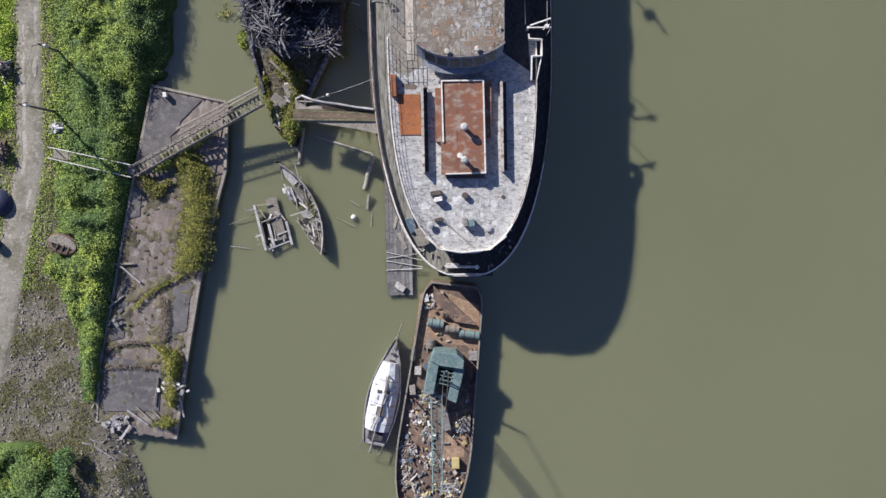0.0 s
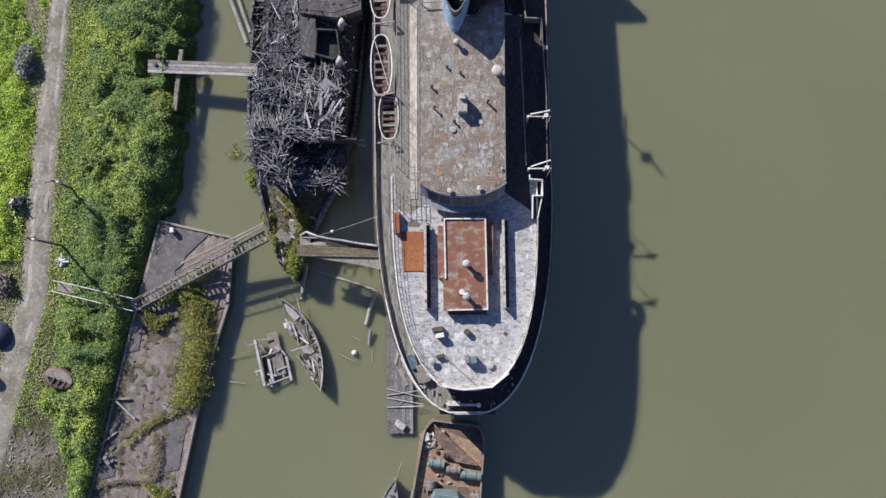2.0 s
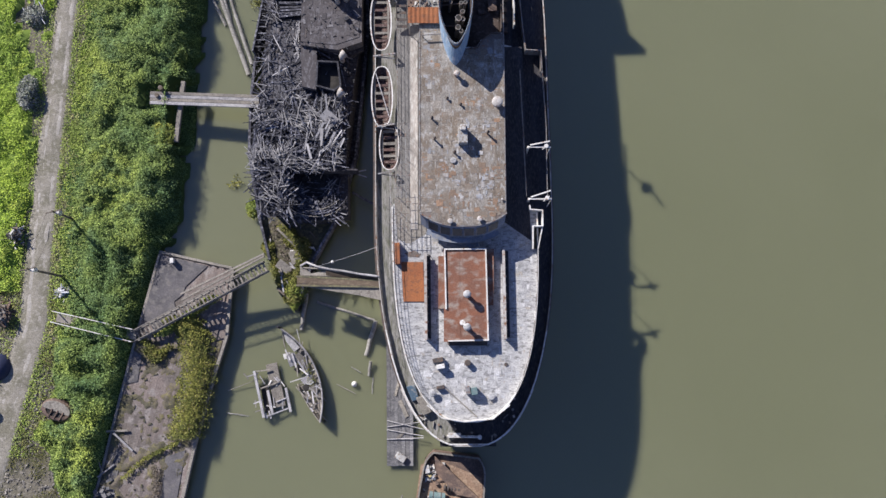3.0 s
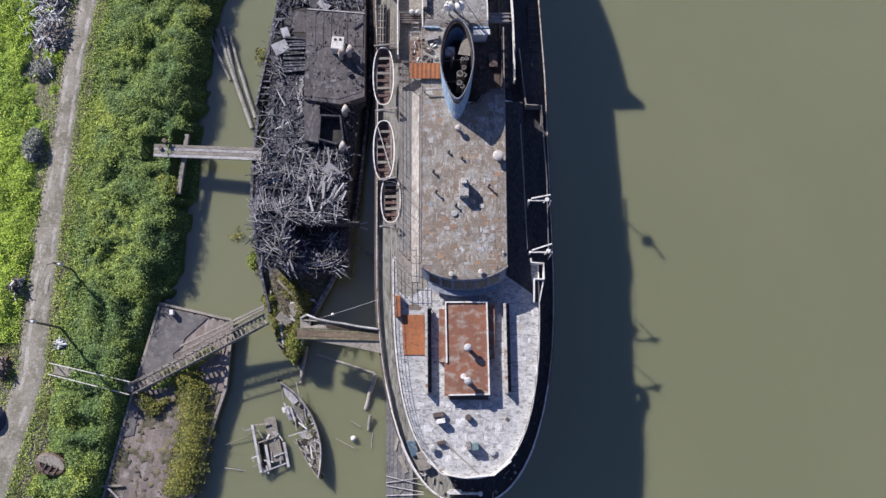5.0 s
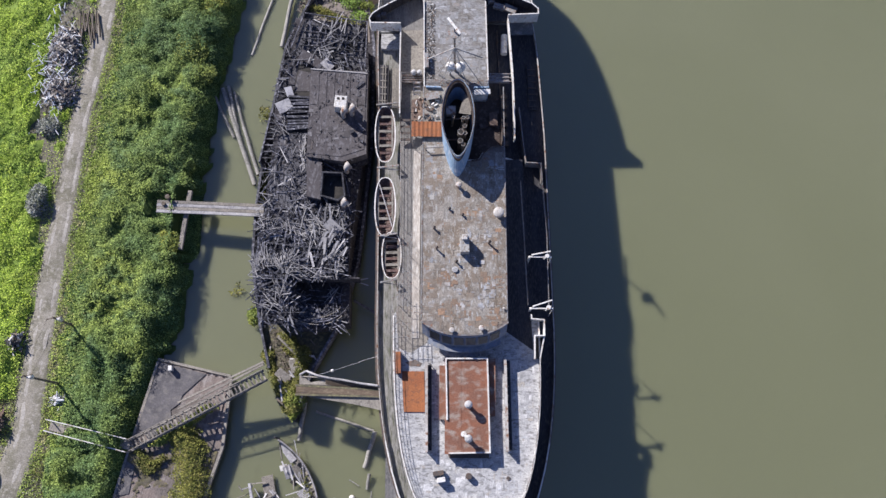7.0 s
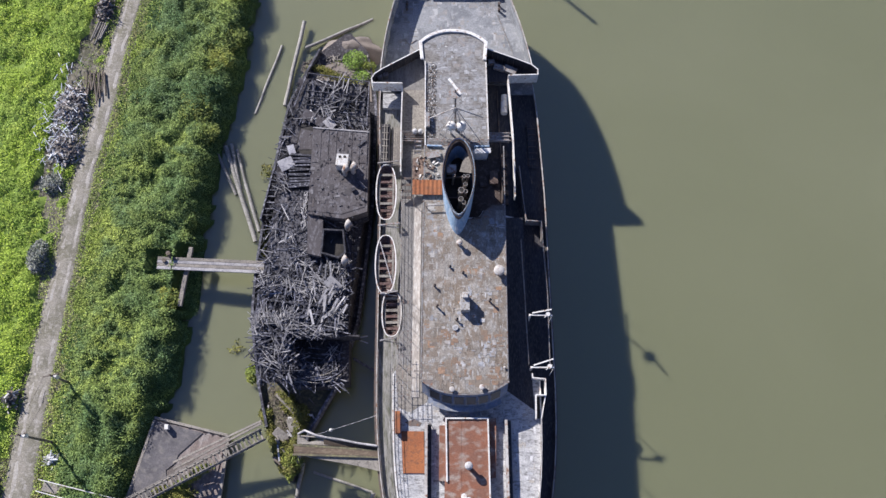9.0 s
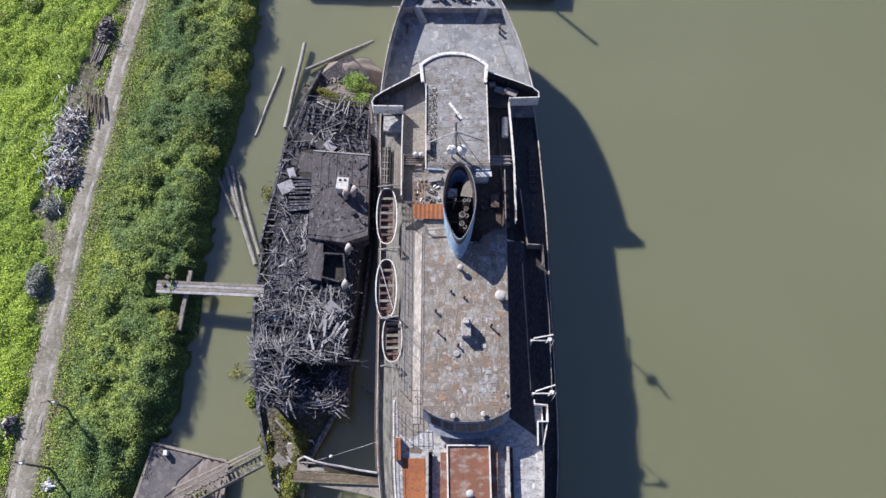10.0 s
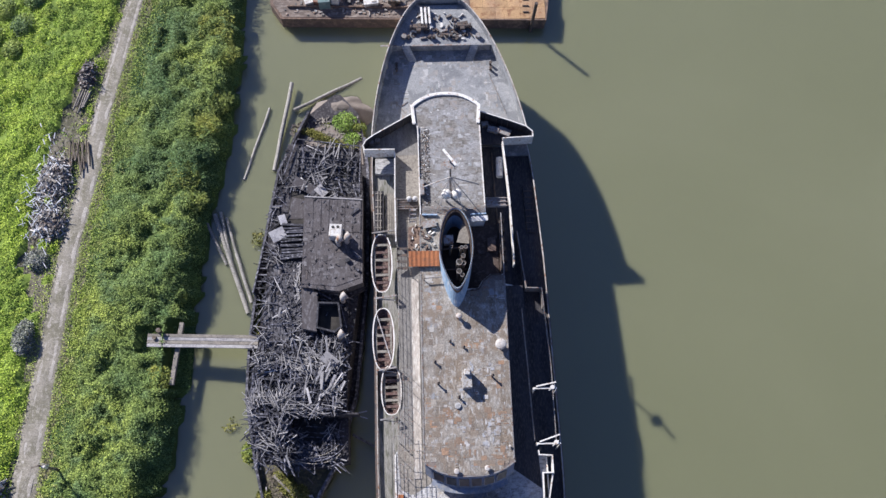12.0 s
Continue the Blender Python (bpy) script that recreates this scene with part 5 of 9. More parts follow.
part("gangplank", Geo().beam((0.8, -3.2, BOAT + 0.4), (4.6, -6.6, BOAT + 0.1), 0.12, 0.12), M_GREYWOOD, ferry)
# stern mooring deck
part("mooring_winch", Geo().box(2.2, -8.8, PROM + 0.4, 1.4, 0.5, 0.6).cyl((1.3, -8.9, PROM + 0.4), (5.2, -9.0, PROM + 0.4), 0.15, n=8).cyl((5.0, -9.0, PROM + 0.05), (5.0, -9.0, PROM + 0.9), 0.25, n=10), M_JUNKWHITE, ferry, "pale mooring winch")
part("blue_tarp", Geo().prism([(-3.3, -3.4), (-2.3, -3.2), (-1.8, -4.8), (-2.6, -5.1)], PROM, PROM + 0.35), M_JUNKBLUE, ferry, "crumpled blue tarpaulin", bevel=0.08)
part("deck_chest", Geo().prism([(-2.2, -4.6), (-1.2, -4.4), (-0.4, -6.2), (-1.3, -6.6)], PROM, PROM + 0.7), M_DECKTAN, ferry, "tan chest on the stern deck", bevel=0.05)

# forecastle gear
FC = FORE + 1.25
g = Geo().box(-1.3 + mid(73) - 1.1, 73.9, FC + 0.35, 0.25, 2.6, 0.5, 3).box(mid(73) - 1.9, 73.9, FC + 0.35, 0.25, 2.6, 0.5, 3).box(mid(73) - 1.4, 73.9, FC + 0.35, 0.25, 2.6, 0.5, 3)
part("anchor_chain_guide", g, M_WHITE, ferry, "white chain guide rails")
for sx, y in ((-1, 72.0), (1, 72.2)):
    c = mid(72) + sx * 2.9
    part("windlass", Geo().cyl((c - 0.9, y, FC + 0.5), (c + 0.9, y, FC + 0.5), 0.24, n=14).box(c + 0.3, y + 0.5, FC + 0.3, 0.9, 0.5, 0.5, 12).box(c - 0.5, y + 0.35, FC + 0.25, 0.5, 0.6, 0.4, -8).box(c, y, FC + 0.35, 0.6, 1.1, 0.7).cyl((c - 1.15, y, FC + 0.5), (c - 0.95, y, FC + 0.5), 0.42, n=14).cyl((c + 0.95, y, FC + 0.5), (c + 1.15, y, FC + 0.5), 0.42, n=14), M_DARKIRON, ferry, "dark rusty anchor windlass")
    for o in (2.0, 1.5):
        part("mooring_bitt", Geo().cyl((c - sx * o, y - 1.3, FC), (c - sx * o, y - 1.3, FC + 0.6), 0.2, n=10), M_DARKIRON, ferry)
    part("mooring_bitt", Geo().cyl((mid(71) + sx * 4.9, 70.8, FC), (mid(71) + sx * 4.9, 70.8, FC + 0.5), 0.35, n=12), M_STEEL, ferry)
    for yb in (66.5, 67.3):
        part("mooring_bitt", Geo().cyl((mid(66) + sx * 6.2, yb, FORE), (mid(66) + sx * 6.2, yb, FORE + 0.6), 0.16, n=10).cyl((mid(66) + sx * 6.2, yb, FORE + 0.6), (mid(66) + sx * 6.2, yb, FORE + 0.66), 0.21, n=10), M_DARKIRON, ferry)

r4 = random.Random(9)
for i in range(60):
    y = r4.uniform(70.4, 74.6)
    x = mid(y) + r4.uniform(-0.75, 0.75) * half(y)
    l = r4.uniform(0.2, 0.9)
    part("foredeck_gear", Geo().box(x, y, FC + 0.15, l, r4.uniform(0.1, 0.35), r4.uniform(0.15, 0.4), r4.uniform(0, 180)), r4.choice([M_DARKIRON, M_DARKIRON, M_STEEL, M_JUNKDARK, M_WHITE]), ferry, bevel=0.02)
for i in range(5):
    c = (mid(73) - 3.5 + 1.7 * i, 71.2 + 0.5 * (i % 2))
    part("rope_coil", Geo().tube([(c[0] + 0.4 * math.cos(k * 0.7) * (1 - k / 40), c[1] + 0.4 * math.sin(k * 0.7) * (1 - k / 40), FC + 0.06) for k in range(22)], 0.05, 5), M_DARKIRON, ferry)
for x0, y0, x1, y1 in ((7.6, 66.0, 9.6, 60.0), (-4.6, 61.8, -3.4, 60.2), (-3.9, 61.2, -3.1, 61.9)):
    part("loose_pipe", Geo().cyl((x0, y0, FORE + 0.06), (x1, y1, FORE + 0.06), 0.05, n=6), M_JUNKDARK, ferry)

# plating laid over the deckhouse roof
plate_mesh = Geo().box(0, 0, 0.012, 1.186, 0.9, 0.024).mesh("roof_plate")
plate_mesh.materials.append(M_ROOFPLATE)
for j in range(31):
    for i in range(8):
        x, y = -1.08 + 1.19 * i, 16.25 + 0.905 * j
        if y > 34.0 and x > 2.4 and not (y < 36.0 and x > 6.5):
            continue
        piece("roof_plate", plate_mesh, roof, pose(x, y, ROOF - 0.022 + 0.006 * rng.random(), 0, 0, rng.uniform(-0.25, 0.25)))
for i in range(8):
    x = -1.08 + 1.19 * i
    y0 = house_s(x) + 0.15 + (0.15 if i in (0, 7) else 0)
    d = 15.78 - y0
    if d > 0.3:
        part("roof_plate", Geo().box(x, (y0 + 15.78) / 2, ROOF - 0.006, 1.16, d, 0.024), M_ROOFPLATE, roof)


def patches(name, box, inside, z, count, lo, hi, mat, parent, label, seed):
    """Many thin rectangular patches of old covering, as one mesh."""
    q = random.Random(seed)
    g = Geo()
    k = 0
    while k < count:
        x, y = q.uniform(box[0], box[1]), q.uniform(box[2], box[3])
        if not inside(x, y):
            continue
        sx = lo + (hi - lo) * q.random() ** 2
        sy = lo + (hi - lo) * q.random() ** 2
        g.box(x, y, z + 0.008 * k / count, sx, sy, 0.006, q.gauss(0, 2.5))
        k += 1
    return tagged(part(name, g, mat, parent, label), kind="stuff")


patches("roof_patch", (-1.4, 7.4, 15.2, 34.8), lambda x, y: fbm(x, y, 0.3, 6) + 0.5 * fbm(x, y, 0.9, 2) > 0.0 and y > house_s(x) + 0.6, ROOF + 0.012, 760, 0.08, 0.8, M_ROOFPATCH, ferry, "worn patches of grey, white and rust paint", 301)
patches("roof_patch", (-1.4, 4.0, 33.0, 36.8), lambda x, y: x < 0.4, ROOF + 0.012, 60, 0.12, 0.8, M_ROOFPATCH, ferry, "worn patches of grey, white and rust paint", 302)
patches("rust_patch", (-1.2, 7.2, 15.0, 21.5), lambda x, y: fbm(x, y, 0.35, 9) > 0.05 and y > house_s(x) + 0.6, ROOF + 0.022, 90, 0.1, 0.8, M_RUSTPATCH, ferry, "rusted patches of roof plating", 306)
patches("pale_patch", (0.6, 6.4, 17.0, 26.5), lambda x, y: fbm(x, y, 0.45, 14) > 0.08, ROOF + 0.032, 130, 0.1, 0.7, M_PALEPATCH, ferry, "pale remains of roof paint", 307)
patches("deck_patch", (-4.0, 11.2, -6.0, 13.5), lambda x, y: abs(x - mid(y)) < half_aft(y) - 0.7 and not (-4.0 < x < 6.8 and 1.0 < y < 12.2) or (-1.0 < x < 0.2 and 1.5 < y < 11.5), BOAT + 0.005, 520, 0.1, 0.9, M_AFTPATCH, ferry, "flaking patches of deck covering", 303)
patches("bridge_patch", (-0.3, 5.5, 46.5, 59.8), lambda x, y: y < bridge_n(x) - 0.7, 13.205, 230, 0.1, 1.0, M_GREYPATCH, ferry, "flaking grey patches", 304)
patches("foredeck_patch", (-7.5, 9.5, 58.5, 69.2), lambda x, y: abs(x - mid(y)) < 0.9 * half(y) - 0.4 and fbm(x, y, 0.3, 2) > 0 and y > 61.5 - 0.35 * abs(x - 1.6), FORE + 0.005, 210, 0.15, 1.3, M_GREYPATCH, ferry, "worn pale paint blotches", 305)


# ---- lifeboats ----
def lifeboat(x, y, z, length, beam, turn, label):
    boat = thing("lifeboat", (x, y, z), label, "lifeboat", "ferry lifeboats")
    m = pose(x, y, z, 0, 0, turn)
    n, hgt = 28, 1.15

    def ring(k, zz, ends=1.0):
        return [m @ Vector((k * beam / 2 * math.copysign(abs(math.cos(a)) ** 0.75, math.cos(a)), ends * length / 2 * math.copysign(abs(math.sin(a)) ** 0.95, math.sin(a)), zz)) for a in [2 * math.pi * i / n for i in range(n)]]

    rows = [ring(0.15, 0.0, 0.6), ring(0.7, 0.25, 0.85), ring(1.0, hgt), ring(0.9, hgt, 0.97), ring(0.62, 0.34, 0.83), ring(0.1, 0.3, 0.55)]
    g = Geo()
    for r in rows:
        g.v += [tuple(p) for p in r]
    g.f = [(j * n + i, j * n + (i + 1) % n, (j + 1) * n + (i + 1) % n, (j + 1) * n + i) for j in range(5) for i in range(n)] + [tuple(range(n - 1, -1, -1)), tuple(range(5 * n, 6 * n))]
    part("boat_shell", g, M_BOATRED, boat, "oxide red planked shell", smooth=True)
    g = Geo()
    a, b = ring(1.02, hgt + 0.02), ring(0.91, hgt + 0.02, 0.972)
    for r, dz in ((a, 0.0), (a, 0.09), (b, 0.09), (b, 0.0)):
        g.v += [(p.x, p.y, p.z + dz) for p in r]
    g.f = [(j * n + i, j * n + (i + 1) % n, ((j + 1) % 4) * n + (i + 1) % n, ((j + 1) % 4) * n + i) for j in range(4) for i in range(n)]
    part("gunwale", g, M_WHITE, boat, "white gunwale")
    for k in (-1, 1):
        g = Geo()
        pts = [m @ Vector((k * beam * 0.34, length * t, hgt - 0.18)) for t in (-0.3, -0.1, 0.1, 0.3)]
        for p, q in zip(pts, pts[1:]):
            g.beam(p, q, 0.22, 0.05)
        part("side_bench", g, M_DECKTAN, boat)
    for i in range(15):
        u = -0.42 + 0.06 * i
        w = beam / 2 * 0.86 * (1 - abs(2 * u) ** 3) ** 0.5
        part("rib", Geo().tube([m @ Vector((w, length * u, hgt - 0.1)), m @ Vector((w * 0.66, length * u, 0.42)), m @ Vector((-w * 0.66, length * u, 0.42)), m @ Vector((-w, length * u, hgt - 0.1))], 0.03, 4), M_DECKTAN, boat)
    for i in range(6):
        p = m @ Vector((0, length * (-0.32 + 0.128 * i), hgt - 0.2))
        part("thwart", Geo().box(p.x, p.y, p.z, beam * (0.72 if i in (0, 5) else 0.8), 0.3, 0.06, turn), M_DECKTAN if i % 2 else M_BOATRED, boat)
    return boat


lifeboat(-6.35, 38.95, 10.25, 7.3, 2.5, 1, "red-brown planked lifeboat with white gunwale on davits")
lifeboat(-6.15, 29.8, 10.25, 7.3, 2.5, 1, "red-brown planked lifeboat with white gunwale, an oar across it")
lifeboat(-5.3, 24.0, 9.9, 5.6, 2.3, 1, "shorter rust-brown lifeboat with bare benches")
part("oar", Geo().cyl((-6.9, 32.6, 11.5), (-5.3, 27.4, 11.45), 0.05, n=6), M_SILVER, ferry)
for x, y in ((-6.6, 42.9), (-6.3, 34.8), (-6.0, 26.4), (-5.6, 20.9)):
    part("davit", Geo().beam((-4.7, y, PROM), (-4.7, y, 11.9), 0.2, 0.2).beam((-4.7, y, 11.9), (x - 0.9, y - 0.3, 11.8), 0.16, 0.16).beam((-4.7, y - 0.5, 11.6), (x - 0.9, y - 0.3, 11.8), 0.1, 0.1), M_STEEL, ferry, "grey davit arm")
for y, dy in ((17.6, 0.9), (23.6, 0.6)):
    part("davit", Geo().beam((10.6, y, PROM), (10.6, y, 12.4), 0.24, 0.24).beam((10.6, y, 12.4), (13.1, y, 12.3), 0.15, 0.15).beam((10.8, y + 0.2, 12.5), (13.0, y + dy, 12.7), 0.14, 0.14).beam((12.2, y - 0.25, 12.3), (12.9, y + 0.3, 12.4), 0.1, 0.1).cyl((12.6, y + 0.1, 12.2), (12.6, y + 0.1, 12.6), 0.25, n=8).cyl((13.1, y, 12.3), (13.1, y - 0.2, PROM), 0.06, n=6), M_WHITE, ferry, "white davit arm, its boat gone")
# ---- decayed timber barge used as a landing ----
def dock_w(y):
    return lerp(DOCK_W, y)


def dock_e(y):
    return lerp([(-31.4, -32.9), (-21.8, -31.3), (-9.8, -29.0), (-2.3, -27.1), (2.5, -25.7), (11.5, -25.2)], y)


landing = thing("timber_landing", (-35, -10, 0), "long decayed timber barge, rotten planks and weeds, aground", "barge")
edge = [(dock_w(y), y) for y in (-29.5, -21.5, -13.7, -3.9, 1.6, 12.9)] + [(-25.3, 10.9)] + [(dock_e(y), y) for y in (2.5, -2.3, -9.8, -21.8, -31.3)]
part("hull", Geo().prism(edge, -0.8, 1.12), M_DOCKWOOD, landing, "dark sodden timber hull")
part("side_timber", Geo().wall([(dock_e(y) + 0.02, y) for y in (-31.2, -21.8, -9.8, -2.3, 2.5, 10.8)], 0.9, 1.42, 0.35), M_GREYWOOD, landing, "grey side timber")
part("side_timber", Geo().wall([(dock_w(y) + 0.1, y) for y in (-29, -21.5, -13.7, -3.9, 1.6, 12.7)], 0.9, 1.36, 0.3), M_GREYWOOD, landing)
part("end_timber", Geo().wall([(-34.4, 13.0), (-25.3, 10.95)], 0.9, 1.4, 0.3), M_GREYWOOD, landing)
part("tar_felt", Geo().prism([(-36.2, 4.6), (-34.1, 12.6), (-28.3, 11.2), (-31.0, 8.6), (-31.3, 7.6), (-32.3, 6.8), (-32.0, 5.4), (-33.2, 4.2), (-34.6, 3.4)], 1.3, 1.36), M_TARPAPER, landing, "torn black tar felt covering", bevel=0.02)
part("tar_felt", Geo().prism([(-42.0, -27.5), (-41.4, -20.5), (-37.5, -21.0), (-36.5, -22.4), (-34.3, -22.2), (-34.8, -27.6)], 1.3, 1.35), M_TARPAPER, landing, "grey felt patch", bevel=0.02)

# ---- ramps and gangways ----
def truss(name, p, q, width, label, mat, rungs, side_h=1.0, planked=False):
    p, q = Vector(p), Vector(q)
    t = thing(name, (p.x, p.y, p.z), label, "gangway")
    d = (q - p).normalized()
    s = d.cross(Vector((0, 0, 1))).normalized() * width / 2
    up = Vector((0, 0, side_h))
    for k in (-1, 1):
        part("stringer", Geo().beam(p + s * k, q + s * k, 0.16, 0.28), mat, t)
        part("handrail", Geo().beam(p + s * k + up, q + s * k + up, 0.1, 0.12), mat, t)
        for i in range(rungs // 2 + 1):
            c = p.lerp(q, i / (rungs // 2)) + s * k
            part("post", Geo().beam(c, c + up, 0.08, 0.08), mat, t)
    for i in range(rungs):
        a = p.lerp(q, (i + 0.5) / rungs)
        part("tread", Geo().beam(a - s, a + s, 0.22 if not planked else (q - p).length / rungs * 0.94, 0.06), mat, t)
    return t


truss("gangway", (-36.6, 2.5, 1.9), (-20.4, 10.8, 4.2), 1.25, "grey weathered timber gangway with open treads", M_GREYWOOD, 34)
for o in (0.0, 0.75):
    single("loose_beam", Geo().beam((-31.0 - 0.2 * o, 6.85 + o, 2.6), (-20.6, 12.0 + 0.4 * o, 4.9), 0.22, 0.25), M_GREYWOOD, "long weathered beam lying beside the gangway", "beam", "loose beams")
walk_b = thing("footwalk", (-41, 3.5, 1.4), "narrow plank footwalk with pale handrails through the weeds", "walkway")
for a, b in (((-46.4, 5.5, 3.0), (-36.7, 3.3, 2.9)), ((-46.5, 4.2, 3.0), (-36.7, 1.8, 2.9))):
    part("handrail", Geo().beam(Vector(a) + Vector((0, 0, 0.3)), Vector(b) + Vector((0, 0, 0.2)), 0.1, 0.1), M_WHITE, walk_b)
    for i in range(5):
        p = Vector(a).lerp(Vector(b), i / 4)
        part("post", Geo().beam((p.x, p.y, 1.2), p, 0.1, 0.1), M_GREYWOOD, walk_b)
part("planking", Geo().prism([(-46.4, 5.3), (-36.6, 3.1), (-36.6, 2.0), (-46.5, 4.3)], 1.75, 1.85), M_GREYWOOD, walk_b)

boarding = thing("boarding_gangway", (-16.5, 9, 4), "brown timber gangway sagging from the wreck to the ferry", "gangway")
for a, b, w in (((-16.7, 9.6, 4.25), (-6.35, 8.7, 8.55), 0.2), ((-16.7, 8.5, 4.25), (-6.3, 7.95, 8.55), 0.2)):
    part("stringer", Geo().beam(a, b, w, 0.45), M_MUD, boarding)
for i in range(5):
    k = (i + 0.5) / 5
    part("plank", Geo().beam((-16.65, 9.55 - 1.0 * k, 4.42), (-6.4, 8.65 - 0.66 * k, 8.72), 0.2 - 0.012 * i, 0.07), M_RAMP, boarding, bevel=0.01)
for poly, lab in (([(-16.0, 8.4, 4.5), (-6.3, 7.9, 8.55), (-6.05, 6.4, 8.3), (-8.9, 7.1, 7.2)], "splayed tan plywood"), ([(-16.3, 10.9, 4.7), (-16.3, 9.7, 4.5), (-14.4, 9.6, 5.3)], "pale plywood corner"), ([(-15.9, 9.75, 4.7), (-12.6, 10.2, 6.0), (-11.6, 9.4, 6.4), (-14.0, 9.5, 5.4)], "broken tan plywood")):
    n = len(poly)
    part("planking", Geo().add(list(poly) + [(x, y, z - 0.08) for x, y, z in poly], [tuple(range(n)), tuple(range(2 * n - 1, n - 1, -1))] + [(i, i + n, (i + 1) % n + n, (i + 1) % n) for i in range(n)]), M_DECKTAN, boarding, lab)
part("side_sheet", Geo().add([(-13.0, 10.2, 6.3), (-6.6, 9.1, 9.0), (-6.4, 8.75, 8.6), (-13.0, 9.5, 5.8)], [(0, 1, 2, 3)]), M_RAMP, boarding, "dark brown sheet between handrail and ramp")
part("handrail", Geo().tube([(-16.2, 10.8, 5.0), (-15.4, 11.2, 5.3), (-14.0, 10.6, 6.0), (-12.5, 10.25, 6.6), (-10.8, 9.95, 7.4), (-8.8, 9.5, 8.3), (-6.6, 9.15, 9.2)], 0.13, 7), M_SILVER, boarding, "pale warped handrail pole")
part("handrail", Geo().tube([(-15.9, 10.6, 4.9), (-13.6, 10.35, 6.0), (-11.2, 9.9, 7.1)], 0.08, 6), M_GREYWOOD, boarding)

plank_b = thing("plank_bridge", (-33, 32, 2), "heavy weathered plank bridge from bank to wreck", "bridge")
for i in range(4):
    a, b = (-35.9, 33.0 - 0.42 * i, 2.75), (-21.8, 32.3 - 0.42 * i, 3.5)
    part("plank", Geo().beam(a, b, 0.39, 0.22), M_SILVER if i % 2 else M_GREYWOOD, plank_b, bevel=0.02)
part("cross_beam", Geo().beam((-31.9, 34.6, 2.4), (-32.6, 26.8, 2.2), 0.55, 0.5), M_GREYWOOD, plank_b, "thick squared supporting beam", bevel=0.05)
part("stump", Geo().cyl((-34.4, 33.4, 2.0), (-34.4, 33.4, 3.7), 0.3, n=10).cyl((-35.0, 32.6, 2.6), (-35.0, 32.6, 3.2), 0.25, n=10), M_BARK, plank_b)

# ---- the burnt wreck ----
def wreck_half(y):
    """West and east edges of the wreck's hull."""
    w = lerp([(5.6, -17.4), (7.7, -19.2), (11.8, -20.3), (17, -21.7), (25, -23.2), (32, -23.2), (41, -22.5), (48, -21.6), (55, -20.6), (60, -18.6), (64, -16.8), (67, -13.5)], y)
    e = lerp([(5.6, -17.0), (9, -16.2), (14, -14.0), (18, -11.6), (24, -10.0), (40, -8.6), (55, -8.7), (60, -9.2), (64.5, -10.2), (67, -12.6)], y)
    return w, e


wreck = thing("wreck", (-16, 35, 0), "burnt-out wooden ferry wreck, charred decks heaped with broken boards", "wreck")
ysw = [5.6, 7.7, 11.8, 17, 25, 32, 41, 48, 55, 60, 64, 67]
hull_w = [(wreck_half(y)[0], y) for y in ysw] + [(wreck_half(y)[1], y) for y in reversed(ysw)]
part("hull", Geo().prism(hull_w, -1.0, 2.3), M_CHARDARK, wreck, "blackened waterlogged hull")
part("side_timber", Geo().wall([(wreck_half(y)[0], y) for y in ysw[2:-1]], 1.5, 3.2, 0.3), M_CHAR, wreck, "charred planked bulwark")
tail_y = [5.9, 7.7, 10, 12.5, 15, 17.2]
part("tail_deck", Geo().prism([(wreck_half(y)[0] + 0.15, y) for y in tail_y] + [(wreck_half(y)[1] - 0.15, y) for y in reversed(tail_y)], 2.3, 2.42), M_MUD, wreck, "mossy rotten stern planking")
part("side_shelf", Geo().prism([(wreck_half(y)[0] + 0.2, y) for y in (24, 32, 41, 48)] + [(-20.6, 48), (-20.3, 41), (-21.2, 32), (-21.4, 24)], 2.3, 2.4), M_MUD, wreck, "mossy side shelf")
part("side_timber", Geo().wall([(wreck_half(y)[1], y) for y in ysw[1:-2]], 1.2, 2.9, 0.35), M_CHAR, wreck)
upper = [(-20.7, 16.6), (-21.6, 24), (-21.4, 29), (-20.6, 39), (-20.7, 45), (-19.6, 50.4), (-18.7, 57), (-9.3, 55.9), (-8.9, 48), (-8.7, 37), (-10.6, 36), (-10.6, 22), (-17.0, 21.9), (-17.0, 16.5)]
part("upper_deck", Geo().prism(upper, 6.6, 7.2), M_CHARDARK, wreck, "burnt upper deck")
part("cabin_side", Geo().prism([(-20.0, 17.5), (-20.8, 29), (-19.8, 45), (-18.2, 56.2), (-9.8, 55), (-9.4, 37), (-11.1, 22.2), (-17.2, 22.2), (-17.2, 17.5)], 2.3, 6.6), M_CHARDARK, wreck, "blackened cabin shell")
part("lower_deck", Geo().prism([(-17.0, 16.4), (-17.0, 21.85), (-10.6, 21.95), (-10.5, 16.8), (-14, 16.3)], 2.3, 5.3), M_CHARDARK, wreck, "collapsed burnt deck, a step lower")
nroof = part("cabin_roof", Geo().prism([(-16.1, 37.0), (-11.6, 36.4), (-8.8, 37.4), (-8.9, 48.2), (-16.1, 48.8)], 7.2, 8.85), M_CABINROOF, wreck, "dark brown tarred cabin roof, ribbed forward")
for i in range(7):
    x = -15.5 + 0.98 * i
    part("roof_panel", Geo().box(x, 46.2 + 0.08 * rng.random(), 8.87 + 0.012 * rng.random(), 0.94, 4.6, 0.06, rng.uniform(-0.5, 0.5)), M_CABINROOF, nroof)
    part("roof_rib", Geo().beam((x + 0.49, 48.3, 8.92), (x + 0.49, 43.9 - 0.4 * rng.random(), 8.92), 0.07, 0.08), M_CABINROOF, nroof)
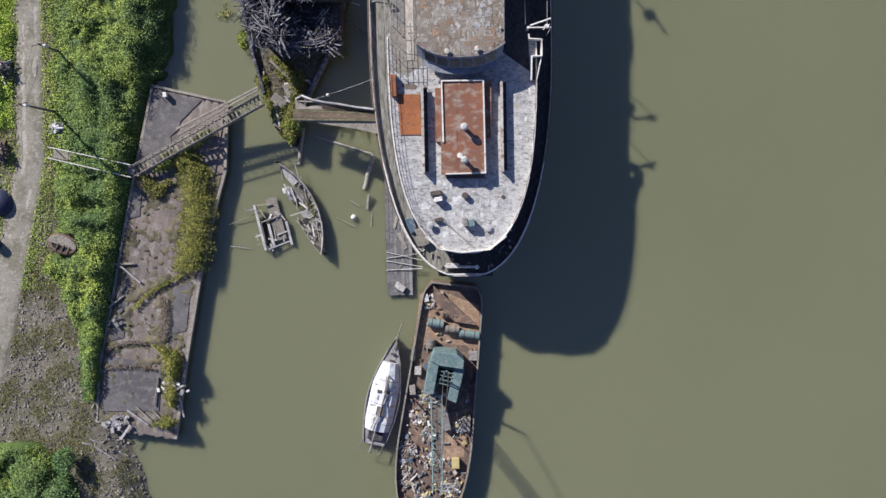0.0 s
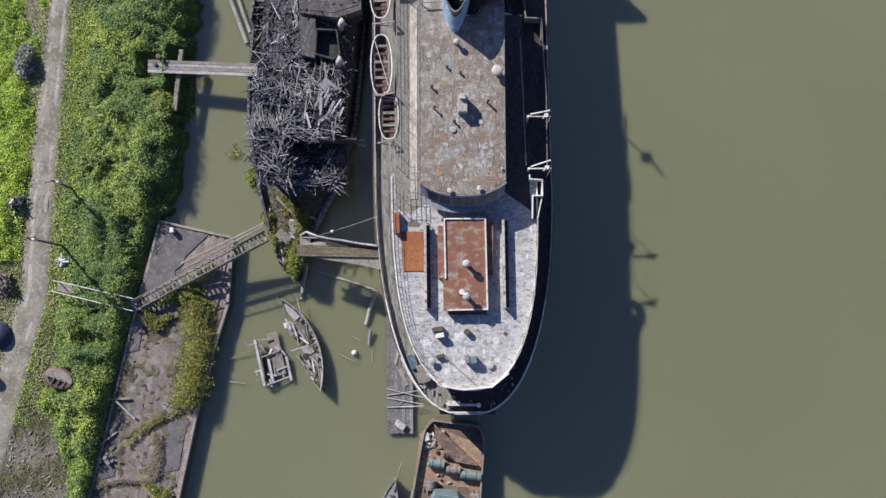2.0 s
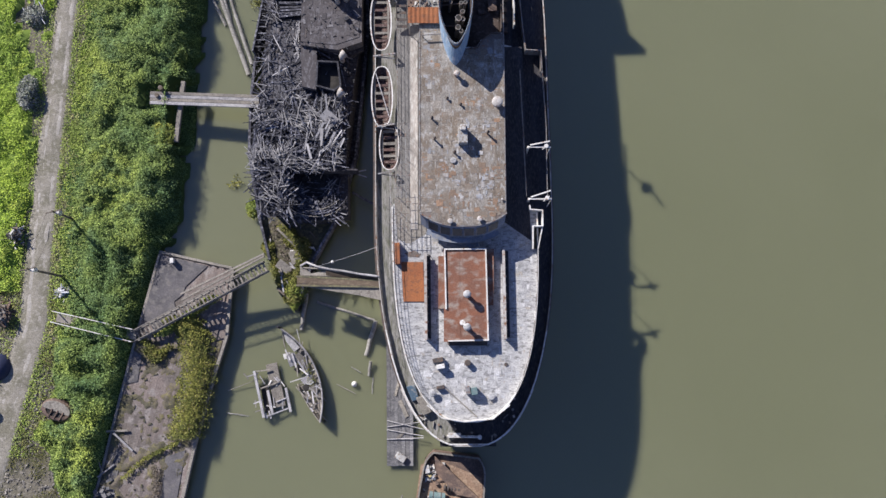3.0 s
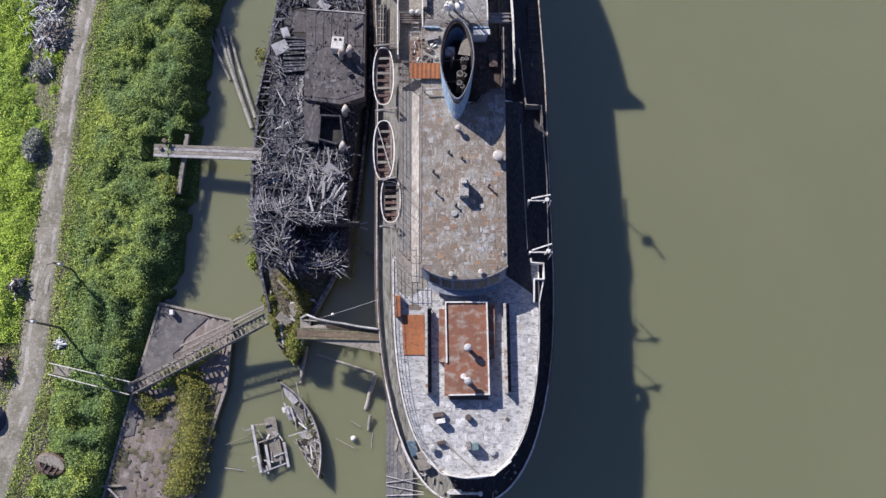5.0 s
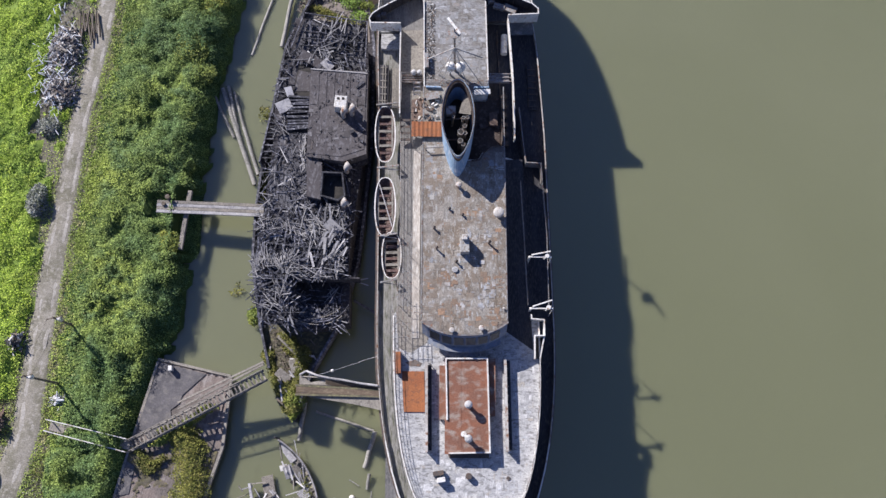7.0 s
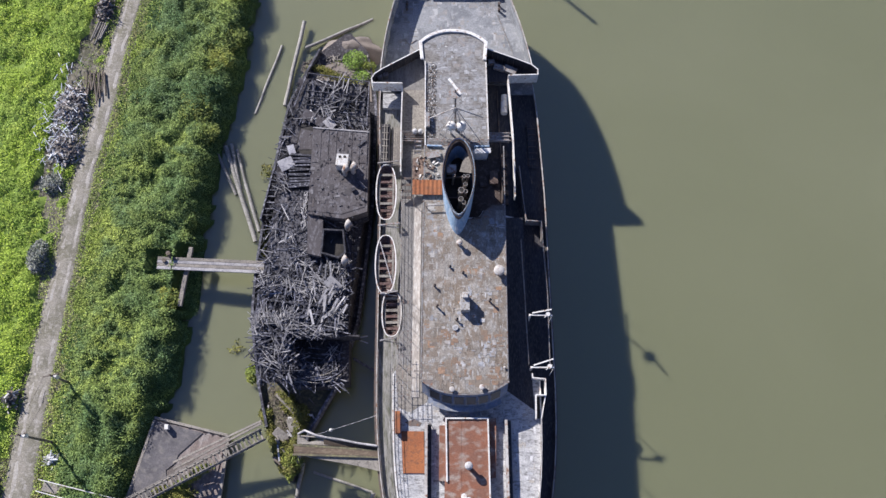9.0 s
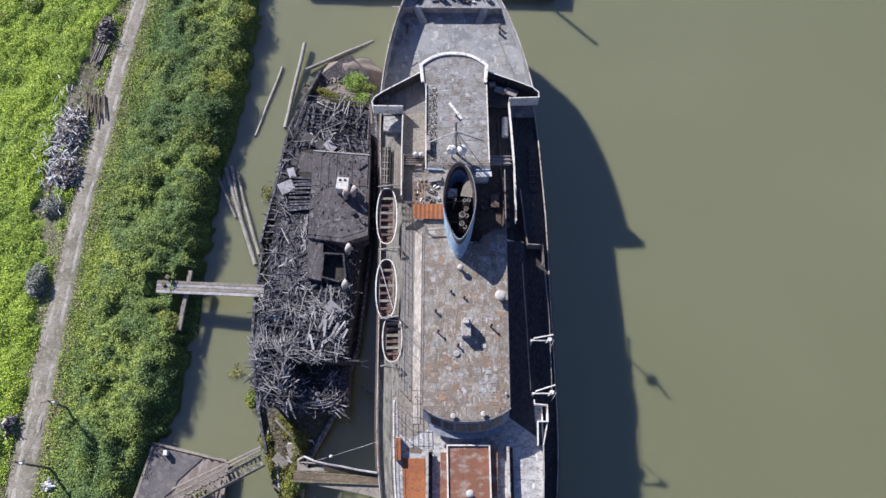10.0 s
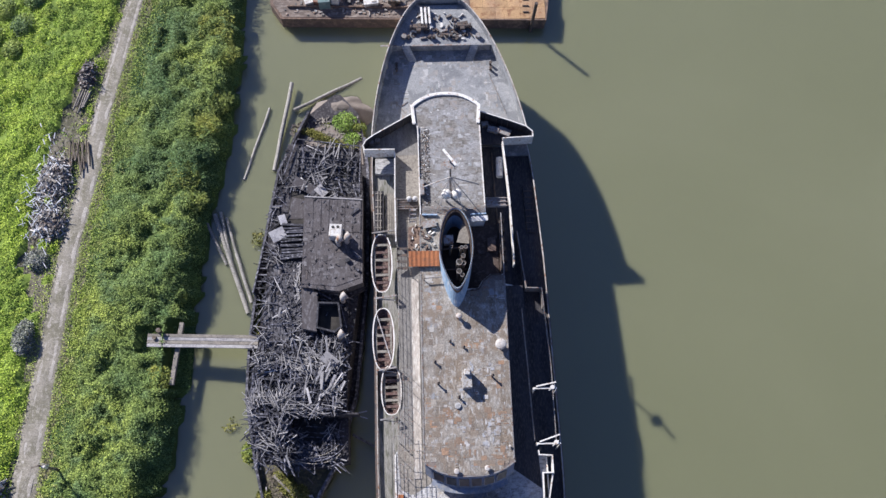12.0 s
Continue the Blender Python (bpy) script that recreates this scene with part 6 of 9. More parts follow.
part("roof_panel", Geo().prism([(-15.9, 43.6), (-9.1, 43.3), (-9.1, 38.0), (-12, 37.0), (-15.9, 37.4)], 8.86, 8.9), M_CABINROOF, nroof, "sagging felt with ash stains")
patches("felt_patch", (-15.8, -9.2, 37.8, 48.0), lambda x, y: y < 43.4 and fbm(x, y, 0.4, 5) > -0.1 or y > 43.8 and fbm(x, y, 0.4, 5) > 0.1, 8.925, 150, 0.1, 1.0, M_CHARPATCH, nroof, "ash-stained scraps of felt", 308)
patches("ash_patch", (-20.0, -16.6, 30.2, 40.2), lambda x, y: fbm(x, y, 0.5, 5) > -0.1, 7.33, 170, 0.08, 0.7, M_CHARPATCH, wreck, "ashen scraps of decking", 309)
part("roof_edge", Geo().beam((-16.1, 48.75, 8.95), (-8.9, 48.2, 8.95), 0.14, 0.12), M_SILVER, nroof)
for x, y, sx, sy, sz, tz in ((-9.8, 46.6, 1.3, 0.3, 0.12, 40), (-10.6, 40.2, 0.5, 0.4, 0.3, 20), (-9.4, 39.0, 0.5, 0.3, 0.15, -30), (-9.7, 41.0, 1.7, 0.35, 0.2, -48)):
    part("roof_scrap", Geo().box(x, y, 8.97 + sz / 2, sx, sy, sz, tz), M_CHAR, nroof)
part("roof_panel", Geo().prism([(-16.2, 37.8), (-14.2, 36.3), (-14.2, 31.6), (-15.9, 32)], 7.6, 8.5), M_CABINROOF, wreck, "dark slab of fallen roof")
# black slab: the open hatch's shade painted on top of the deck
part("skylight_pit", Geo().prism([(-14.0, 35.0), (-11.8, 34.9), (-11.4, 32.2), (-12.1, 31.7), (-14.1, 32.2)], 7.2, 7.45), M_SOOTHOLE, wreck, "hatch opening, its shade painted as a black slab")
part("hatch_coaming", Geo().wall([(-14.1, 35.1), (-11.7, 35.0), (-11.3, 32.1), (-12.1, 31.5), (-14.2, 32.1)], 7.2, 8.6, 0.2, closed=True), M_CHAR, wreck)
part("vent_box", Geo().box(-12.0, 43.6, 9.7, 1.5, 1.6, 1.6, -4), M_JUNKWHITE, wreck, "pale tan ventilator box", bevel=0.05)
# black discs paint the shade of the two vent openings
for x in (-12.3, -11.7):
    part("vent_hole", Geo().cyl((x, 44.0, 10.5), (x, 44.0, 10.53), 0.18, n=12), M_SOOTHOLE, wreck)


def cowl(x, y, z, r, turn):
    c = part("cowl_vent", Geo().cyl((x, y, z), (x, y, z + 1.1), r * 0.6, n=14), M_HULL, wreck, "white cowl ventilator")
    dx, dy = math.cos(turn), math.sin(turn)
    side = Vector((-dy, dx, 0))
    arch = [Vector((x, y, z + 0.9)), Vector((x + dx * r * 0.1, y + dy * r * 0.1, z + 1.25)), Vector((x + dx * r * 0.5, y + dy * r * 0.5, z + 1.5)), Vector((x + dx * r * 1.15, y + dy * r * 1.15, z + 1.5))]
    axis = [Vector((0, 0, 1)), Vector((dx * 0.5, dy * 0.5, 0.85)), Vector((dx, dy, 0.3)), Vector((dx, dy, 0.0))]
    g, k = Geo(), 14
    for p, d, rr in zip(arch + arch[::-1], axis + axis[::-1], (0.6, 0.72, 0.9, 1.1, 1.0, 0.8, 0.62, 0.5)):
        up = d.normalized().cross(side)
        g.v += [tuple(p + (side * math.cos(2 * math.pi * i / k) + up * math.sin(2 * math.pi * i / k)) * r * rr) for i in range(k)]
    g.f = [(j * k + i, j * k + (i + 1) % k, (j + 1) * k + (i + 1) % k, (j + 1) * k + i) for j in range(7) for i in range(k)] + [tuple(range(7 * k, 8 * k))]
    part("cowl", g, M_HULL, c, smooth=True)


for x, y, z in ((-11.7, 42.3, 8.9), (-10.7, 42.6, 8.9), (-11.2, 35.5, 7.6), (-11.4, 30.9, 7.6)):
    cowl(x, y, z, 0.5, 0.7)
# broken boards in heaps
def board_mesh(l, w, h, mat):
    me = Geo().box(0, 0, 0, l, w, h).mesh("board")
    me.materials.append(mat)
    return me


boards = [board_mesh(l, w, h, mt) for l, w, h, mt in ((2.8, 0.11, 0.07, M_CHAR), (3.8, 0.13, 0.08, M_CHAR), (1.7, 0.17, 0.05, M_CHAR), (2.4, 0.1, 0.06, M_SILVER), (1.3, 0.22, 0.05, M_ASHSILVER), (3.2, 0.09, 0.09, M_CHAR))]


def heap_z(x, y):
    z = 7.3 + 0.5 * max(0, fbm(x, y, 0.35, 2))
    if x > -17 and y < 21.8:
        return z - 1.9
    if 17 < y < 29:
        z += 0.5 * max(0, 1 - abs(y - 23) / 6)
    return z


def drift(x, y, r, spread=26):
    """The way boards lie about a place, with some strays."""
    if r.random() < 0.33:
        return r.uniform(0, 180)
    return 95 + 190 * noise.noise((x * 0.22, y * 0.22, 3.0)) + r.gauss(0, spread)


def in_heap(x, y):
    if 36.4 < y < 48.5 and x > -16.3:
        return False
    if -14.3 < x < -11.2 and 31.4 < y < 35.2:
        return False
    if -19.0 < x < -16.0 and 38.2 < y < 50.2:
        return False
    if y > 50.5 and abs(x + 13.4 - 0.35 * (y - 53)) > 2.4 and fbm(x, y, 0.6, 8) < 0.3:
        return False
    if 29.5 < y < 38.2 and x < -16.2 and fbm(x, y, 0.5, 3) < -0.12:
        return False
    if -15.9 < x < -13.2 and 18.4 < y < 21.8 or -17 < x and 20.6 < y < 21.9:
        return False
    w = lerp([(16.6, -20.9), (24, -21.8), (39, -20.9), (45, -20.9), (57, -18.9)], y)
    e = lerp([(16.6, -11.6), (28, -11.3), (32, -10.7), (36, -10.6), (36.5, -8.8), (57, -9.2)], y)
    return w < x < e


count = 0
while count < 290:
    x, y = rng.uniform(-22, -8.5), rng.uniform(16.6, 57) if rng.random() < 0.45 else rng.uniform(16.4, 32)
    if not in_heap(x, y):
        continue
    turn = drift(x, y, rng)
    piece("board", boards[rng.choices(range(6), (5, 4, 4, 1.6, 1.1, 3.5))[0]], wreck, pose(x, y, heap_z(x, y) + rng.uniform(0, 0.55), rng.uniform(-15, 15), rng.uniform(-16, 16), turn))
    count += 1
g = Geo()
count = 0
while count < 1500:
    x, y = rng.uniform(-22, -8.5), rng.uniform(16.4, 57)
    if not in_heap(x, y) or (y > 30 and rng.random() < 0.75):
        continue
    l = rng.choice((rng.uniform(0.2, 0.8), rng.uniform(0.6, 1.8), rng.uniform(1.6, 3.4)))
    g.box(x, y, heap_z(x, y) + rng.uniform(-0.1, 0.35), l, rng.uniform(0.04, 0.1), rng.uniform(0.03, 0.07), drift(x, y, rng, 34), rng.uniform(-20, 20), rng.uniform(-18, 18))
    count += 1
tagged(part("debris", g, M_CHAR, wreck, "charred splintered boards"), kind="stuff")
g = Geo()
count = 0
while count < 420:
    x, y = rng.uniform(-22, -8.5), rng.uniform(16.4, 57) if rng.random() < 0.35 else rng.gauss(24.5, 3.5)
    if not in_heap(x, y) or y < 16.4 or fbm(x, y, 0.4, 11) < 0.05:
        continue
    g.box(x, y, heap_z(x, y) + rng.uniform(0.3, 0.75), rng.uniform(0.4, 2.6), rng.uniform(0.03, 0.09), 0.04, drift(x, y, rng, 26), rng.uniform(-12, 12), rng.uniform(-14, 14))
    count += 1
fine = Geo()
for i in range(2600):
    y = rng.uniform(16.6, 57)
    x = rng.uniform(wreck_half(y)[0] + 1.2, wreck_half(y)[1] - 0.6)
    if 36.4 < y < 48.8 and x > -16.2:
        if rng.random() < 0.86:
            continue
        z = 8.94
    elif x > -17 and y < 21.8:
        z = 5.4
    elif -19.0 < x < -16.0 and 45.4 < y < 50.2 or -14.3 < x < -11.2 and 31.4 < y < 35.2:
        continue
    else:
        z = 7.36
    fine.box(x, y, z, rng.uniform(0.1, 0.55), rng.uniform(0.04, 0.16), rng.uniform(0.03, 0.1), rng.uniform(0, 180), rng.uniform(-18, 18), rng.uniform(-18, 18))
tagged(part("ash_litter", fine, M_CHAR, wreck, "charred chips and flakes"), kind="stuff")
tagged(part("lath_litter", g, M_SILVER, wreck, "silvery split laths"), kind="stuff")
part("collapsed_panel", Geo().box(-12.6, 28.2, 8.2, 2.0, 1.3, 0.06, -40, 8, 10), M_SILVER, wreck, "buckled pale metal sheet")
part("collapsed_panel", Geo().box(-15.2, 17.5, 5.8, 2.6, 1.6, 0.08, 14, 6, -10), M_CHAR, wreck)
for x, y, sx, sy, tz, rx, ry, mt in ((-19.4, 44.2, 1.9, 1.5, 30, 10, 8, M_SILVER), (-18.9, 46.2, 0.9, 1.2, 20, 12, 5, M_SILVER), (-14.2, 50.0, 1.5, 1.1, -45, 8, 12, M_SILVER), (-16.7, 51.4, 0.6, 0.9, 40, 5, 5, M_JUNKWHITE), (-16.2, 50.9, 0.5, 0.7, 35, -5, 8, M_JUNKWHITE), (-16.1, 50.6, 3.6, 1.3, -28, 4, 5, M_CABINROOF), (-14.7, 50.4, 0.4, 2.4, -40, 6, 0, M_ASHDECK)):
    part("collapsed_panel", Geo().box(x, y, 7.75, sx, sy, 0.06, tz, rx, ry), mt, wreck, "buckled metal sheet")
# hold's shade painted black, a fallen dark panel, then charred baulks lying athwart
part("deck_hole", Geo().prism([(-18.7, 45.4), (-16.0, 45.6), (-16.1, 50.0), (-17.9, 50.2)], 7.2, 7.26), M_SOOTHOLE, wreck, "open hold, its shade painted as a black patch")
part("fallen_panel", Geo().add([(-18.4, 46.4, 7.3), (-16.3, 46.5, 7.3), (-16.3, 49.0, 7.34), (-17.9, 49.4, 7.34)], [(0, 1, 2, 3)]).add([(-18.4, 46.4, 7.27), (-16.3, 46.5, 7.27), (-16.3, 49.0, 7.27), (-17.9, 49.4, 7.27)], [(3, 2, 1, 0)]), M_CABINROOF, wreck)
for i in range(13):
    y = 41.2 + 0.36 * i
    part("deck_beam", Geo().beam((-19.1 + 0.2 * rng.random(), y + rng.uniform(-0.15, 0.15), 7.35 + 0.25 * rng.random()), (-16.2, y + rng.uniform(-0.2, 0.2), 7.45 + 0.25 * rng.random()), rng.uniform(0.14, 0.26), 0.22), M_CHAR, wreck)
# black patch paints the shade between the baulks
part("deck_hole", Geo().prism([(-19.2, 41.0), (-16.2, 41.0), (-16.2, 45.3), (-19.0, 45.2)], 7.2, 7.25), M_SOOTHOLE, wreck)
# flat ashen decks
part("ash_deck", Geo().prism([(-20.5, 29.8), (-20.0, 40.6), (-16.3, 40.8), (-16.3, 32.0), (-17.5, 29.6)], 7.2, 7.3), M_ASHDECK, wreck, "ash grey burnt deck")
part("ash_deck", Geo().prism([(-18.8, 51.2), (-17.6, 56.4), (-9.6, 55.5), (-9.4, 49.9), (-13, 50.4), (-16, 51.8)], 7.2, 7.27), M_ASHDECK, wreck, "ash grey burnt deck")
# hole in the deck drawn as a black patch of painted shade
part("deck_hole", Geo().prism([(-12.4, 52.0), (-11.0, 52.0), (-11.2, 54.0), (-12.2, 53.8)], 7.27, 7.3), M_SOOTHOLE, wreck)
part("deck_rail", Geo().beam((-17.5, 57.4, 7.7), (-9.3, 56.2, 7.7), 0.1, 0.14).beam((-10.9, 52.0, 7.7), (-10.7, 56.2, 7.7), 0.1, 0.14).beam((-9.4, 49.7, 7.7), (-9.3, 56.2, 7.7), 0.12, 0.16).beam((-17.6, 57.3, 7.6), (-19.0, 52.4, 7.6), 0.12, 0.16), M_CHAR, wreck)
for p, q2 in (((-15.2, 52.3), (-12.3, 53.6)), ((-12.6, 56.6), (-12.8, 54.8)), ((-12.0, 56.4), (-12.2, 54.3)), ((-11.3, 53.3), (-9.7, 55.1)), ((-13.0, 52.0), (-12.2, 53.5)), ((-15.4, 54.6), (-14.6, 56.6)), ((-14.0, 53.4), (-13.8, 56.2)), ((-15.6, 52.0), (-13.2, 52.3)), ((-16.5, 40.0), (-16.9, 37.2)), ((-16.9, 39.2), (-16.6, 35.8)), ((-17.1, 38.0), (-16.7, 36.6)), ((-17.6, 31.0), (-15.4, 30.6)), ((-16.8, 25.0), (-16.3, 29.4)), ((-14.6, 24.0), (-13.6, 28.0)), ((-19.5, 22.6), (-15.0, 24.0)), ((-13.2, 24.6), (-11.2, 22.8))):
    part("pale_beam", Geo().beam((p[0], p[1], 7.75), (q2[0], q2[1], 7.95), 0.1, 0.1), M_ASHSILVER, wreck)
for i in range(70):
    x, y = rng.gauss(-16.75, 0.25), rng.uniform(35.6, 40.4)
    part("splinter", Geo().box(x, y, 7.4, rng.uniform(0.2, 0.7), 0.08, 0.06, rng.uniform(40, 130), rng.uniform(-15, 15)), M_SILVER if i % 2 else M_CHAR, wreck)
# broken deck's shaded gap painted as a flat black patch
part("deck_hole", Geo().prism([(-15.9, 18.4), (-13.4, 18.4), (-13.3, 21.7), (-16.4, 21.7)], 5.3, 5.34), M_SOOTHOLE, wreck)
for i in range(20):
    x, y = rng.gauss(-12.9, 0.9), rng.gauss(25.9, 1.7)
    part("split_board", Geo().box(x, y, 8.25 + 0.3 * rng.random(), rng.uniform(0.8, 2.2), rng.uniform(0.1, 0.3), 0.05, rng.gauss(60, 35), rng.uniform(-12, 12), rng.uniform(-12, 12)), M_SILVER if i % 3 == 0 else M_ASHSILVER, wreck)
for i in range(5):
    part("floor_joist", Geo().beam((-15.9 + 0.1 * i, 18.6 + 0.6 * i, 5.45), (-13.3, 18.5 + 0.6 * i + rng.uniform(-0.3, 0.3), 5.4), 0.09, 0.12), M_CHAR, wreck)
part("cross_bulkhead", Geo().beam((-17.0, 22.0, 6.7), (-9.2, 22.0, 6.7), 0.2, 2.2), M_CHARDARK, wreck)
part("ladder_rack", Geo().wall([(-22.4, 37.2), (-21.3, 44.0)], 2.6, 6.4, 0.2), M_CHAR, wreck)
for i in range(6):
    part("outrigger", Geo().beam((-22.3 + 0.12 * i, 37.8 + 0.85 * i, 6.2), (-20.5 + 0.1 * i, 37.7 + 0.85 * i, 6.4), 0.14, 0.14), M_CHAR, wreck)
for i in range(12):
    x = -20.6 + 0.42 * i
    part("deck_strip", Geo().box(x + 0.02 * i, 33.2 + rng.uniform(-0.4, 0.4), 7.33 + 0.02 * rng.random(), 0.38, 6.8 + rng.uniform(-1.8, 0.6), 0.05, rng.uniform(-3, 1)), M_ASHDECK, wreck)
# charred joists left standing over the forward deck
for i in range(9):
    x = -17.8 + 0.98 * i
    part("deck_joist", Geo().beam((x, 51.4 + rng.uniform(-0.4, 0.8), 7.5), (x + 0.35 + rng.uniform(-0.3, 0.3), 56.3 - 0.12 * i, 7.6), 0.1, 0.16), M_CHAR, wreck)
for i in range(5):
    part("deck_joist", Geo().beam((-18.2 + 0.2 * i, 51.8 + i, 7.68), (-9.6, 51.0 + i + rng.uniform(-0.4, 0.4), 7.7), 0.09, 0.12), M_CHAR, wreck)
# bent rods and fallen frames at the burnt after end
for i in range(7):
    r0 = 2.3 + 0.28 * i
    a0, a1 = rng.uniform(3.4, 4.0), rng.uniform(5.2, 6.0)
    pts = [(-14.4 + 1.12 * r0 * math.cos(a0 + (a1 - a0) * k / 9), 20.6 + r0 * math.sin(a0 + (a1 - a0) * k / 9), 5.75 + 0.06 * i + 0.25 * math.sin(k * 0.7 + i)) for k in range(10)]
    part("bent_rod", Geo().tube([p for p in pts if p[1] > 16.3] or pts[:4], rng.uniform(0.035, 0.06), 5), M_GREYWOOD if i % 3 == 0 else M_CHAR, wreck)
for p, q2 in (((-17.5, 16.9), (-18.1, 20.3)), ((-17.5, 16.9), (-14.0, 17.4)), ((-13.9, 22.4), (-13.4, 25.6)), ((-11.9, 22.2), (-11.7, 24.6)), ((-15.6, 22.6), (-15.2, 26.4)), ((-18.5, 24.4), (-18.2, 27.6)), ((-20.4, 26.2), (-13.2, 25.4)), ((-20.9, 20.8), (-16.4, 22.8))):
    part("fallen_frame", Geo().beam((p[0], p[1], 8.05 if p[1] > 18 else 6.6), (q2[0], q2[1], 8.2 if q2[1] > 18 else 6.3), 0.17, 0.14), M_SILVER if p[1] > 22 and p[1] < 23 else M_CHAR, wreck)
for i in range(9):
    x = -19.2 + 0.95 * i
    part("hanging_lath", Geo().beam((x, 16.9 + rng.uniform(-0.2, 0.3), 7.3 if x < -17 else 5.5), (x + rng.uniform(-1.2, 1.6), 15.6 + rng.uniform(-0.5, 0.5), 6.2 + rng.uniform(-0.6, 0.4)), 0.08, 0.06), M_CHAR, wreck)
part("pallet", Geo().box(-9.6, 22.6, 4.0, 2.2, 0.12, 0.08, 12).box(-9.3, 22.2, 4.02, 1.8, 0.1, 0.08, -18), M_SILVER, wreck, "pale broken slats")
part("fallen_spar", Geo().beam((-10.3, 20.2, 3.2), (-6.9, 18.4, 2.4), 0.3, 0.25), M_ASHDECK, wreck, "grey spar fallen beside the wreck")
# silted north end and overgrown tail
g = Geo()
ns, nr = 36, 9
for j in range(nr + 1):
    for i in range(ns):
        a = 2 * math.pi * i / ns
        d = j / nr
        k = 1 + 0.22 * fbm(math.cos(a), math.sin(a), 1.3, 4)
        x, y = -12.9 + 4.6 * k * d * math.cos(a), 65.2 + 3.1 * k * d * math.sin(a)
        g.v.append((x, y, -0.3 + 2.9 * (1 - d ** 1.7) + 0.25 * fbm(x, y, 0.7, 3)))
g.f = [(j * ns + i, (j + 1) * ns + i, (j + 1) * ns + (i + 1) % ns, j * ns + (i + 1) % ns) for j in range(nr) for i in range(ns)]
single("silt_bank", g, M_SAND, "low mound of grey-brown silt at the wreck's bow", "silt", kind="structure", smooth=True)

part("tan_sheet", Geo().prism([(-18.0, 12.7), (-16.85, 13.0), (-16.3, 11.6), (-17.5, 11.1)], 3.1, 3.18), M_DECKTAN, wreck, "tan plywood sheet", bevel=0.02)
part("tan_sheet", Geo().box(-18.6, 10.9, 2.9, 1.8, 1.1, 0.08, -38, 4, 6), M_GREYWOOD, wreck, "grey broken hatch board", bevel=0.02)
part("tan_sheet", Geo().prism([(-19.6, 15.6), (-18.9, 16.2), (-16.3, 13.6), (-16.9, 13.0)], 2.9, 3.0), M_GREYWOOD, wreck, "grey mossy plank walk", bevel=0.02)
rt = random.Random(88)
for i in range(26):
    y = rt.uniform(7.5, 15.5)
    w, e = wreck_half(y)
    x = rt.uniform(w + 0.3, e - 0.4)
    part("tail_board", Geo().box(x, y, 2.5 + 0.5 * rt.random(), rt.uniform(0.6, 2.6), rt.uniform(0.1, 0.28), 0.08, rt.gauss(-50, 30), rt.uniform(-10, 10), rt.uniform(-10, 10)), rt.choice([M_GREYWOOD, M_MUD, M_BARK, M_SILVER]), wreck)
part("fallen_spar", Geo().beam((-14.9, 16.0, 1.6), (-15.3, 9.4, 2.2), 0.28, 0.28), M_CHAR, wreck, "charred spar leading down to the gangway")

# ---- logs and piles afloat ----
def log(a, b, r, label, r2=None):
    g = Geo()
    a, b = Vector(a), Vector(b)
    k = 5
    for i in range(k):
        p, q = a.lerp(b, i / k), a.lerp(b, (i + 1) / k)
        ra, rb = r + ((r2 or r) - r) * i / k, r + ((r2 or r) - r) * (i + 1) / k
        j = Vector((0.04 * math.sin(i * 1.7), 0.04 * math.cos(i * 2.3), 0))
        g.cyl(p + (j if i else Vector()), q + (Vector((0.04 * math.sin(i * 1.7 + 1.7), 0.04 * math.cos(i * 2.3 + 2.3), 0)) if i < k - 1 else Vector()), ra, rb, n=10)
    return single("log", g, M_LOG, label, "log", "drifting logs", smooth=False)


log((-22.8, 66.3, 0.15), (-25.8, 55.3, 0.0), 0.2, "pale slender log afloat")
log((-19.7, 69.9, 0.9), (-21.7, 56.5, 0.3), 0.3, "squared grey timber leaning on the wreck")
log((-19.3, 65.7, 0.6), (-9.9, 71.1, -0.1), 0.24, "weathered log half afloat by the silt")
for a, b, r in (((-31.2, 50.5, 0.4), (-27.4, 43.0, 0.1), 0.2), ((-29.4, 50.1, 0.3), (-24.2, 36.3, 0.1), 0.3), ((-28.6, 50.4, 0.4), (-26.6, 42.6, 0.1), 0.22), ((-26.2, 44.5, 0.2), (-23.8, 37.7, 0.2), 0.24), ((-27.8, 49.6, 0.3), (-24.9, 40.6, 0.1), 0.2)):
    log(a, b, r, "grey boom log moored along the bank")
log((-16.1, 7.8, 0.6), (-16.7, 3.3, 0.1), 0.26, "pale pile stub leaning by the wreck's tail")
log((-7.4, 4.4, 0.5), (-8.6, 0.1, 0.1), 0.27, "grey pile lying in the water beside the ferry")
log((-14.8, 6.8, 0.0), (-7.6, 4.5, 0.05), 0.16, "thin sunken pole just awash")

# ---- raft of planks at the stern ----
raft = thing("raft", (-4.3, -4, 0), "grey planked float moored under the ferry's quarter", "raft")
for i in range(7):
    part("plank", Geo().box(-5.85 + 0.47 * i + 0.1, -5.3 + 0.1 * rng.random(), 0.45, 0.44, 16.0, 0.12, 0.5 + rng.uniform(-0.3, 0.3)), M_ASHSILVER, raft, bevel=0.01)
part("float_body", Geo().box(-4.35, -5.3, 0.15, 3.0, 15.6, 0.5, 0.5), M_CHARDARK, raft)
for i in range(4):
    part("cross_pole", Geo().cyl((-5.9, -7.6 - 0.8 * i + rng.uniform(-0.4, 0.4), 0.6), (-1.4, -8.0 - 0.5 * i + rng.uniform(-0.9, 0.9), 0.8), 0.05, n=6), M_SILVER, raft)
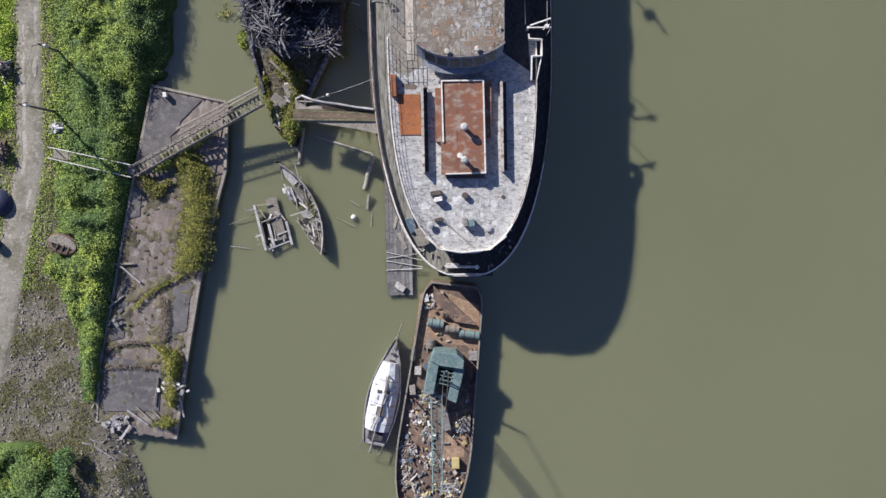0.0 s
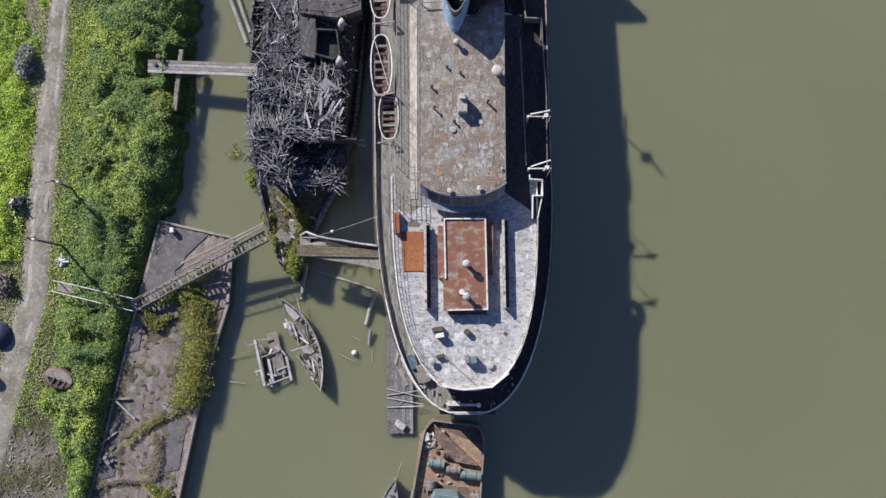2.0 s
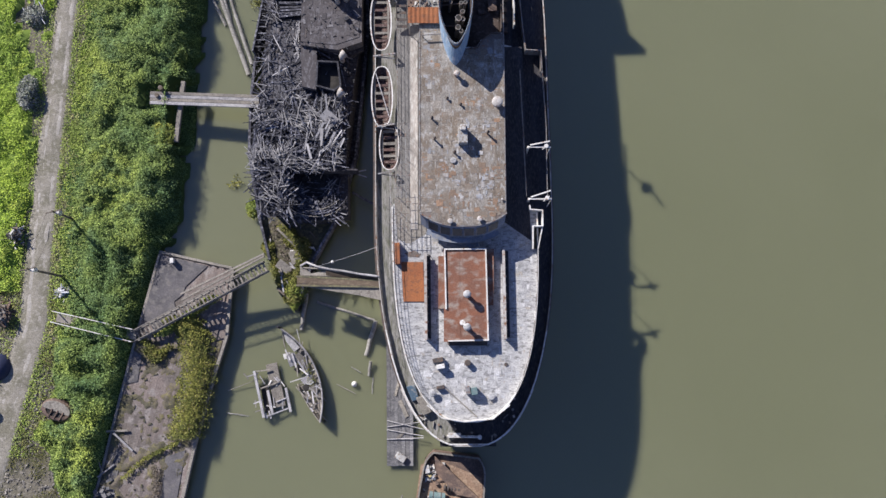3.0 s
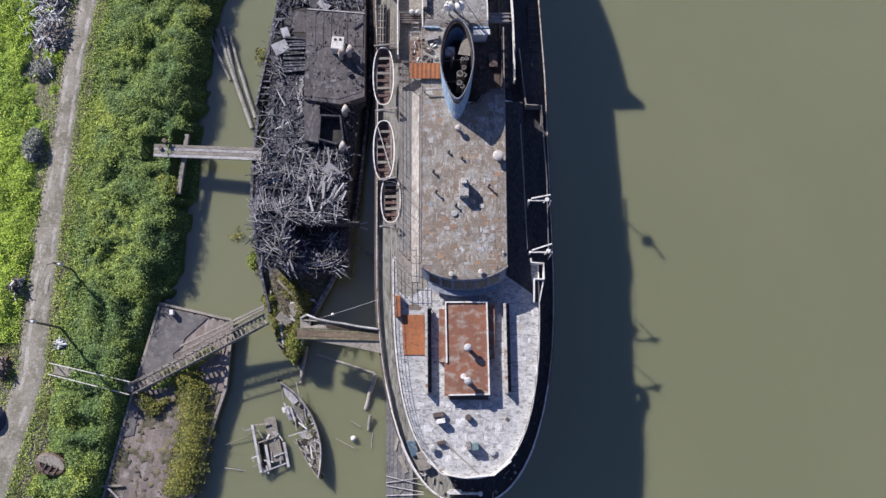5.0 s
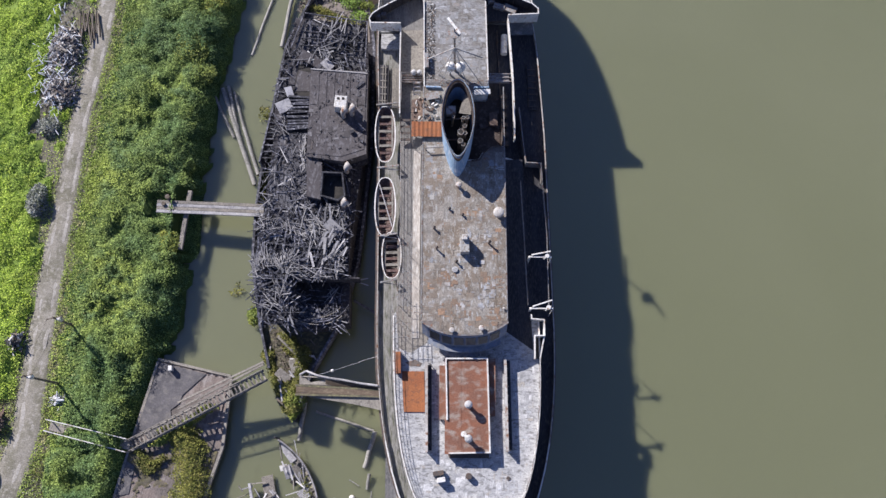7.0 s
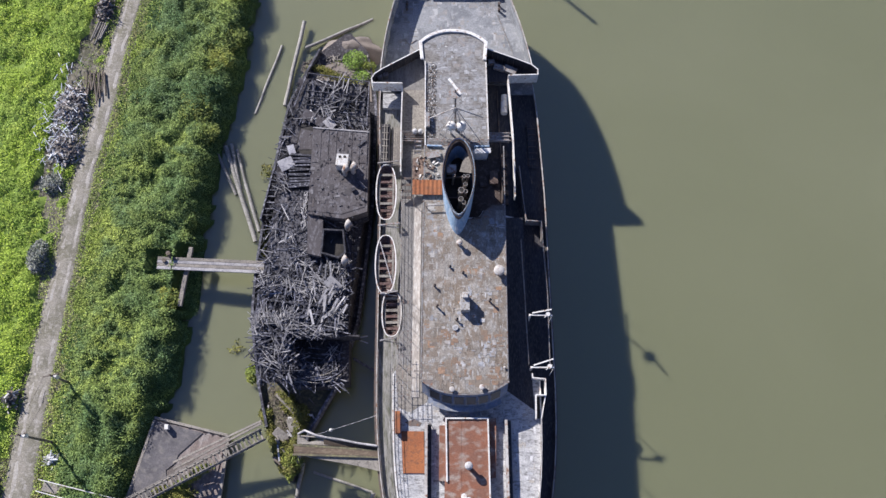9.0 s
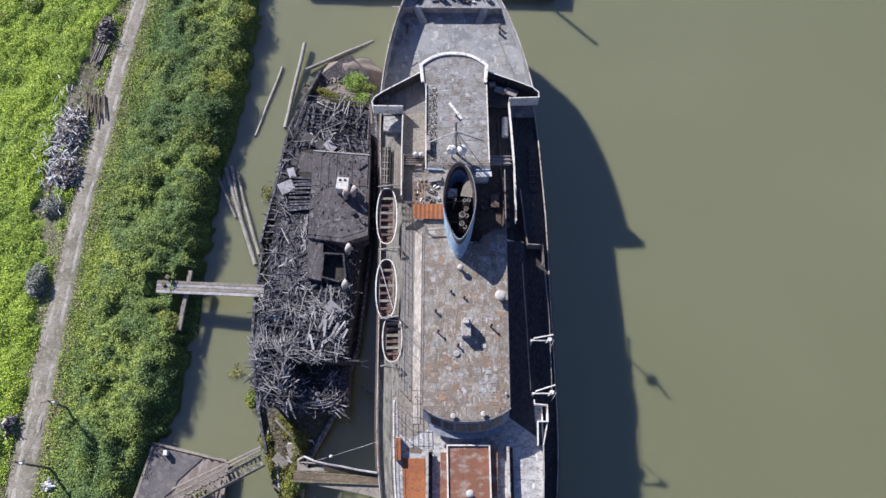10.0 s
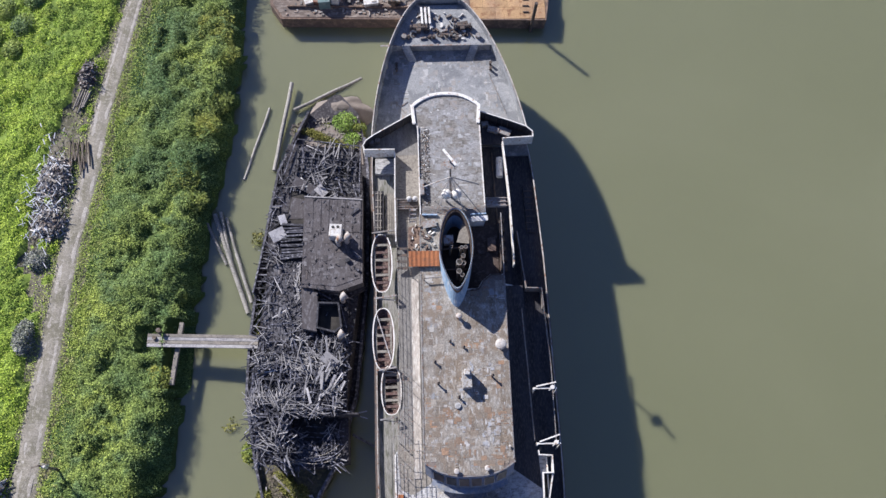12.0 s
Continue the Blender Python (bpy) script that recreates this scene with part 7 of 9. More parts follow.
for x, y, l, w, tz in ((-4.6, -3.6, 2.6, 0.3, 75), (-3.9, -6.4, 2.2, 0.5, 115), (-4.9, -0.6, 1.6, 0.25, 60), (-3.8, 0.6, 2.0, 0.2, 95), (-4.2, -9.6, 1.2, 0.3, 40), (-3.5, -4.6, 1.0, 0.6, 20)):
    part("loose_board", Geo().box(x, y, 0.56, l, w, 0.08, tz), M_GREYWOOD, raft)
single("plastic_crate", Geo().box(-4.2, -12.2, 0.75, 1.3, 0.8, 0.5, -35), M_JUNKWHITE, "white plastic crate on the raft", "crate", bevel=0.05)

# ---- mooring buoy ----
buoy = thing("buoy", (-10.0, -3.4, 0), "white round mooring buoy with a stick", "buoy")
part("float", Geo().ball((-10.0, -3.4, 0.25), 0.36, n=14, m=8), M_WHITE, buoy, smooth=True)
part("stick", Geo().cyl((-12.2, -3.4, 0.15), (-9.8, -4.6, 0.25), 0.05, n=6), M_GREYWOOD, buoy)
for a, b, r, lab in (((-8.0, -0.6, 0.5), (-8.2, -2.4, 0.1), 0.2, "brown rotten stump standing in the water"), ((-10.4, -1.3, 0.1), (-9.2, -2.0, 0.15), 0.06, "thin pale stick afloat"), ((-25.6, -6.9, 0.05), (-23.6, -7.2, 0.1), 0.06, "thin dark branch awash"), ((-23.0, -7.3, 0.05), (-24.4, -7.0, 0.1), 0.05, "thin dark branch awash"), ((-7.7, -2.6, 0.0), (-7.8, -4.6, 0.05), 0.07, "brown stick just awash")):
    log(a, b, r, lab)
rope = thing("mooring_rope", (-15.5, 10.6, 3.0), "thin mooring rope with a white float, slung to the wreck", "rope")
sag = [Vector((-15.6, 10.4, 4.6)).lerp(Vector((-6.8, 12.6, 8.7)), k / 8) - Vector((0, 0, 2.4 * (k / 8) * (1 - k / 8))) for k in range(9)]
part("line", Geo().tube(sag, 0.016, 5), M_SILVER, rope)
part("float", Geo().ball(sag[3], 0.2, n=12, m=8), M_WHITE, rope, smooth=True)

# ---- scrap barge with crane, moored astern ----
BARGE = pose(0.85, -25.0, 0, 0, 0, -7.4)


def bl(x, y, z=0.0):
    return BARGE @ Vector((x, y, z))


def b_half(y):
    if y < -8:
        u = min(1, (-8 - y) / 11.5)
        return 4.7 * (1 - u ** 2.3) ** 0.55
    return 4.75 - 0.05 * (y + 8) + (-0.25 * max(0, (y - 11.5)) ** 2)


barge = thing("scrap_barge", bl(0, 0), "rusty flat work barge cluttered with scrap, moored astern", "barge")
yy = stations(-19.4, 13.4, 26)
bo = [(-b_half(y), y) for y in yy] + [(b_half(y), y) for y in reversed(yy)]
bo = [tuple(bl(x, y)[:2]) for x, y in bo]
part("hull", Geo().prism(bo, -0.6, 1.6), M_BARGERUST, barge, "rust brown hull and deck")
cx, cy = bl(0, 0)[:2]
part("bulwark", Geo().wall([((x - cx) * 0.985 + cx, (y - cy) * 0.99 + cy) for x, y in bo], 1.5, 2.25, 0.14, closed=True), M_BARGERUST, barge, "rusty low bulwark")
part("foredeck_plate", Geo().prism([tuple(bl(x, y)[:2]) for x, y in ((-2.6, 12.9), (3.4, 8.6), (0.6, 8.7), (-2.2, 11.0))], 1.6, 2.3), M_BARGERUST, barge, "brown folded deck plate")

deck_tan = part("deck_sheet", Geo().prism([tuple(bl(x, y)[:2]) for x, y in ((-4.1, 11.6), (-2.4, 12.5), (3.4, 11.0), (4.0, 6.0), (3.4, 5.0), (2.4, 5.8), (-1.9, 5.6), (-4.2, 4.6))], 1.6, 1.612), M_BARGETAN, barge, "worn tan deck plating")
part("deck_sheet", Geo().prism([tuple(bl(x, y)[:2]) for x, y in ((1.2, -3.2), (3.6, -2.2), (3.9, -8.4), (1.2, -9.6))], 1.6, 1.61), M_BARGETAN, barge, "worn tan deck plating")
part("bulwark_cap", Geo().wall([((x - cx) * 0.985 + cx, (y - cy) * 0.99 + cy) for x, y in bo], 2.25, 2.31, 0.2, closed=True), M_GREYWOOD, barge, "pale worn bulwark cap")
crane = thing("barge_crane", bl(1.0, 2.5, 1.6), "pale teal lattice-boom crane standing on the barge", "crane")
part("cab", Geo().prism([tuple(bl(x, y)[:2]) for x, y in ((-1.6, 5.3), (1.2, 5.3), (2.2, 4.6), (2.2, 3.5), (-0.6, 3.6), (-1.9, 4.0))], 1.6, 5.4), M_TEAL, crane, "faded teal machinery house", bevel=0.08)
part("cab_side", Geo().prism([tuple(bl(x, y)[:2]) for x, y in ((-2.0, 4.0), (-0.8, 3.6), (-1.0, 0.0), (-2.2, -0.1))], 1.6, 5.2), M_TEAL, crane, "faded teal side house", bevel=0.06)
part("cab_side", Geo().prism([tuple(bl(x, y)[:2]) for x, y in ((1.1, 3.5), (2.4, 3.5), (1.9, -0.9), (0.8, -0.6))], 1.6, 4.7), M_TEAL, crane, "teal side house", bevel=0.06)
part("turntable", Geo().cyl(bl(0, 2.2, 1.6), bl(0, 2.2, 2.0), 2.2, n=24), M_DARKIRON, crane)
for yy2, rr in ((1.2, 0.5), (2.4, 0.4)):
    part("winch_drum", Geo().cyl(bl(-0.7, yy2, 2.6), bl(0.8, yy2, 2.6), rr, n=14), M_DARKIRON, crane)
for k in range(5):
    part("gantry_bar", Geo().beam(bl(-0.7, 3.4 - 0.5 * k, 4.8), bl(1.0, 3.2 - 0.5 * k, 4.8), 0.1, 0.1), M_TEAL, crane)
for k in (-0.7, 0.9):
    part("gantry_leg", Geo().beam(bl(k, 0.4, 2.6), bl(0.1, 3.8, 8.6), 0.14, 0.14), M_TEAL, crane)
TIP = Vector((0, -6.0, 17.7))
g = Geo()
A, B2 = [bl(-1.3, -0.4, 2.6), bl(0.1, -0.4, 2.6)], [bl(-1.1, -0.4, 2.6) + TIP, bl(-0.1, -0.4, 2.6) + TIP]
for k in range(2):
    for dz in (0, 0.8):
        g.beam(A[k] + Vector((0, dz, 0)), B2[k] + Vector((0, dz, 0)), 0.12, 0.12)
for i in range(20):
    t, u = i / 20, (i + 1) / 20
    g.beam(A[0].lerp(B2[0], t), A[1].lerp(B2[1], u), 0.06, 0.06)
    g.beam(A[1].lerp(B2[1], t) + Vector((0, 0.8, 0)), A[0].lerp(B2[0], u) + Vector((0, 0.8, 0)), 0.06, 0.06)
    for k in range(2):
        g.beam(A[k].lerp(B2[k], t), A[k].lerp(B2[k], u) + Vector((0, 0.8, 0)), 0.05, 0.05)
part("boom", g, M_TEAL, crane, "pale lattice boom")
for k in (-0.25, 0.35):
    part("pendant", Geo().tube([bl(k, 3.8, 8.6), (A[0] + A[1]) / 2 + TIP + Vector((k * 0.5, 0.5, 0))], 0.035, 5), M_DARKIRON, crane)
part("hoist_rope", Geo().tube([(A[0] + A[1]) / 2 + TIP + Vector((0.4, -0.4, 0)), (A[0] + A[1]) / 2 + Vector((1.1, -6.2, 2.2))], 0.025, 5), M_DARKIRON, crane)

for (x, y, l, r, turn, mt, lab) in ((-1.7, 8.2, 1.9, 0.55, 0, M_TEAL, "dull green steel tank on its side"), (0.4, 7.7, 1.7, 0.5, 4, M_JUNKDARK, "dark rusty tank on its side"), (2.6, 7.3, 2.5, 0.5, 0, M_TEAL, "blue-green cylinder on its side"), (-2.0, 5.6, 1.1, 0.6, 90, M_JUNKDARK, "dark drum standing on the barge")):
    a, b = bl(x, y, 2.15), bl(x, y, 2.15)
    d = BARGE.to_3x3() @ Vector((math.cos(radians(turn)), math.sin(radians(turn)), 0)) * l / 2
    tank = thing("tank", bl(x, y, 1.6), lab, "tank", "barge tanks")
    part("shell", Geo().cyl(a - d, a + d, r, n=18), mt, tank)
    for k in (-0.5, 0.5):
        part("hoop", Geo().cyl(a + d * (k - 0.05), a + d * (k + 0.05), r * 1.05, n=18), M_DARKIRON, tank)
for i in range(5):
    p = bl(-0.4 + 0.42 * i - 0.5, 9.3, 1.95)
    single("tyre", Geo().cyl(p - Vector((0.14, 0, 0)), p + Vector((0.14, 0, 0)), 0.38, n=16), M_DARKIRON, "worn black tyre stacked on edge", "tyre", "stacked tyres", bevel=0.05)
for (x, y, sx, sy, sz, turn, mt, lab) in ((-1.5, 11.6, 0.6, 1.2, 0.5, 5, M_JUNKWHITE, "white cooler box"), (-3.3, 11.2, 0.6, 0.9, 0.5, 20, M_JUNKWHITE, "pale battered box"), (-3.2, 2.0, 0.8, 1.0, 0.6, 5, M_JUNKWHITE, "cream coloured locker"), (3.4, 4.7, 1.0, 1.1, 0.7, 5, M_STEEL, "grey white control box"), (-3.6, -0.5, 0.7, 1.2, 0.6, 12, M_JUNKDARK, "dark crate"), (2.9, -9.2, 0.9, 1.2, 0.8, 8, M_YELLOW, "yellow bin"), (3.6, -4.0, 1.0, 1.8, 0.9, 4, M_JUNKDARK, "dark rack of scrap"), (-4.0, 4.0, 0.5, 1.6, 0.4, 2, M_GREYWOOD, "grey timber baulk"), (0.9, -3.8, 1.0, 2.6, 0.9, 18, M_STEEL, "grey steel trough")):
    p = bl(x, y, 1.6 + sz / 2)
    single("deck_box", Geo().box(p.x, p.y, p.z, sx, sy, sz, turn - 7.4).box(p.x, p.y, p.z + sz / 2 + 0.03, sx * 1.06, sy * 1.04, 0.06, turn - 7.4), mt, lab + " on the barge deck", "box", "barge boxes", bevel=0.03)
# loose scrap
for mt, lab, cnt, sd in ((M_JUNKWHITE, "pale scrap: sheets, fenders and rope heaps", 260, 3), (M_JUNKDARK, "dark rusted machine scrap", 230, 4), (M_JUNKBLUE, "blue plastic scrap", 36, 5), (M_YELLOW, "yellowed plastic scrap", 60, 8), (M_BARGERUST, "rusted iron offcuts", 240, 6)):
    r = random.Random(sd)
    g = Geo()
    k = 0
    while k < cnt:
        if r.random() < 0.12:
            y = r.uniform(-18, 12)
            x = r.uniform(-0.9, 0.9) * b_half(max(-18.5, min(12, y)))
        else:
            c = r.choice(((-2.4, -4.0, 0.7), (-3.2, -8.6, 0.8), (-2.8, -12.0, 0.9), (-1.0, -6.0, 0.6), (0.2, -9.5, 0.8), (2.4, -12.5, 0.9), (-0.6, -14.5, 0.9), (3.2, -4.5, 0.6), (-3.2, 10.8, 0.5), (-1.6, -1.2, 0.6)))
            x, y = r.gauss(c[0], 0.75 * c[2]), r.gauss(c[1], 0.9 * c[2])
        if not -18.5 < y < 12.5 or abs(x) > b_half(y) - 0.3:
            continue
        if -2.3 < x < 2.8 and -0.6 < y < 5.6:
            continue
        p = bl(x, y, 1.62)
        q = r.random()
        if q < 0.74:
            g.box(p.x, p.y, p.z + 0.15, r.uniform(0.15, 1.1) * r.random() + 0.12, r.uniform(0.1, 0.5), r.uniform(0.04, 0.25), r.uniform(0, 180), r.uniform(-25, 25), r.uniform(-25, 25))
        elif q < 0.88:
            d = Vector((r.uniform(-1, 1), r.uniform(-1, 1), r.uniform(0, 0.3)))
            g.cyl(p + Vector((0, 0, 0.1)), p + d + Vector((0, 0, 0.15)), r.uniform(0.04, 0.12), n=7)
        else:
            g.ball((p.x, p.y, p.z + 0.12), r.uniform(0.1, 0.25), r.uniform(0.1, 0.25), r.uniform(0.08, 0.22), n=8, m=4)
        k += 1
    single("scrap_heap", g, mt, lab + " strewn over the barge", "scrap", kind="stuff")

# ---- sailing boat alongside the barge ----
YAWL = pose(-6.35, -25.6, 0, 0, 0, -12.5)


def sl(x, y, z=0.0):
    return YAWL @ Vector((x, y, z))


def y_half(y):
    if y > -1:
        u = min(1, (y + 1) / 8.2)
        return 2.15 * (1 - u ** 1.7)
    return 2.15 - 0.75 * ((-1 - y) / 5.9) ** 1.8


yacht = thing("sailing_boat", sl(0, 0), "white canvas-covered wooden sailing boat beside the barge", "boat")
ys2 = [-6.9 + 14.0 * i / 24 for i in range(25)]
g = Geo()
for k, z in ((0.75, -0.4), (1.0, 1.0), (0.93, 1.02), (0.9, 0.85)):
    g.v += [tuple(sl(-k * y_half(y), y, z + (0.35 * max(0, y / 7) ** 2))) for y in ys2] + [tuple(sl(k * y_half(y), y, z + (0.35 * max(0, y / 7) ** 2))) for y in reversed(ys2)]
n = 50
g.f = [(j * n + i, j * n + (i + 1) % n, (j + 1) * n + (i + 1) % n, (j + 1) * n + i) for j in range(3) for i in range(n)] + [tuple(range(3 * n, 4 * n)), tuple(range(n - 1, -1, -1))]
part("hull", g, M_ASHSILVER, yacht, "grey timber hull and deck")
g = Geo()
for i in range(13):
    y = -4.9 + 8.9 * i / 12
    w = min(1.75, y_half(y) - 0.25)
    g.v += [tuple(sl(-w, y, 1.15)), tuple(sl(-w * 0.6, y, 1.75)), tuple(sl(0, y, 1.95 + 0.05 * math.sin(i * 2.1))), tuple(sl(w * 0.6, y, 1.75)), tuple(sl(w, y, 1.15))]
g.f = [(5 * i + j, 5 * i + j + 1, 5 * i + j + 6, 5 * i + j + 5) for i in range(12) for j in range(4)] + [(4, 3, 2, 1, 0), (60, 61, 62, 63, 64)]
part("canvas_cover", g, M_TARP, yacht, "white canvas cover, creased")
for y in (-3.9, -2.9, -1.4, 0.2, 1.7):
    w = min(1.7, y_half(y) - 0.3)
    part("cover_seam", Geo().tube([sl(-w, y, 1.22), sl(-w * 0.6, y + 0.03, 1.78), sl(0, y, 1.98), sl(w * 0.6, y - 0.03, 1.78), sl(w, y, 1.22)], 0.03, 5), M_STEEL, yacht)
for x, y in ((-0.7, -3.4), (0.6, -3.3), (-0.75, -0.6), (0.7, -0.5)):
    part("cover_window", Geo().box(*sl(x, y, 1.78), 0.35, 0.6, 0.06, -12.5, 0, 25 if x > 0 else -25), M_LEDGE, yacht)
for y in (4.2, 5.1):
    part("deck_cleat", Geo().box(*sl(0.05, y, 1.25), 0.5, 0.25, 0.25, -12.5), M_DARKIRON, yacht, bevel=0.02)
part("boom_spar", Geo().cyl(sl(0.2, 2.2, 2.3), sl(-0.3, -7.6, 2.0), 0.1, n=8), M_STEEL, yacht)
part("spar", Geo().cyl(sl(0.75, 2.0, 2.05), sl(-0.75, -4.6, 2.1), 0.07, n=7), M_GREYWOOD, yacht)
part("spar", Geo().cyl(sl(-0.2, 2.3, 2.1), sl(1.05, -3.4, 1.9), 0.05, n=7), M_STEEL, yacht)
part("cross_tree", Geo().cyl(sl(-1.5, -1.7, 1.75), sl(1.5, -1.5, 1.75), 0.05, n=6), M_DARKIRON, yacht)
part("cross_tree", Geo().cyl(sl(-1.4, 1.0, 1.7), sl(1.3, 1.1, 1.7), 0.05, n=6), M_DARKIRON, yacht)
part("hatch", Geo().box(*sl(0.55, 0.3, 1.88), 0.7, 0.4, 0.2, -12.5), M_JUNKDARK, yacht, bevel=0.02)
part("hatch", Geo().box(*sl(-0.6, 0.2, 1.86), 0.6, 0.4, 0.2, -12.5), M_JUNKDARK, yacht, bevel=0.02)
part("stern_well", Geo().box(*sl(0.0, -5.7, 1.05), 1.9, 1.1, 0.3, -12.5), M_CHARDARK, yacht)
part("hatch", Geo().box(*sl(-0.1, -2.2, 1.95), 0.9, 1.1, 0.35, -12.5), M_JUNKDARK, yacht, bevel=0.03)
part("mast", Geo().cyl(sl(0.05, 2.4, 1.0), sl(0.05, 2.4, 10.5), 0.1, 0.07, n=8), M_STEEL, yacht)
part("bowsprit", Geo().cyl(sl(0, 5.8, 1.3), sl(0.4, 9.4, 1.8), 0.09, n=7), M_GREYWOOD, yacht)
part("stern_rail", Geo().tube([sl(-1.5, -6.2, 1.9), sl(-1.9, -7.6, 1.9), sl(1.0, -7.7, 1.9), sl(1.2, -6.4, 1.9)], 0.04), M_STEEL, yacht)
for k in (-1, 1):
    part("guard_rail", Geo().tube([sl(k * (y_half(y) - 0.05), y, 1.9) for y in (-6, -3, 0, 3, 5.5)], 0.03), M_STEEL, yacht)

# ---- two sunken boats ----
sunk = thing("sunken_boat", (-16.8, -2, 0), "rotten grey wooden fishing boat, half sunk and broken open", "boat")
SB = pose(-16.3, -2.2, 0.1, 0, 0, 24)
def wl(x, y, z=0.0):
    return SB @ Vector((x, y, z))


g = Geo()
rowsn = 21
for k, z in ((1.02, 0.95), (1.0, 0.75), (0.9, 0.15), (0.0, -0.3), (-0.8, 0.0), (-0.92, 0.5)):
    for i in range(rowsn):
        u = (i - 10) / 10
        drop = 0.75 if k < 0 and u > -0.15 else 0.0
        g.v.append(tuple(wl(k * 1.5 * (1 - abs(u) ** 2.2) + 0.5 * (1 - u * u) - 0.25, 6.2 * u, z - drop + 0.45 * u * u + 0.05 * math.sin(i * 2.3))))
g.f = [(j * rowsn + i, j * rowsn + i + 1, (j + 1) * rowsn + i + 1, (j + 1) * rowsn + i) for j in range(5) for i in range(rowsn - 1)]
sh = part("shell", g, M_GREYWOOD, sunk, "broken planked shell, one side fallen open")
so = sh.modifiers.new("solid", "SOLIDIFY")
so.thickness = 0.1
part("gunwale", Geo().tube([wl(1.5 * (1 - abs(u) ** 2.2) + 0.5 * (1 - u * u) - 0.25, 6.2 * u, 1.0 + 0.45 * u * u) for u in [-1 + 0.1 * i for i in range(21)]], 0.1, 6), M_SILVER, sunk, "pale gunwale rail")
for i in range(11):
    u = -0.8 + 0.16 * i
    w = 1.5 * (1 - abs(u) ** 2.2)
    o = 0.5 * (1 - u * u) - 0.25
    part("rib", Geo().tube([wl(w * 0.97 + o, 6.2 * u, 0.85 + 0.45 * u * u), wl(w * 0.8 + o, 6.2 * u, 0.2), wl(0.1 + o, 6.2 * u, 0.0)] + ([wl(-w * 0.8 + o, 6.2 * u, 0.25)] if u < -0.1 else []), 0.07, 5), M_SILVER if i % 2 else M_GREYWOOD, sunk)
part("bow_deck", Geo().prism([tuple(wl(x, y)[:2]) for x, y in ((-0.2, 6.0), (0.35, 4.9), (0.95, 3.2), (0.1, 3.0), (-0.3, 4.6))], 0.8, 0.9), M_SILVER, sunk, "pale foredeck planks")
part("bow_post", Geo().beam(wl(-0.25, 6.3, 0.2), wl(-0.5, 6.6, 1.5), 0.22, 0.22), M_CHARDARK, sunk)
for x, y, sx, sy, tz, rx, ry, mt in ((-0.5, 2.2, 1.1, 1.5, 10, 8, 14, M_SILVER), (0.55, 1.5, 0.8, 2.3, 22, 6, 20, M_GREYWOOD), (-0.2, 0.9, 1.0, 0.8, 40, 4, -8, M_SOOTHOLE), (-0.9, 2.9, 0.9, 0.7, 5, -8, 10, M_JUNKWHITE), (0.2, -0.7, 1.3, 0.7, 30, 4, 6, M_SILVER), (0.0, -1.6, 1.3, 0.8, 24, 3, 4, M_SOOTHOLE), (0.4, -1.3, 0.9, 0.5, 28, 6, 0, M_JUNKWHITE), (0.7, -2.7, 0.6, 2.0, 20, 4, 14, M_GREYWOOD)):
    p = wl(x, y, 0.62)
    part("fallen_panel", Geo().box(p.x, p.y, p.z, sx, sy, 0.09, tz + 12, rx, ry), mt, sunk, bevel=0.015)
for i in range(26):
    p = wl(rng.uniform(-1.0, 1.3), rng.uniform(-4.4, 3.4), 0.72 + 0.2 * rng.random())
    part("board", Geo().box(p.x, p.y, p.z, rng.uniform(0.5, 2.2), rng.uniform(0.07, 0.2), 0.05, rng.gauss(115, 38), rng.uniform(-10, 10), rng.uniform(-14, 14)), M_SILVER if i % 3 else M_GREYWOOD, sunk)
leaves("moss", [tuple(wl(0.7 + rng.gauss(0, 0.35), -0.2 + rng.gauss(0, 0.9), 0.6 + 0.25 * rng.random())) for i in range(160)], 0.13, M_WEED, sunk, "green moss in the hull", seed=61)
part("pole", Geo().cyl(wl(-1.4, -1.0, 0.6), wl(0.5, -6.4, 0.7), 0.07, n=6), M_GREYWOOD, sunk)
part("pole", Geo().cyl(wl(1.2, 3.6, 0.9), wl(1.5, 5.4, 1.0), 0.05, n=6), M_SILVER, sunk)
part("stern_post", Geo().beam(wl(0.0, -6.3, -0.2), wl(0.1, -6.4, 0.9), 0.3, 0.3), M_MUD, sunk)
skiff = thing("broken_float", (-20, -4, 0), "broken grey pontoon with tilted frames, awash", "raft")
SK = pose(-20.1, -4.2, 0.15, 2, 4, 13)
part("deck", Geo().box(*(SK @ Vector((0.55, 0.6, 0.3))), 1.4, 5.4, 0.2, 13), M_GREYWOOD, skiff, "pale grey decking", bevel=0.03)
for x, y0, y1, z in ((-1.6, -2.9, 2.9, 0.6), (-0.5, -2.9, 0.2, 0.4), (1.7, -3.0, 0.0, 0.4)):
    part("side_beam", Geo().beam(SK @ Vector((x, y0, z)), SK @ Vector((x, y1, z)), 0.3, 0.4), M_SILVER, skiff)
# black box paints the shade in the well between beam and deck
part("well", Geo().box(*(SK @ Vector((-0.9, -0.8, 0.1))), 0.9, 3.4, 0.25, 13), M_SOOTHOLE, skiff)
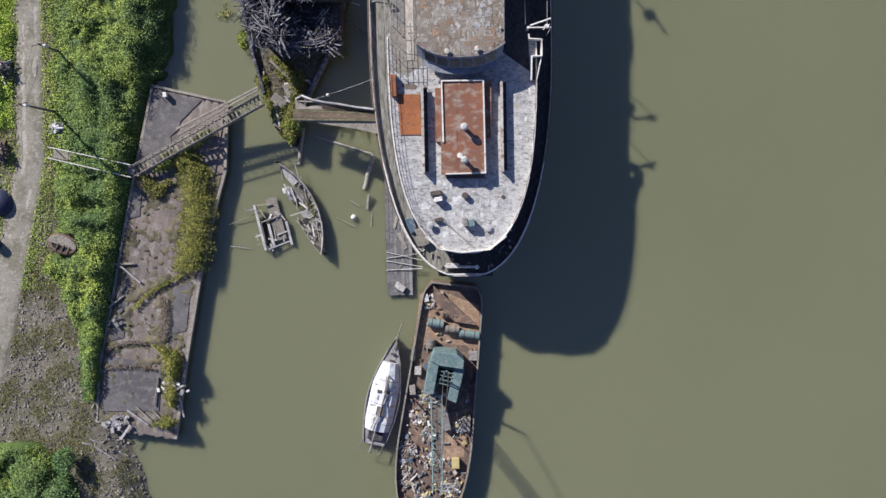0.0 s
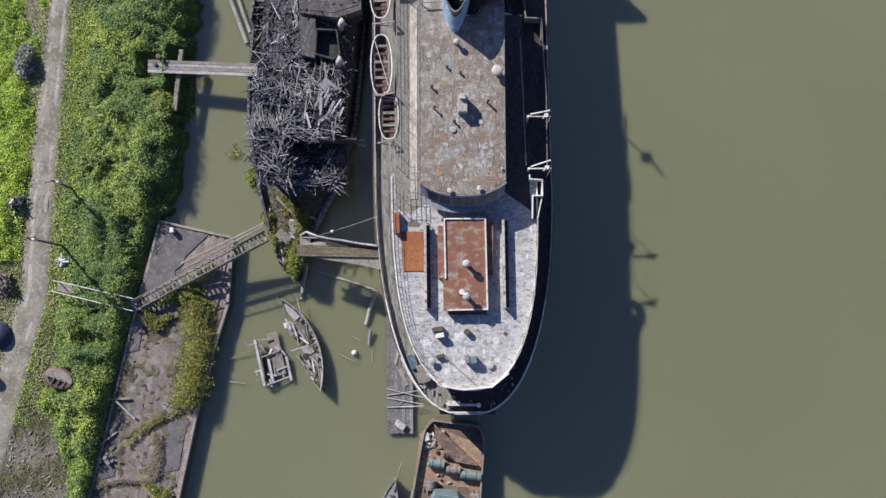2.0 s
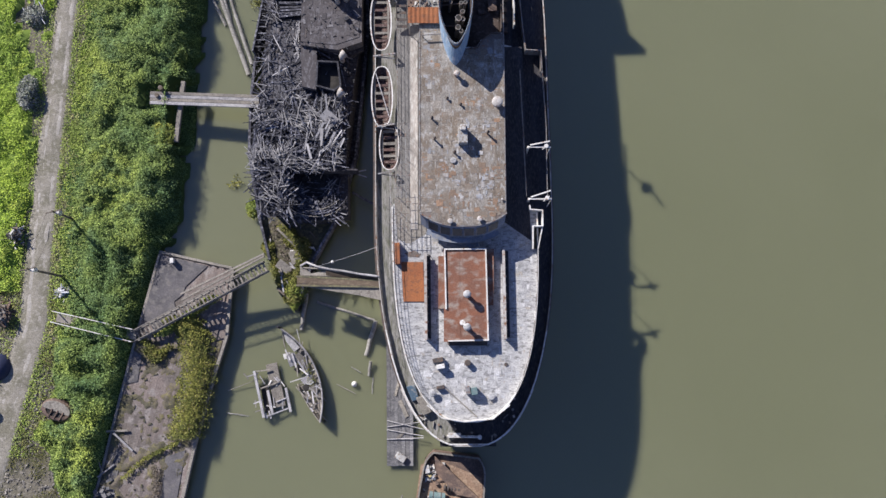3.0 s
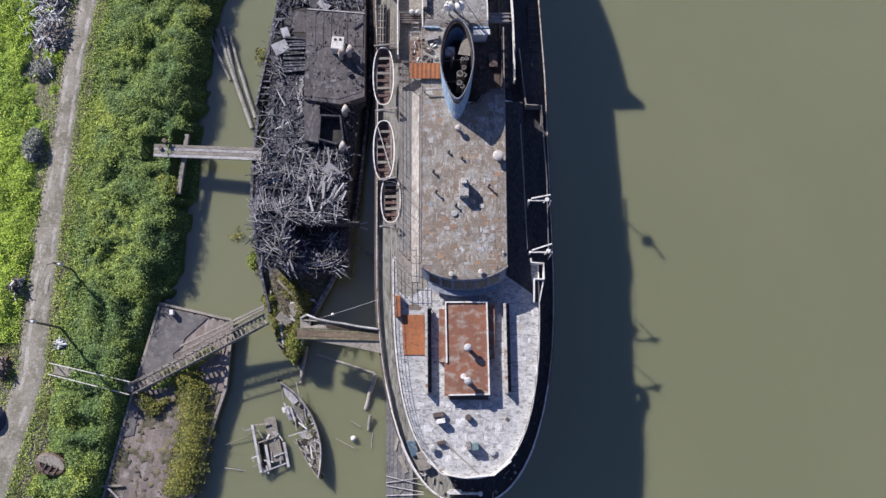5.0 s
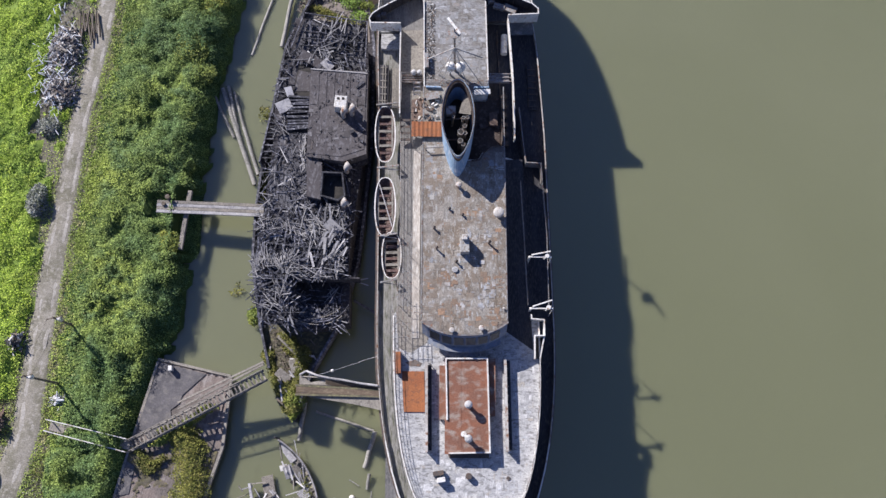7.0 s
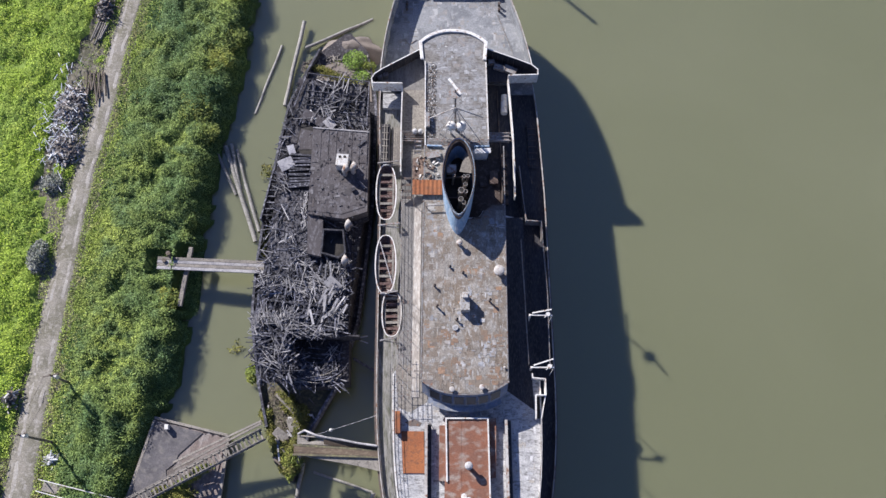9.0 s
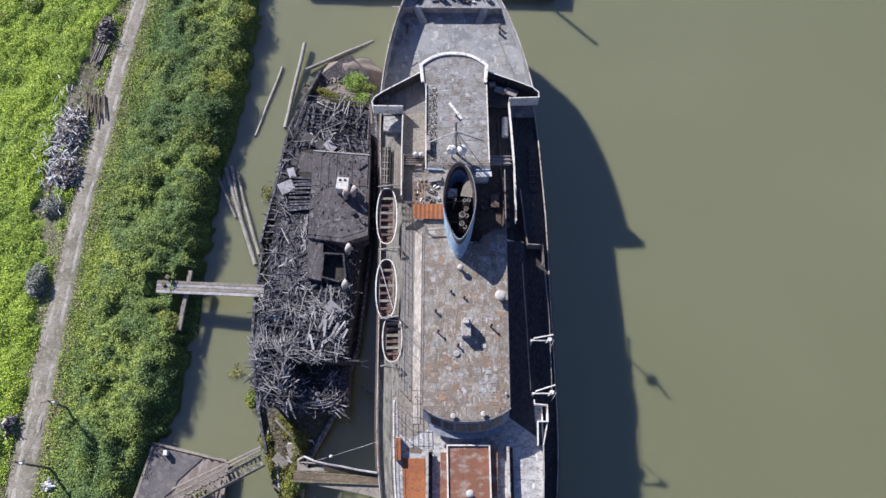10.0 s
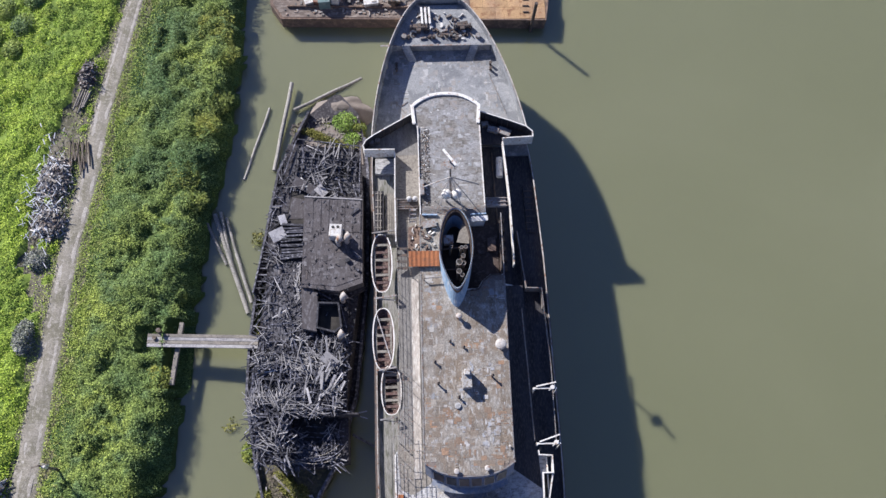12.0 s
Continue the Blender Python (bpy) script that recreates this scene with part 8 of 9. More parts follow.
for x0, y0, x1, y1, mt in ((-2.6, 2.4, -1.2, 2.5, M_SILVER), (-2.9, 2.9, -2.5, 2.1, M_GREYWOOD), (-2.5, -1.0, -1.3, -0.8, M_SILVER), (-2.5, -2.0, -1.2, -1.9, M_GREYWOOD), (-2.2, -0.6, -2.3, -1.5, M_GREYWOOD), (-1.6, -2.9, 1.5, -2.5, M_SILVER), (-1.5, 0.6, 1.0, 0.9, M_GREYWOOD), (0.2, -1.4, 1.6, -1.2, M_SILVER), (-1.6, 2.8, 0.4, 2.6, M_GREYWOOD)):
    part("cross_frame", Geo().beam(SK @ Vector((x0, y0, 0.6)), SK @ Vector((x1, y1, 0.55)), 0.15, 0.12), mt, skiff)
for i in range(12):
    p = SK @ Vector((rng.uniform(-1.4, 1.5), rng.uniform(-2.8, 2.6), 0.5))
    part("board", Geo().box(p.x, p.y, p.z, rng.uniform(0.4, 1.3), rng.uniform(0.08, 0.2), 0.05, rng.gauss(100, 30), rng.uniform(-8, 8), rng.uniform(-10, 10)), M_SILVER if i % 2 else M_JUNKWHITE, skiff)
part("pole", Geo().cyl((-25.6, -4.2, 0.2), (-21.4, -2.6, 0.6), 0.05, n=6), M_GREYWOOD, skiff)

# ---- rusty deck barge ahead of the ferry ----
nb = thing("deck_barge", (-3, 90, 0), "long rusty steel deck barge moored across the ferry's bow", "barge")
nout = [(-23.2, 82.6), (-21.4, 79.9), (17.0, 79.1), (17.6, 83.0), (18.5, 96), (-23.5, 97.5)]
part("hull", Geo().prism(nout, -1.0, 1.9), M_BARGERUST, nb, "rust stained steel side")
part("deck_planking", Geo().prism([(-22.8, 82.7), (-21.2, 80.3), (5.9, 79.7), (5.9, 96), (-23.2, 97)], 1.9, 1.95), M_BARGEDECK, nb, "brown timber deck")
for i in range(6):
    for j in range(8):
        part("deck_plate", Geo().box(7.0 + 1.83 * i, 80.5 + 2.0 * j, 1.93, 1.8, 1.96, 0.06 + 0.01 * ((i + j) % 2)), M_TANPLATE, nb)
part("rubbing_edge", Geo().wall([(-23.0, 82.5), (-21.4, 79.95), (17.0, 79.15), (17.6, 83)], 1.5, 2.15, 0.2), M_BARGERUST, nb)
for i in range(7):
    part("cleat", Geo().box(14.2, 80.6 + 1.1 * i, 2.05, 0.9, 0.12, 0.15), M_DARKIRON, nb)
part("spud", Geo().cyl((14.9, 78.7, -2), (15.1, 78.8, 6.5), 0.25, n=10), M_DARKIRON, nb, "dark steel spud pole")
r = random.Random(12)
part("coaming", Geo().wall([(-20.6, 82.0), (5.4, 81.4)], 1.95, 2.3, 0.18), M_BARGERUST, nb)
for i in range(16):
    x, y = r.uniform(-20, 2), 82.2 + abs(r.gauss(0, 3.5))
    sx, sy, sz, tz = r.uniform(0.4, 1.9), r.uniform(0.3, 0.9), r.uniform(0.3, 1.0), r.gauss(0, 20)
    single("barge_load", Geo().box(x, y, 1.95 + sz / 2, sx, sy, sz, tz).box(x, y, 1.97 + sz, sx * 1.05, sy * 1.05, 0.06, tz), r.choice([M_JUNKWHITE, M_JUNKDARK, M_RUST, M_STEEL, M_YELLOW]), "weathered crate among gear on the deck barge", "crate", "deck barge gear", bevel=0.04)
for x, y, sx, sy, sz, tz, mt in ((-15.2, 82.6, 1.6, 2.2, 1.7, 4, M_TEAL), (-13.6, 83.0, 1.1, 1.6, 1.4, -6, M_WHITE), (-8.4, 82.2, 2.0, 0.9, 0.8, 8, M_JUNKWHITE), (-9.6, 83.4, 1.4, 1.0, 0.9, -12, M_RUST), (-5.2, 82.0, 0.6, 0.9, 1.6, 3, M_DARKIRON)):
    single("machine_case", Geo().box(x, y, 1.95 + sz / 2, sx, sy, sz, tz).box(x, y, 1.98 + sz, sx * 1.08, sy * 1.06, 0.08, tz).box(x + sx * 0.2, y, 2.05 + sz, sx * 0.3, sy * 0.3, 0.2, tz), mt, "weathered machine casing standing on the deck barge", "machine", "deck barge gear", bevel=0.04)
for i in range(9):
    x, y = r.uniform(-19, 1), r.uniform(81.8, 88)
    single("barge_pipe", Geo().cyl((x, y, 2.1), (x + r.uniform(1.5, 4.5), y + r.uniform(-0.6, 0.6), 2.15), r.uniform(0.06, 0.16), n=10), r.choice([M_STEEL, M_BARGERUST, M_SILVER]), "long pipe lying on the deck barge", "pipe", "deck barge pipes")
g = Geo()
for i in range(420):
    x, y = r.uniform(-21, 5), 80.4 + abs(r.gauss(0, 4.5))
    g.box(x, y, 2.0, r.uniform(0.1, 0.6), r.uniform(0.06, 0.3), r.uniform(0.04, 0.25), r.uniform(0, 180), r.uniform(-15, 15))
tagged(part("deck_scrap", g, M_JUNKDARK, nb, "dark scrap and offcuts"), kind="stuff")
# ---- weeds, rubble and junk ----
def clump(name, cx, cy, cz, rx, ry, h, n, mat, label, category, size=0.22, seed=1, group="", parent=None):
    """A low bush: leaves over an uneven dome."""
    q = random.Random(seed)
    pts = []
    for i in range(n):
        a, d = q.uniform(0, 2 * math.pi), math.sqrt(q.random())
        d *= 0.75 + 0.3 * math.sin(3 * a + seed) * 0.5 + 0.2 * q.random()
        pts.append((cx + rx * d * math.cos(a), cy + ry * d * math.sin(a), cz + h * max(0.05, 1 - d * d) * q.uniform(0.45, 1.0)))
    return leaves(name, pts, size, mat, parent, label, category, "" if not group else "", 0.9, seed, group)


def strip(pts, n, seed, wide, h, z):
    """Points along a wandering strip."""
    q = random.Random(seed)
    out = []
    for i in range(n):
        k = q.random() * (len(pts) - 1)
        a, b = pts[int(k)], pts[int(k) + 1]
        f = k - int(k)
        x, y = a[0] + (b[0] - a[0]) * f, a[1] + (b[1] - a[1]) * f
        w = wide * (0.7 + 0.6 * abs(fbm(x, y, 0.8, seed)))
        u = max(-1, min(1, q.gauss(0, 0.5)))
        out.append((x + u * w, y + q.uniform(-0.2, 0.2), z + h * (1 - u * u) * q.uniform(0.2, 1.0)))
    return out


weeds = [
    ([(-31.5, 4.8), (-29.5, 2.5), (-29.0, -2), (-29.6, -6), (-30.2, -9.8)], 17000, 2.5, 1.3, 1.35),
    ([(-34.5, -19.2), (-33.2, -20.2), (-33.0, -22), (-33.4, -26)], 2800, 1.2, 0.9, 1.4),
    ([(-35.4, -29.3), (-33.6, -28.8)], 450, 0.6, 0.6, 1.4),
    ([(-37.5, -14.5), (-35.2, -12.3), (-33.0, -11.2), (-31.0, -10.2)], 900, 0.45, 0.35, 1.4),
    ([(-33.6, -13.0), (-33.4, -16.0), (-33.9, -18.5)], 800, 0.7, 0.4, 1.4),
    ([(-41.4, -19.6), (-38.0, -18.7), (-36.0, -18.9)], 500, 0.3, 0.25, 1.4),
    ([(-41.6, -22.0), (-38.0, -21.8), (-35.0, -22.2)], 500, 0.3, 0.25, 1.4),
    ([(-36.2, 2.4), (-34.2, 0.6), (-33.0, 0.8)], 900, 0.8, 0.6, 1.4),
    ([(-33.6, 2.6), (-31.2, 4.4), (-29.0, 6.0), (-27.4, 7.4)], 3800, 1.2, 0.8, 1.35),
    ([(-35.4, 0.9), (-34.0, -0.6), (-32.6, 1.4)], 1300, 0.9, 0.6, 1.35),
]
for i, (path, n, wide, h, z) in enumerate(weeds):
    leaves("weeds", strip(path, n, 90 + i, wide, h, z), 0.16, M_BARK if i in (4, 5, 6) else M_TREE if i == 8 else M_MOSS if i == 9 else M_WEED, None, "yellow-green moss and weeds growing on the rotten deck", "weeds", "stuff", 0.9, 90 + i)
tail = [([(-20.6, 13.5), (-19.6, 10.5), (-18.2, 7.8), (-17.4, 6.4)], 3200, 0.9, 0.7, 2.3), ([(-19.0, 16.0), (-17.0, 14.0), (-16.6, 11.0), (-17.4, 8.4), (-17.2, 6.6)], 5200, 1.1, 1.3, 2.3), ([(-22.3, 30.0), (-22.6, 36.0), (-22.2, 41.0)], 1500, 0.5, 0.4, 2.4), ([(-20.2, 16.5), (-18.2, 12.0), (-17.4, 8.5)], 700, 1.6, 0.6, 2.3)]
for i, (path, n, wide, h, z) in enumerate(tail):
    leaves("weeds", strip(path, n, 120 + i, wide, h, z), 0.17, (M_MOSS, M_MOSS, M_MOSS, M_BARK)[i], None, "rank green weeds growing on the wreck's low deck", "weeds", "stuff", 0.9, 120 + i)
for k, (bx2, by2, rr2, hh2) in enumerate(((-12.0, 62.6, 1.9, 2.3), (-11.0, 60.0, 1.6, 1.8), (-12.8, 59.6, 1.2, 1.2), (-10.4, 61.8, 1.2, 1.5), (-14.3, 62.3, 1.3, 1.2))):
    clump("bush", bx2, by2, 1.2, rr2 * 1.35, rr2 * 1.3, hh2, 2600, M_SHRUB if k < 2 else M_TREE, "bright green bush rooted on the wreck's bow", "bush", 0.2, 15 + k, "bow bushes")
clump("bush", -14.8, 62.0, 1.4, 1.6, 1.4, 1.0, 700, M_MOSS, "olive scrub on the wreck's bow", "bush", 0.2, 6)
for k, (bx2, by2, rr2, hh2, mt) in enumerate(((-17.3, 8.0, 1.5, 1.5, M_TREE), (-18.4, 9.6, 1.1, 0.9, M_MOSS), (-16.3, 13.2, 1.3, 1.3, M_MOSS), (-18.0, 14.6, 1.2, 0.8, M_MOSS), (-20.6, 13.4, 0.9, 0.9, M_WEED), (-17.2, 6.6, 0.8, 0.8, M_TREE))):
    clump("bush", bx2, by2, 2.2, rr2, rr2 * 1.25, hh2, 1300, mt, "rank olive bush rooted in the wreck's rotten stern", "bush", 0.17, 140 + k, "stern bushes")
clump("bush", -22.9, 18.6, 0.4, 1.1, 1.3, 1.6, 900, M_TREE, "green bush against the wreck's side", "bush", 0.24, 7)
clump("bush", -23.4, 46.5, 0.1, 0.9, 1.3, 0.5, 90, M_MOSS, "thin reeds in the water by the wreck", "reeds", 0.3, 8)
clump("bush", -25.5, 22.0, 0.0, 1.2, 1.0, 0.4, 50, M_MOSS, "thin reeds in the shallow water", "reeds", 0.26, 9)
clump("bush", -32.6, -21.6, 1.3, 1.1, 2.2, 2.4, 2400, M_WEED, "yellow-green bush growing from the landing's edge", "bush", 0.17, 31)
clump("bush", -32.9, -25.6, 1.3, 0.8, 1.6, 2.0, 1000, M_WEED, "sparse yellow-green bush on the landing", "bush", 0.17, 32)
clump("bush", -33.6, -28.9, 1.3, 1.3, 0.9, 2.0, 1100, M_WEED, "yellow-green bush on the landing's corner", "bush", 0.17, 33)
clump("bush", -51.7, 33.2, 1.3, 1.7, 2.9, 1.9, 2600, M_GREYSHRUB, "silvery grey round shrub by the track", "bush", 0.22, 10)
clump("bush", -51.6, 43.6, 1.3, 2.0, 1.8, 1.2, 1500, M_GREYSHRUB, "grey thorny shrub by the track", "bush", 0.22, 11)
clump("bush", -18.2, 61.5, 1.6, 1.4, 2.0, 0.5, 400, M_BARK, "brown dead stalks on the wreck", "weeds", 0.25, 12)

# planking over the wreck's bow and silt
part("bow_deck", Geo().prism([(-18.6, 57.4), (-9.3, 56.2), (-9.6, 59.5), (-11, 61.5), (-14.5, 62.4), (-17, 61.4)], 2.2, 2.36), M_SAND, wreck, "silted bow planking")
leaves("weeds", strip([(-17.2, 61.5), (-14.5, 60.0), (-11.0, 58.6)], 3000, 130, 1.8, 0.5, 2.35), 0.15, M_MOSS, None, "olive weeds among rubble on the wreck's bow", "weeds", "stuff", 0.9, 130)
q = random.Random(66)
g = Geo()
for i in range(150):
    g.box(q.uniform(-17.5, -10), q.uniform(57.5, 63.5), 2.42, q.uniform(0.15, 0.9), q.uniform(0.05, 0.16), 0.08, q.uniform(0, 180), q.uniform(-15, 15))
tagged(part("bow_litter", g, M_GREYWOOD, wreck, "grey broken planks"), kind="stuff")


def junk_pile(x, y, rx, ry, h, n, label, seed, mats):
    """A heap of mixed scrap; sheets, pipes and lumps."""
    q = random.Random(seed)
    heap = thing("scrap_pile", (x, y, 1.4), label, "scrap pile", "scrap by the track")
    part("core", Geo().ball((x, y, 1.2), rx * 0.8, ry * 0.8, h * 0.75, n=18, m=5, half=True), M_JUNKDARK, heap)
    for mt in mats:
        g = Geo()
        for i in range(n):
            a, d = q.uniform(0, 6.283), math.sqrt(q.random())
            px, py = x + rx * d * math.cos(a), y + ry * d * math.sin(a)
            pz = 1.4 + h * (1 - d * d) * q.uniform(0.5, 1.0)
            if q.random() < 0.6:
                g.box(px, py, pz, q.uniform(0.15, 0.9), q.uniform(0.08, 0.35), q.uniform(0.04, 0.25), q.uniform(0, 180), q.uniform(-35, 35), q.uniform(-35, 35))
            else:
                e = Vector((q.uniform(-0.9, 0.9), q.uniform(-0.9, 0.9), q.uniform(-0.2, 0.5)))
                g.cyl((px, py, pz), Vector((px, py, pz)) + e, q.uniform(0.03, 0.08), n=6)
        tagged(part("scrap", g, mt, heap), kind="stuff")
    return heap


junk_pile(-50.8, 55.0, 2.7, 3.8, 1.5, 110, "heap of grey scrap metal and pale wire by the track", 1, (M_JUNKDARK, M_JUNKWHITE, M_STEEL, M_GREYWOOD))
junk_pile(-50.6, 48.8, 2.4, 3.0, 1.4, 100, "dark heap of scrap metal by the track", 2, (M_JUNKDARK, M_JUNKWHITE, M_STEEL, M_GREYWOOD))
junk_pile(-48.3, 71.0, 1.2, 2.6, 1.7, 60, "dark machinery heap with a pale beam by the track", 3, (M_JUNKDARK, M_DARKIRON, M_STEEL))
junk_pile(-52.2, 15.2, 1.3, 1.7, 1.3, 50, "heap of dark scrap with white sacks by the track", 4, (M_JUNKDARK, M_JUNKWHITE))
junk_pile(-53.0, 5.2, 1.0, 1.6, 1.6, 40, "rusty brown broken machine beside the track", 5, (M_BARGERUST, M_JUNKDARK))
junk_pile(-45.7, 7.9, 0.9, 0.8, 0.9, 20, "white crumpled sheeting among the weeds", 6, (M_JUNKWHITE, M_TARP))
for i in range(9):
    a = Vector((-49.4 + 0.3 * i, 60.6 + 0.25 * math.sin(i * 2.0), 1.75))
    single("pole", Geo().cyl(a, a + Vector((0.5 + 0.6 * math.sin(i * 2.7), -4.0 + 0.9 * math.sin(i * 1.9), 0.12)), 0.11, n=7), M_BARK, "dark weathered pole stacked by the track", "pole", "stacked poles")
for i in range(5):
    a = Vector((-48.9 + 0.35 * i, 68.8, 1.75))
    single("pole", Geo().cyl(a, a + Vector((-0.7 + 0.4 * math.sin(i * 3.1), -3.2 + 0.6 * math.sin(i * 2.2), 0.05)), 0.14, n=7), M_GREYWOOD, "short grey pole lying by the track", "pole", "stacked poles")
# dark bushes at the meadow's far edge
for k, (x, y, r0, h) in enumerate(((-59.5, 75.5, 2.2, 1.8), (-58.6, 79.5, 2.4, 2.2), (-57.4, 84.0, 2.2, 2.0), (-61.5, 82.0, 2.6, 2.4), (-62.0, 77.5, 2.5, 2.0), (-56.0, 88.0, 2.4, 2.2), (-60.0, 88.0, 2.6, 2.4), (-63.5, 72.5, 2.2, 1.8))):
    clump("bush", x, y, 1.0, r0, r0 * 1.1, h, 2400, M_THICKET, "dark green bush at the edge of the meadow", "bush", 0.22, 200 + k, "meadow bushes")
# pale tubes and wire strewn over the scrap
q = random.Random(41)
g = Geo()
for i in range(260):
    x, y = q.gauss(-51.2, 1.4), q.gauss(52, 4.0)
    if x > road_x(y) - road_w(y) / 2 - 1.4:
        continue
    e = Vector((q.uniform(-1, 1), q.uniform(-1.2, 1.2), q.uniform(-0.1, 0.3)))
    z = 1.75 + 0.9 * q.random()
    g.cyl((x, y, z), Vector((x, y, z)) + e, q.uniform(0.03, 0.07), n=5)
single("scrap_wire", g, M_TARP, "pale tubes and wire strewn over scrap heaps", "scrap", kind="stuff")
# rubble on the bare bank
g = Geo()
q = random.Random(77)
for i in range(12000):
    x, y = q.uniform(-58, -36), q.uniform(-45, -2)
    if thicket_h(x, y) > 0 or land_z(x, y) < 0.05 or abs(x - road_x(y)) < road_w(y) / 2 or (lerp(DOCK_W, y) - 0.2 < x and y > -30.5):
        continue
    s = 0.04 + 0.15 * q.random() ** 3
    g.box(x, y, land_z(x, y) + s * 0.3, s * q.uniform(1, 3.5), s, s * 0.7, q.uniform(0, 180), q.uniform(-20, 20), q.uniform(-20, 20))
single("rubble", g, M_COBBLE, "grey and brown rubble and driftwood on bare ground", "rubble", kind="stuff")
q = random.Random(78)
tufts = []
while len(tufts) < 25000:
    x, y = q.uniform(-56, -37), q.uniform(-46, 8)
    if fbm(x, y, 0.3, 5) < 0.3 * q.random() - 0.12 or thicket_h(x, y) > 0 or land_z(x, y) < 0.3 or abs(x - road_x(y)) < road_w(y) / 2 + 0.1 or (lerp(DOCK_W, y) - 0.2 < x and y > -30.5):
        continue
    tufts.append((x, y, land_z(x, y) + 0.05 + 0.15 * q.random()))
leaves("grass_tufts", tufts, 0.11, M_MOSS, None, "sparse olive grass on bare earth", "grass", "stuff", 1.2, 78)
for i, (a, b) in enumerate((((-45.5, -25.5), (-41.8, -28.6)), ((-44.5, -31.5), (-40.0, -33.0)), ((-43.5, -31.0), (-39.2, -33.6)), ((-42.9, -32.0), (-40.5, -33.8)))):
    single("driftwood", Geo().cyl((a[0], a[1], land_z(*a) + 0.1), (b[0], b[1], max(0.1, land_z(*b) + 0.1)), 0.13, 0.08, n=7), M_SILVER, "bleached driftwood trunk on the muddy bank", "driftwood", "driftwood")

# rusty boiler half hidden by weeds
boiler = thing("boiler", (-45.8, -6.2, 1.3), "rusty open steel boiler lying in the weeds", "boiler")
BO = pose(-45.5, -6.4, 1.9, 0, 0, -20)
n = 24
g = Geo()
for k, z in ((1.0, -0.6), (1.06, 0.1), (1.0, 0.5), (0.86, 0.72), (0.66, 0.8), (0.6, 0.55)):
    g.v += [tuple(BO @ Vector((2.0 * k * math.cos(2 * math.pi * i / n), 1.25 * k * math.sin(2 * math.pi * i / n), z))) for i in range(n)]
g.f = [(j * n + i, j * n + (i + 1) % n, (j + 1) * n + (i + 1) % n, (j + 1) * n + i) for j in range(5) for i in range(n)] + [tuple(range(5 * n, 6 * n))]
part("shell", g, M_BARGERUST, boiler, "rust brown rounded shell")
part("crown_plate", Geo().prism([tuple((BO @ Vector((1.75 * math.cos(a), 0.12 + 0.95 * math.sin(a), 0)))[:2]) for a in [-0.25 + 3.64 * i / 14 for i in range(15)]], 2.5, 2.72), M_DECKTAN, boiler, "pale rusted crown plate", bevel=0.04)
# black plate stands for the shade inside the firebox
part("opening", Geo().prism([tuple((BO @ Vector((1.45 * math.cos(a), -0.1 + 0.95 * math.sin(a), 0)))[:2]) for a in [3.3 + 2.8 * i / 10 for i in range(11)]], 2.46, 2.6), M_SOOTHOLE, boiler, "firebox opening, its shade painted black")
for k in (-0.6, 0.1, 0.8):
    part("stay_bar", Geo().beam(BO @ Vector((k, -0.95, 0.8)), BO @ Vector((k + 0.15, 0.1, 0.85)), 0.12, 0.1), M_BARGERUST, boiler)
single("covered_heap", Geo().ball((-53.3, -1.2, 1.3), 1.6, 1.7, 1.3, n=22, m=7, half=True), M_NAVY, "dark blue tarpaulin over a heap by the track", "tarpaulin", smooth=True)
single("blue_drum", Geo().cyl((-54.0, -6.3, 1.4), (-54.0, -6.3, 2.5), 0.6, n=16), M_NAVY, "blue plastic drum by the track", "drum", bevel=0.05)

# utility poles
for x, y, h, ct in ((-46.2, 9.9, 9.2, 1), (-45.3, 17.1, 5.8, 0)):
    pole = thing("utility_pole", (x, y, 1.3), "dark wooden utility pole standing in the thicket", "utility pole", "utility poles")
    part("shaft", Geo().cyl((x, y, 1.0), (x, y, 1.4 + h), 0.17, 0.11, n=10), M_BARK, pole)
    part("crossarm", Geo().beam((x - 0.9, y - 0.2, 1.0 + h), (x + 0.9, y + 0.2, 1.0 + h), 0.12, 0.14), M_BARK, pole)
    part("transformer", Geo().cyl((x + 0.3, y, h - 0.2), (x + 0.3, y, h + 0.7), 0.26, n=12), M_WHITE, pole, "pale grey transformer can")
for dx in (-0.7, 0.7):
    pts = [Vector((-45.3 + dx, 17.1, 6.9)).lerp(Vector((-46.2 + dx, 9.9, 10.3)), t) - Vector((0, 0, 1.2 * t * (1 - t))) for t in (0, 0.25, 0.5, 0.75, 1)]
    single("overhead_cable", Geo().tube(pts, 0.015, 4), M_DARKIRON, "thin dark overhead cable between the poles", "cable", "overhead cables")

# soil-brown crusts and worn sheets on the landing
for k, poly in enumerate(([(-40.6, -18.6), (-39.0, -10.5), (-37.9, -11.5), (-38.4, -15), (-38.9, -18.2)], [(-32.6, -12.0), (-30.2, -11.2), (-31.1, -17.4), (-33.0, -17.8)], [(-38.2, -3.4), (-37.2, 0.8), (-36.0, 0.2), (-36.4, -3.0)])):
    part("worn_sheet", Geo().prism(poly, 1.28, 1.33), M_TARPAPER, landing, "worn grey sheet", bevel=0.01)
qq = random.Random(5)
g = Geo()
for i in range(420):
    y = qq.uniform(-28, 2)
    x = qq.uniform(dock_w(y) + 0.4, dock_e(y) - 0.4)
    if fbm(x, y, 0.35, 6) < 0.05:
        continue
    g.box(x, y, 1.3, qq.uniform(0.1, 0.6), qq.uniform(0.06, 0.25), qq.uniform(0.03, 0.12), qq.uniform(0, 180), qq.uniform(-10, 10))
tagged(part("deck_litter", g, M_MUD, landing, "rotted soil-brown litter"), kind="stuff")

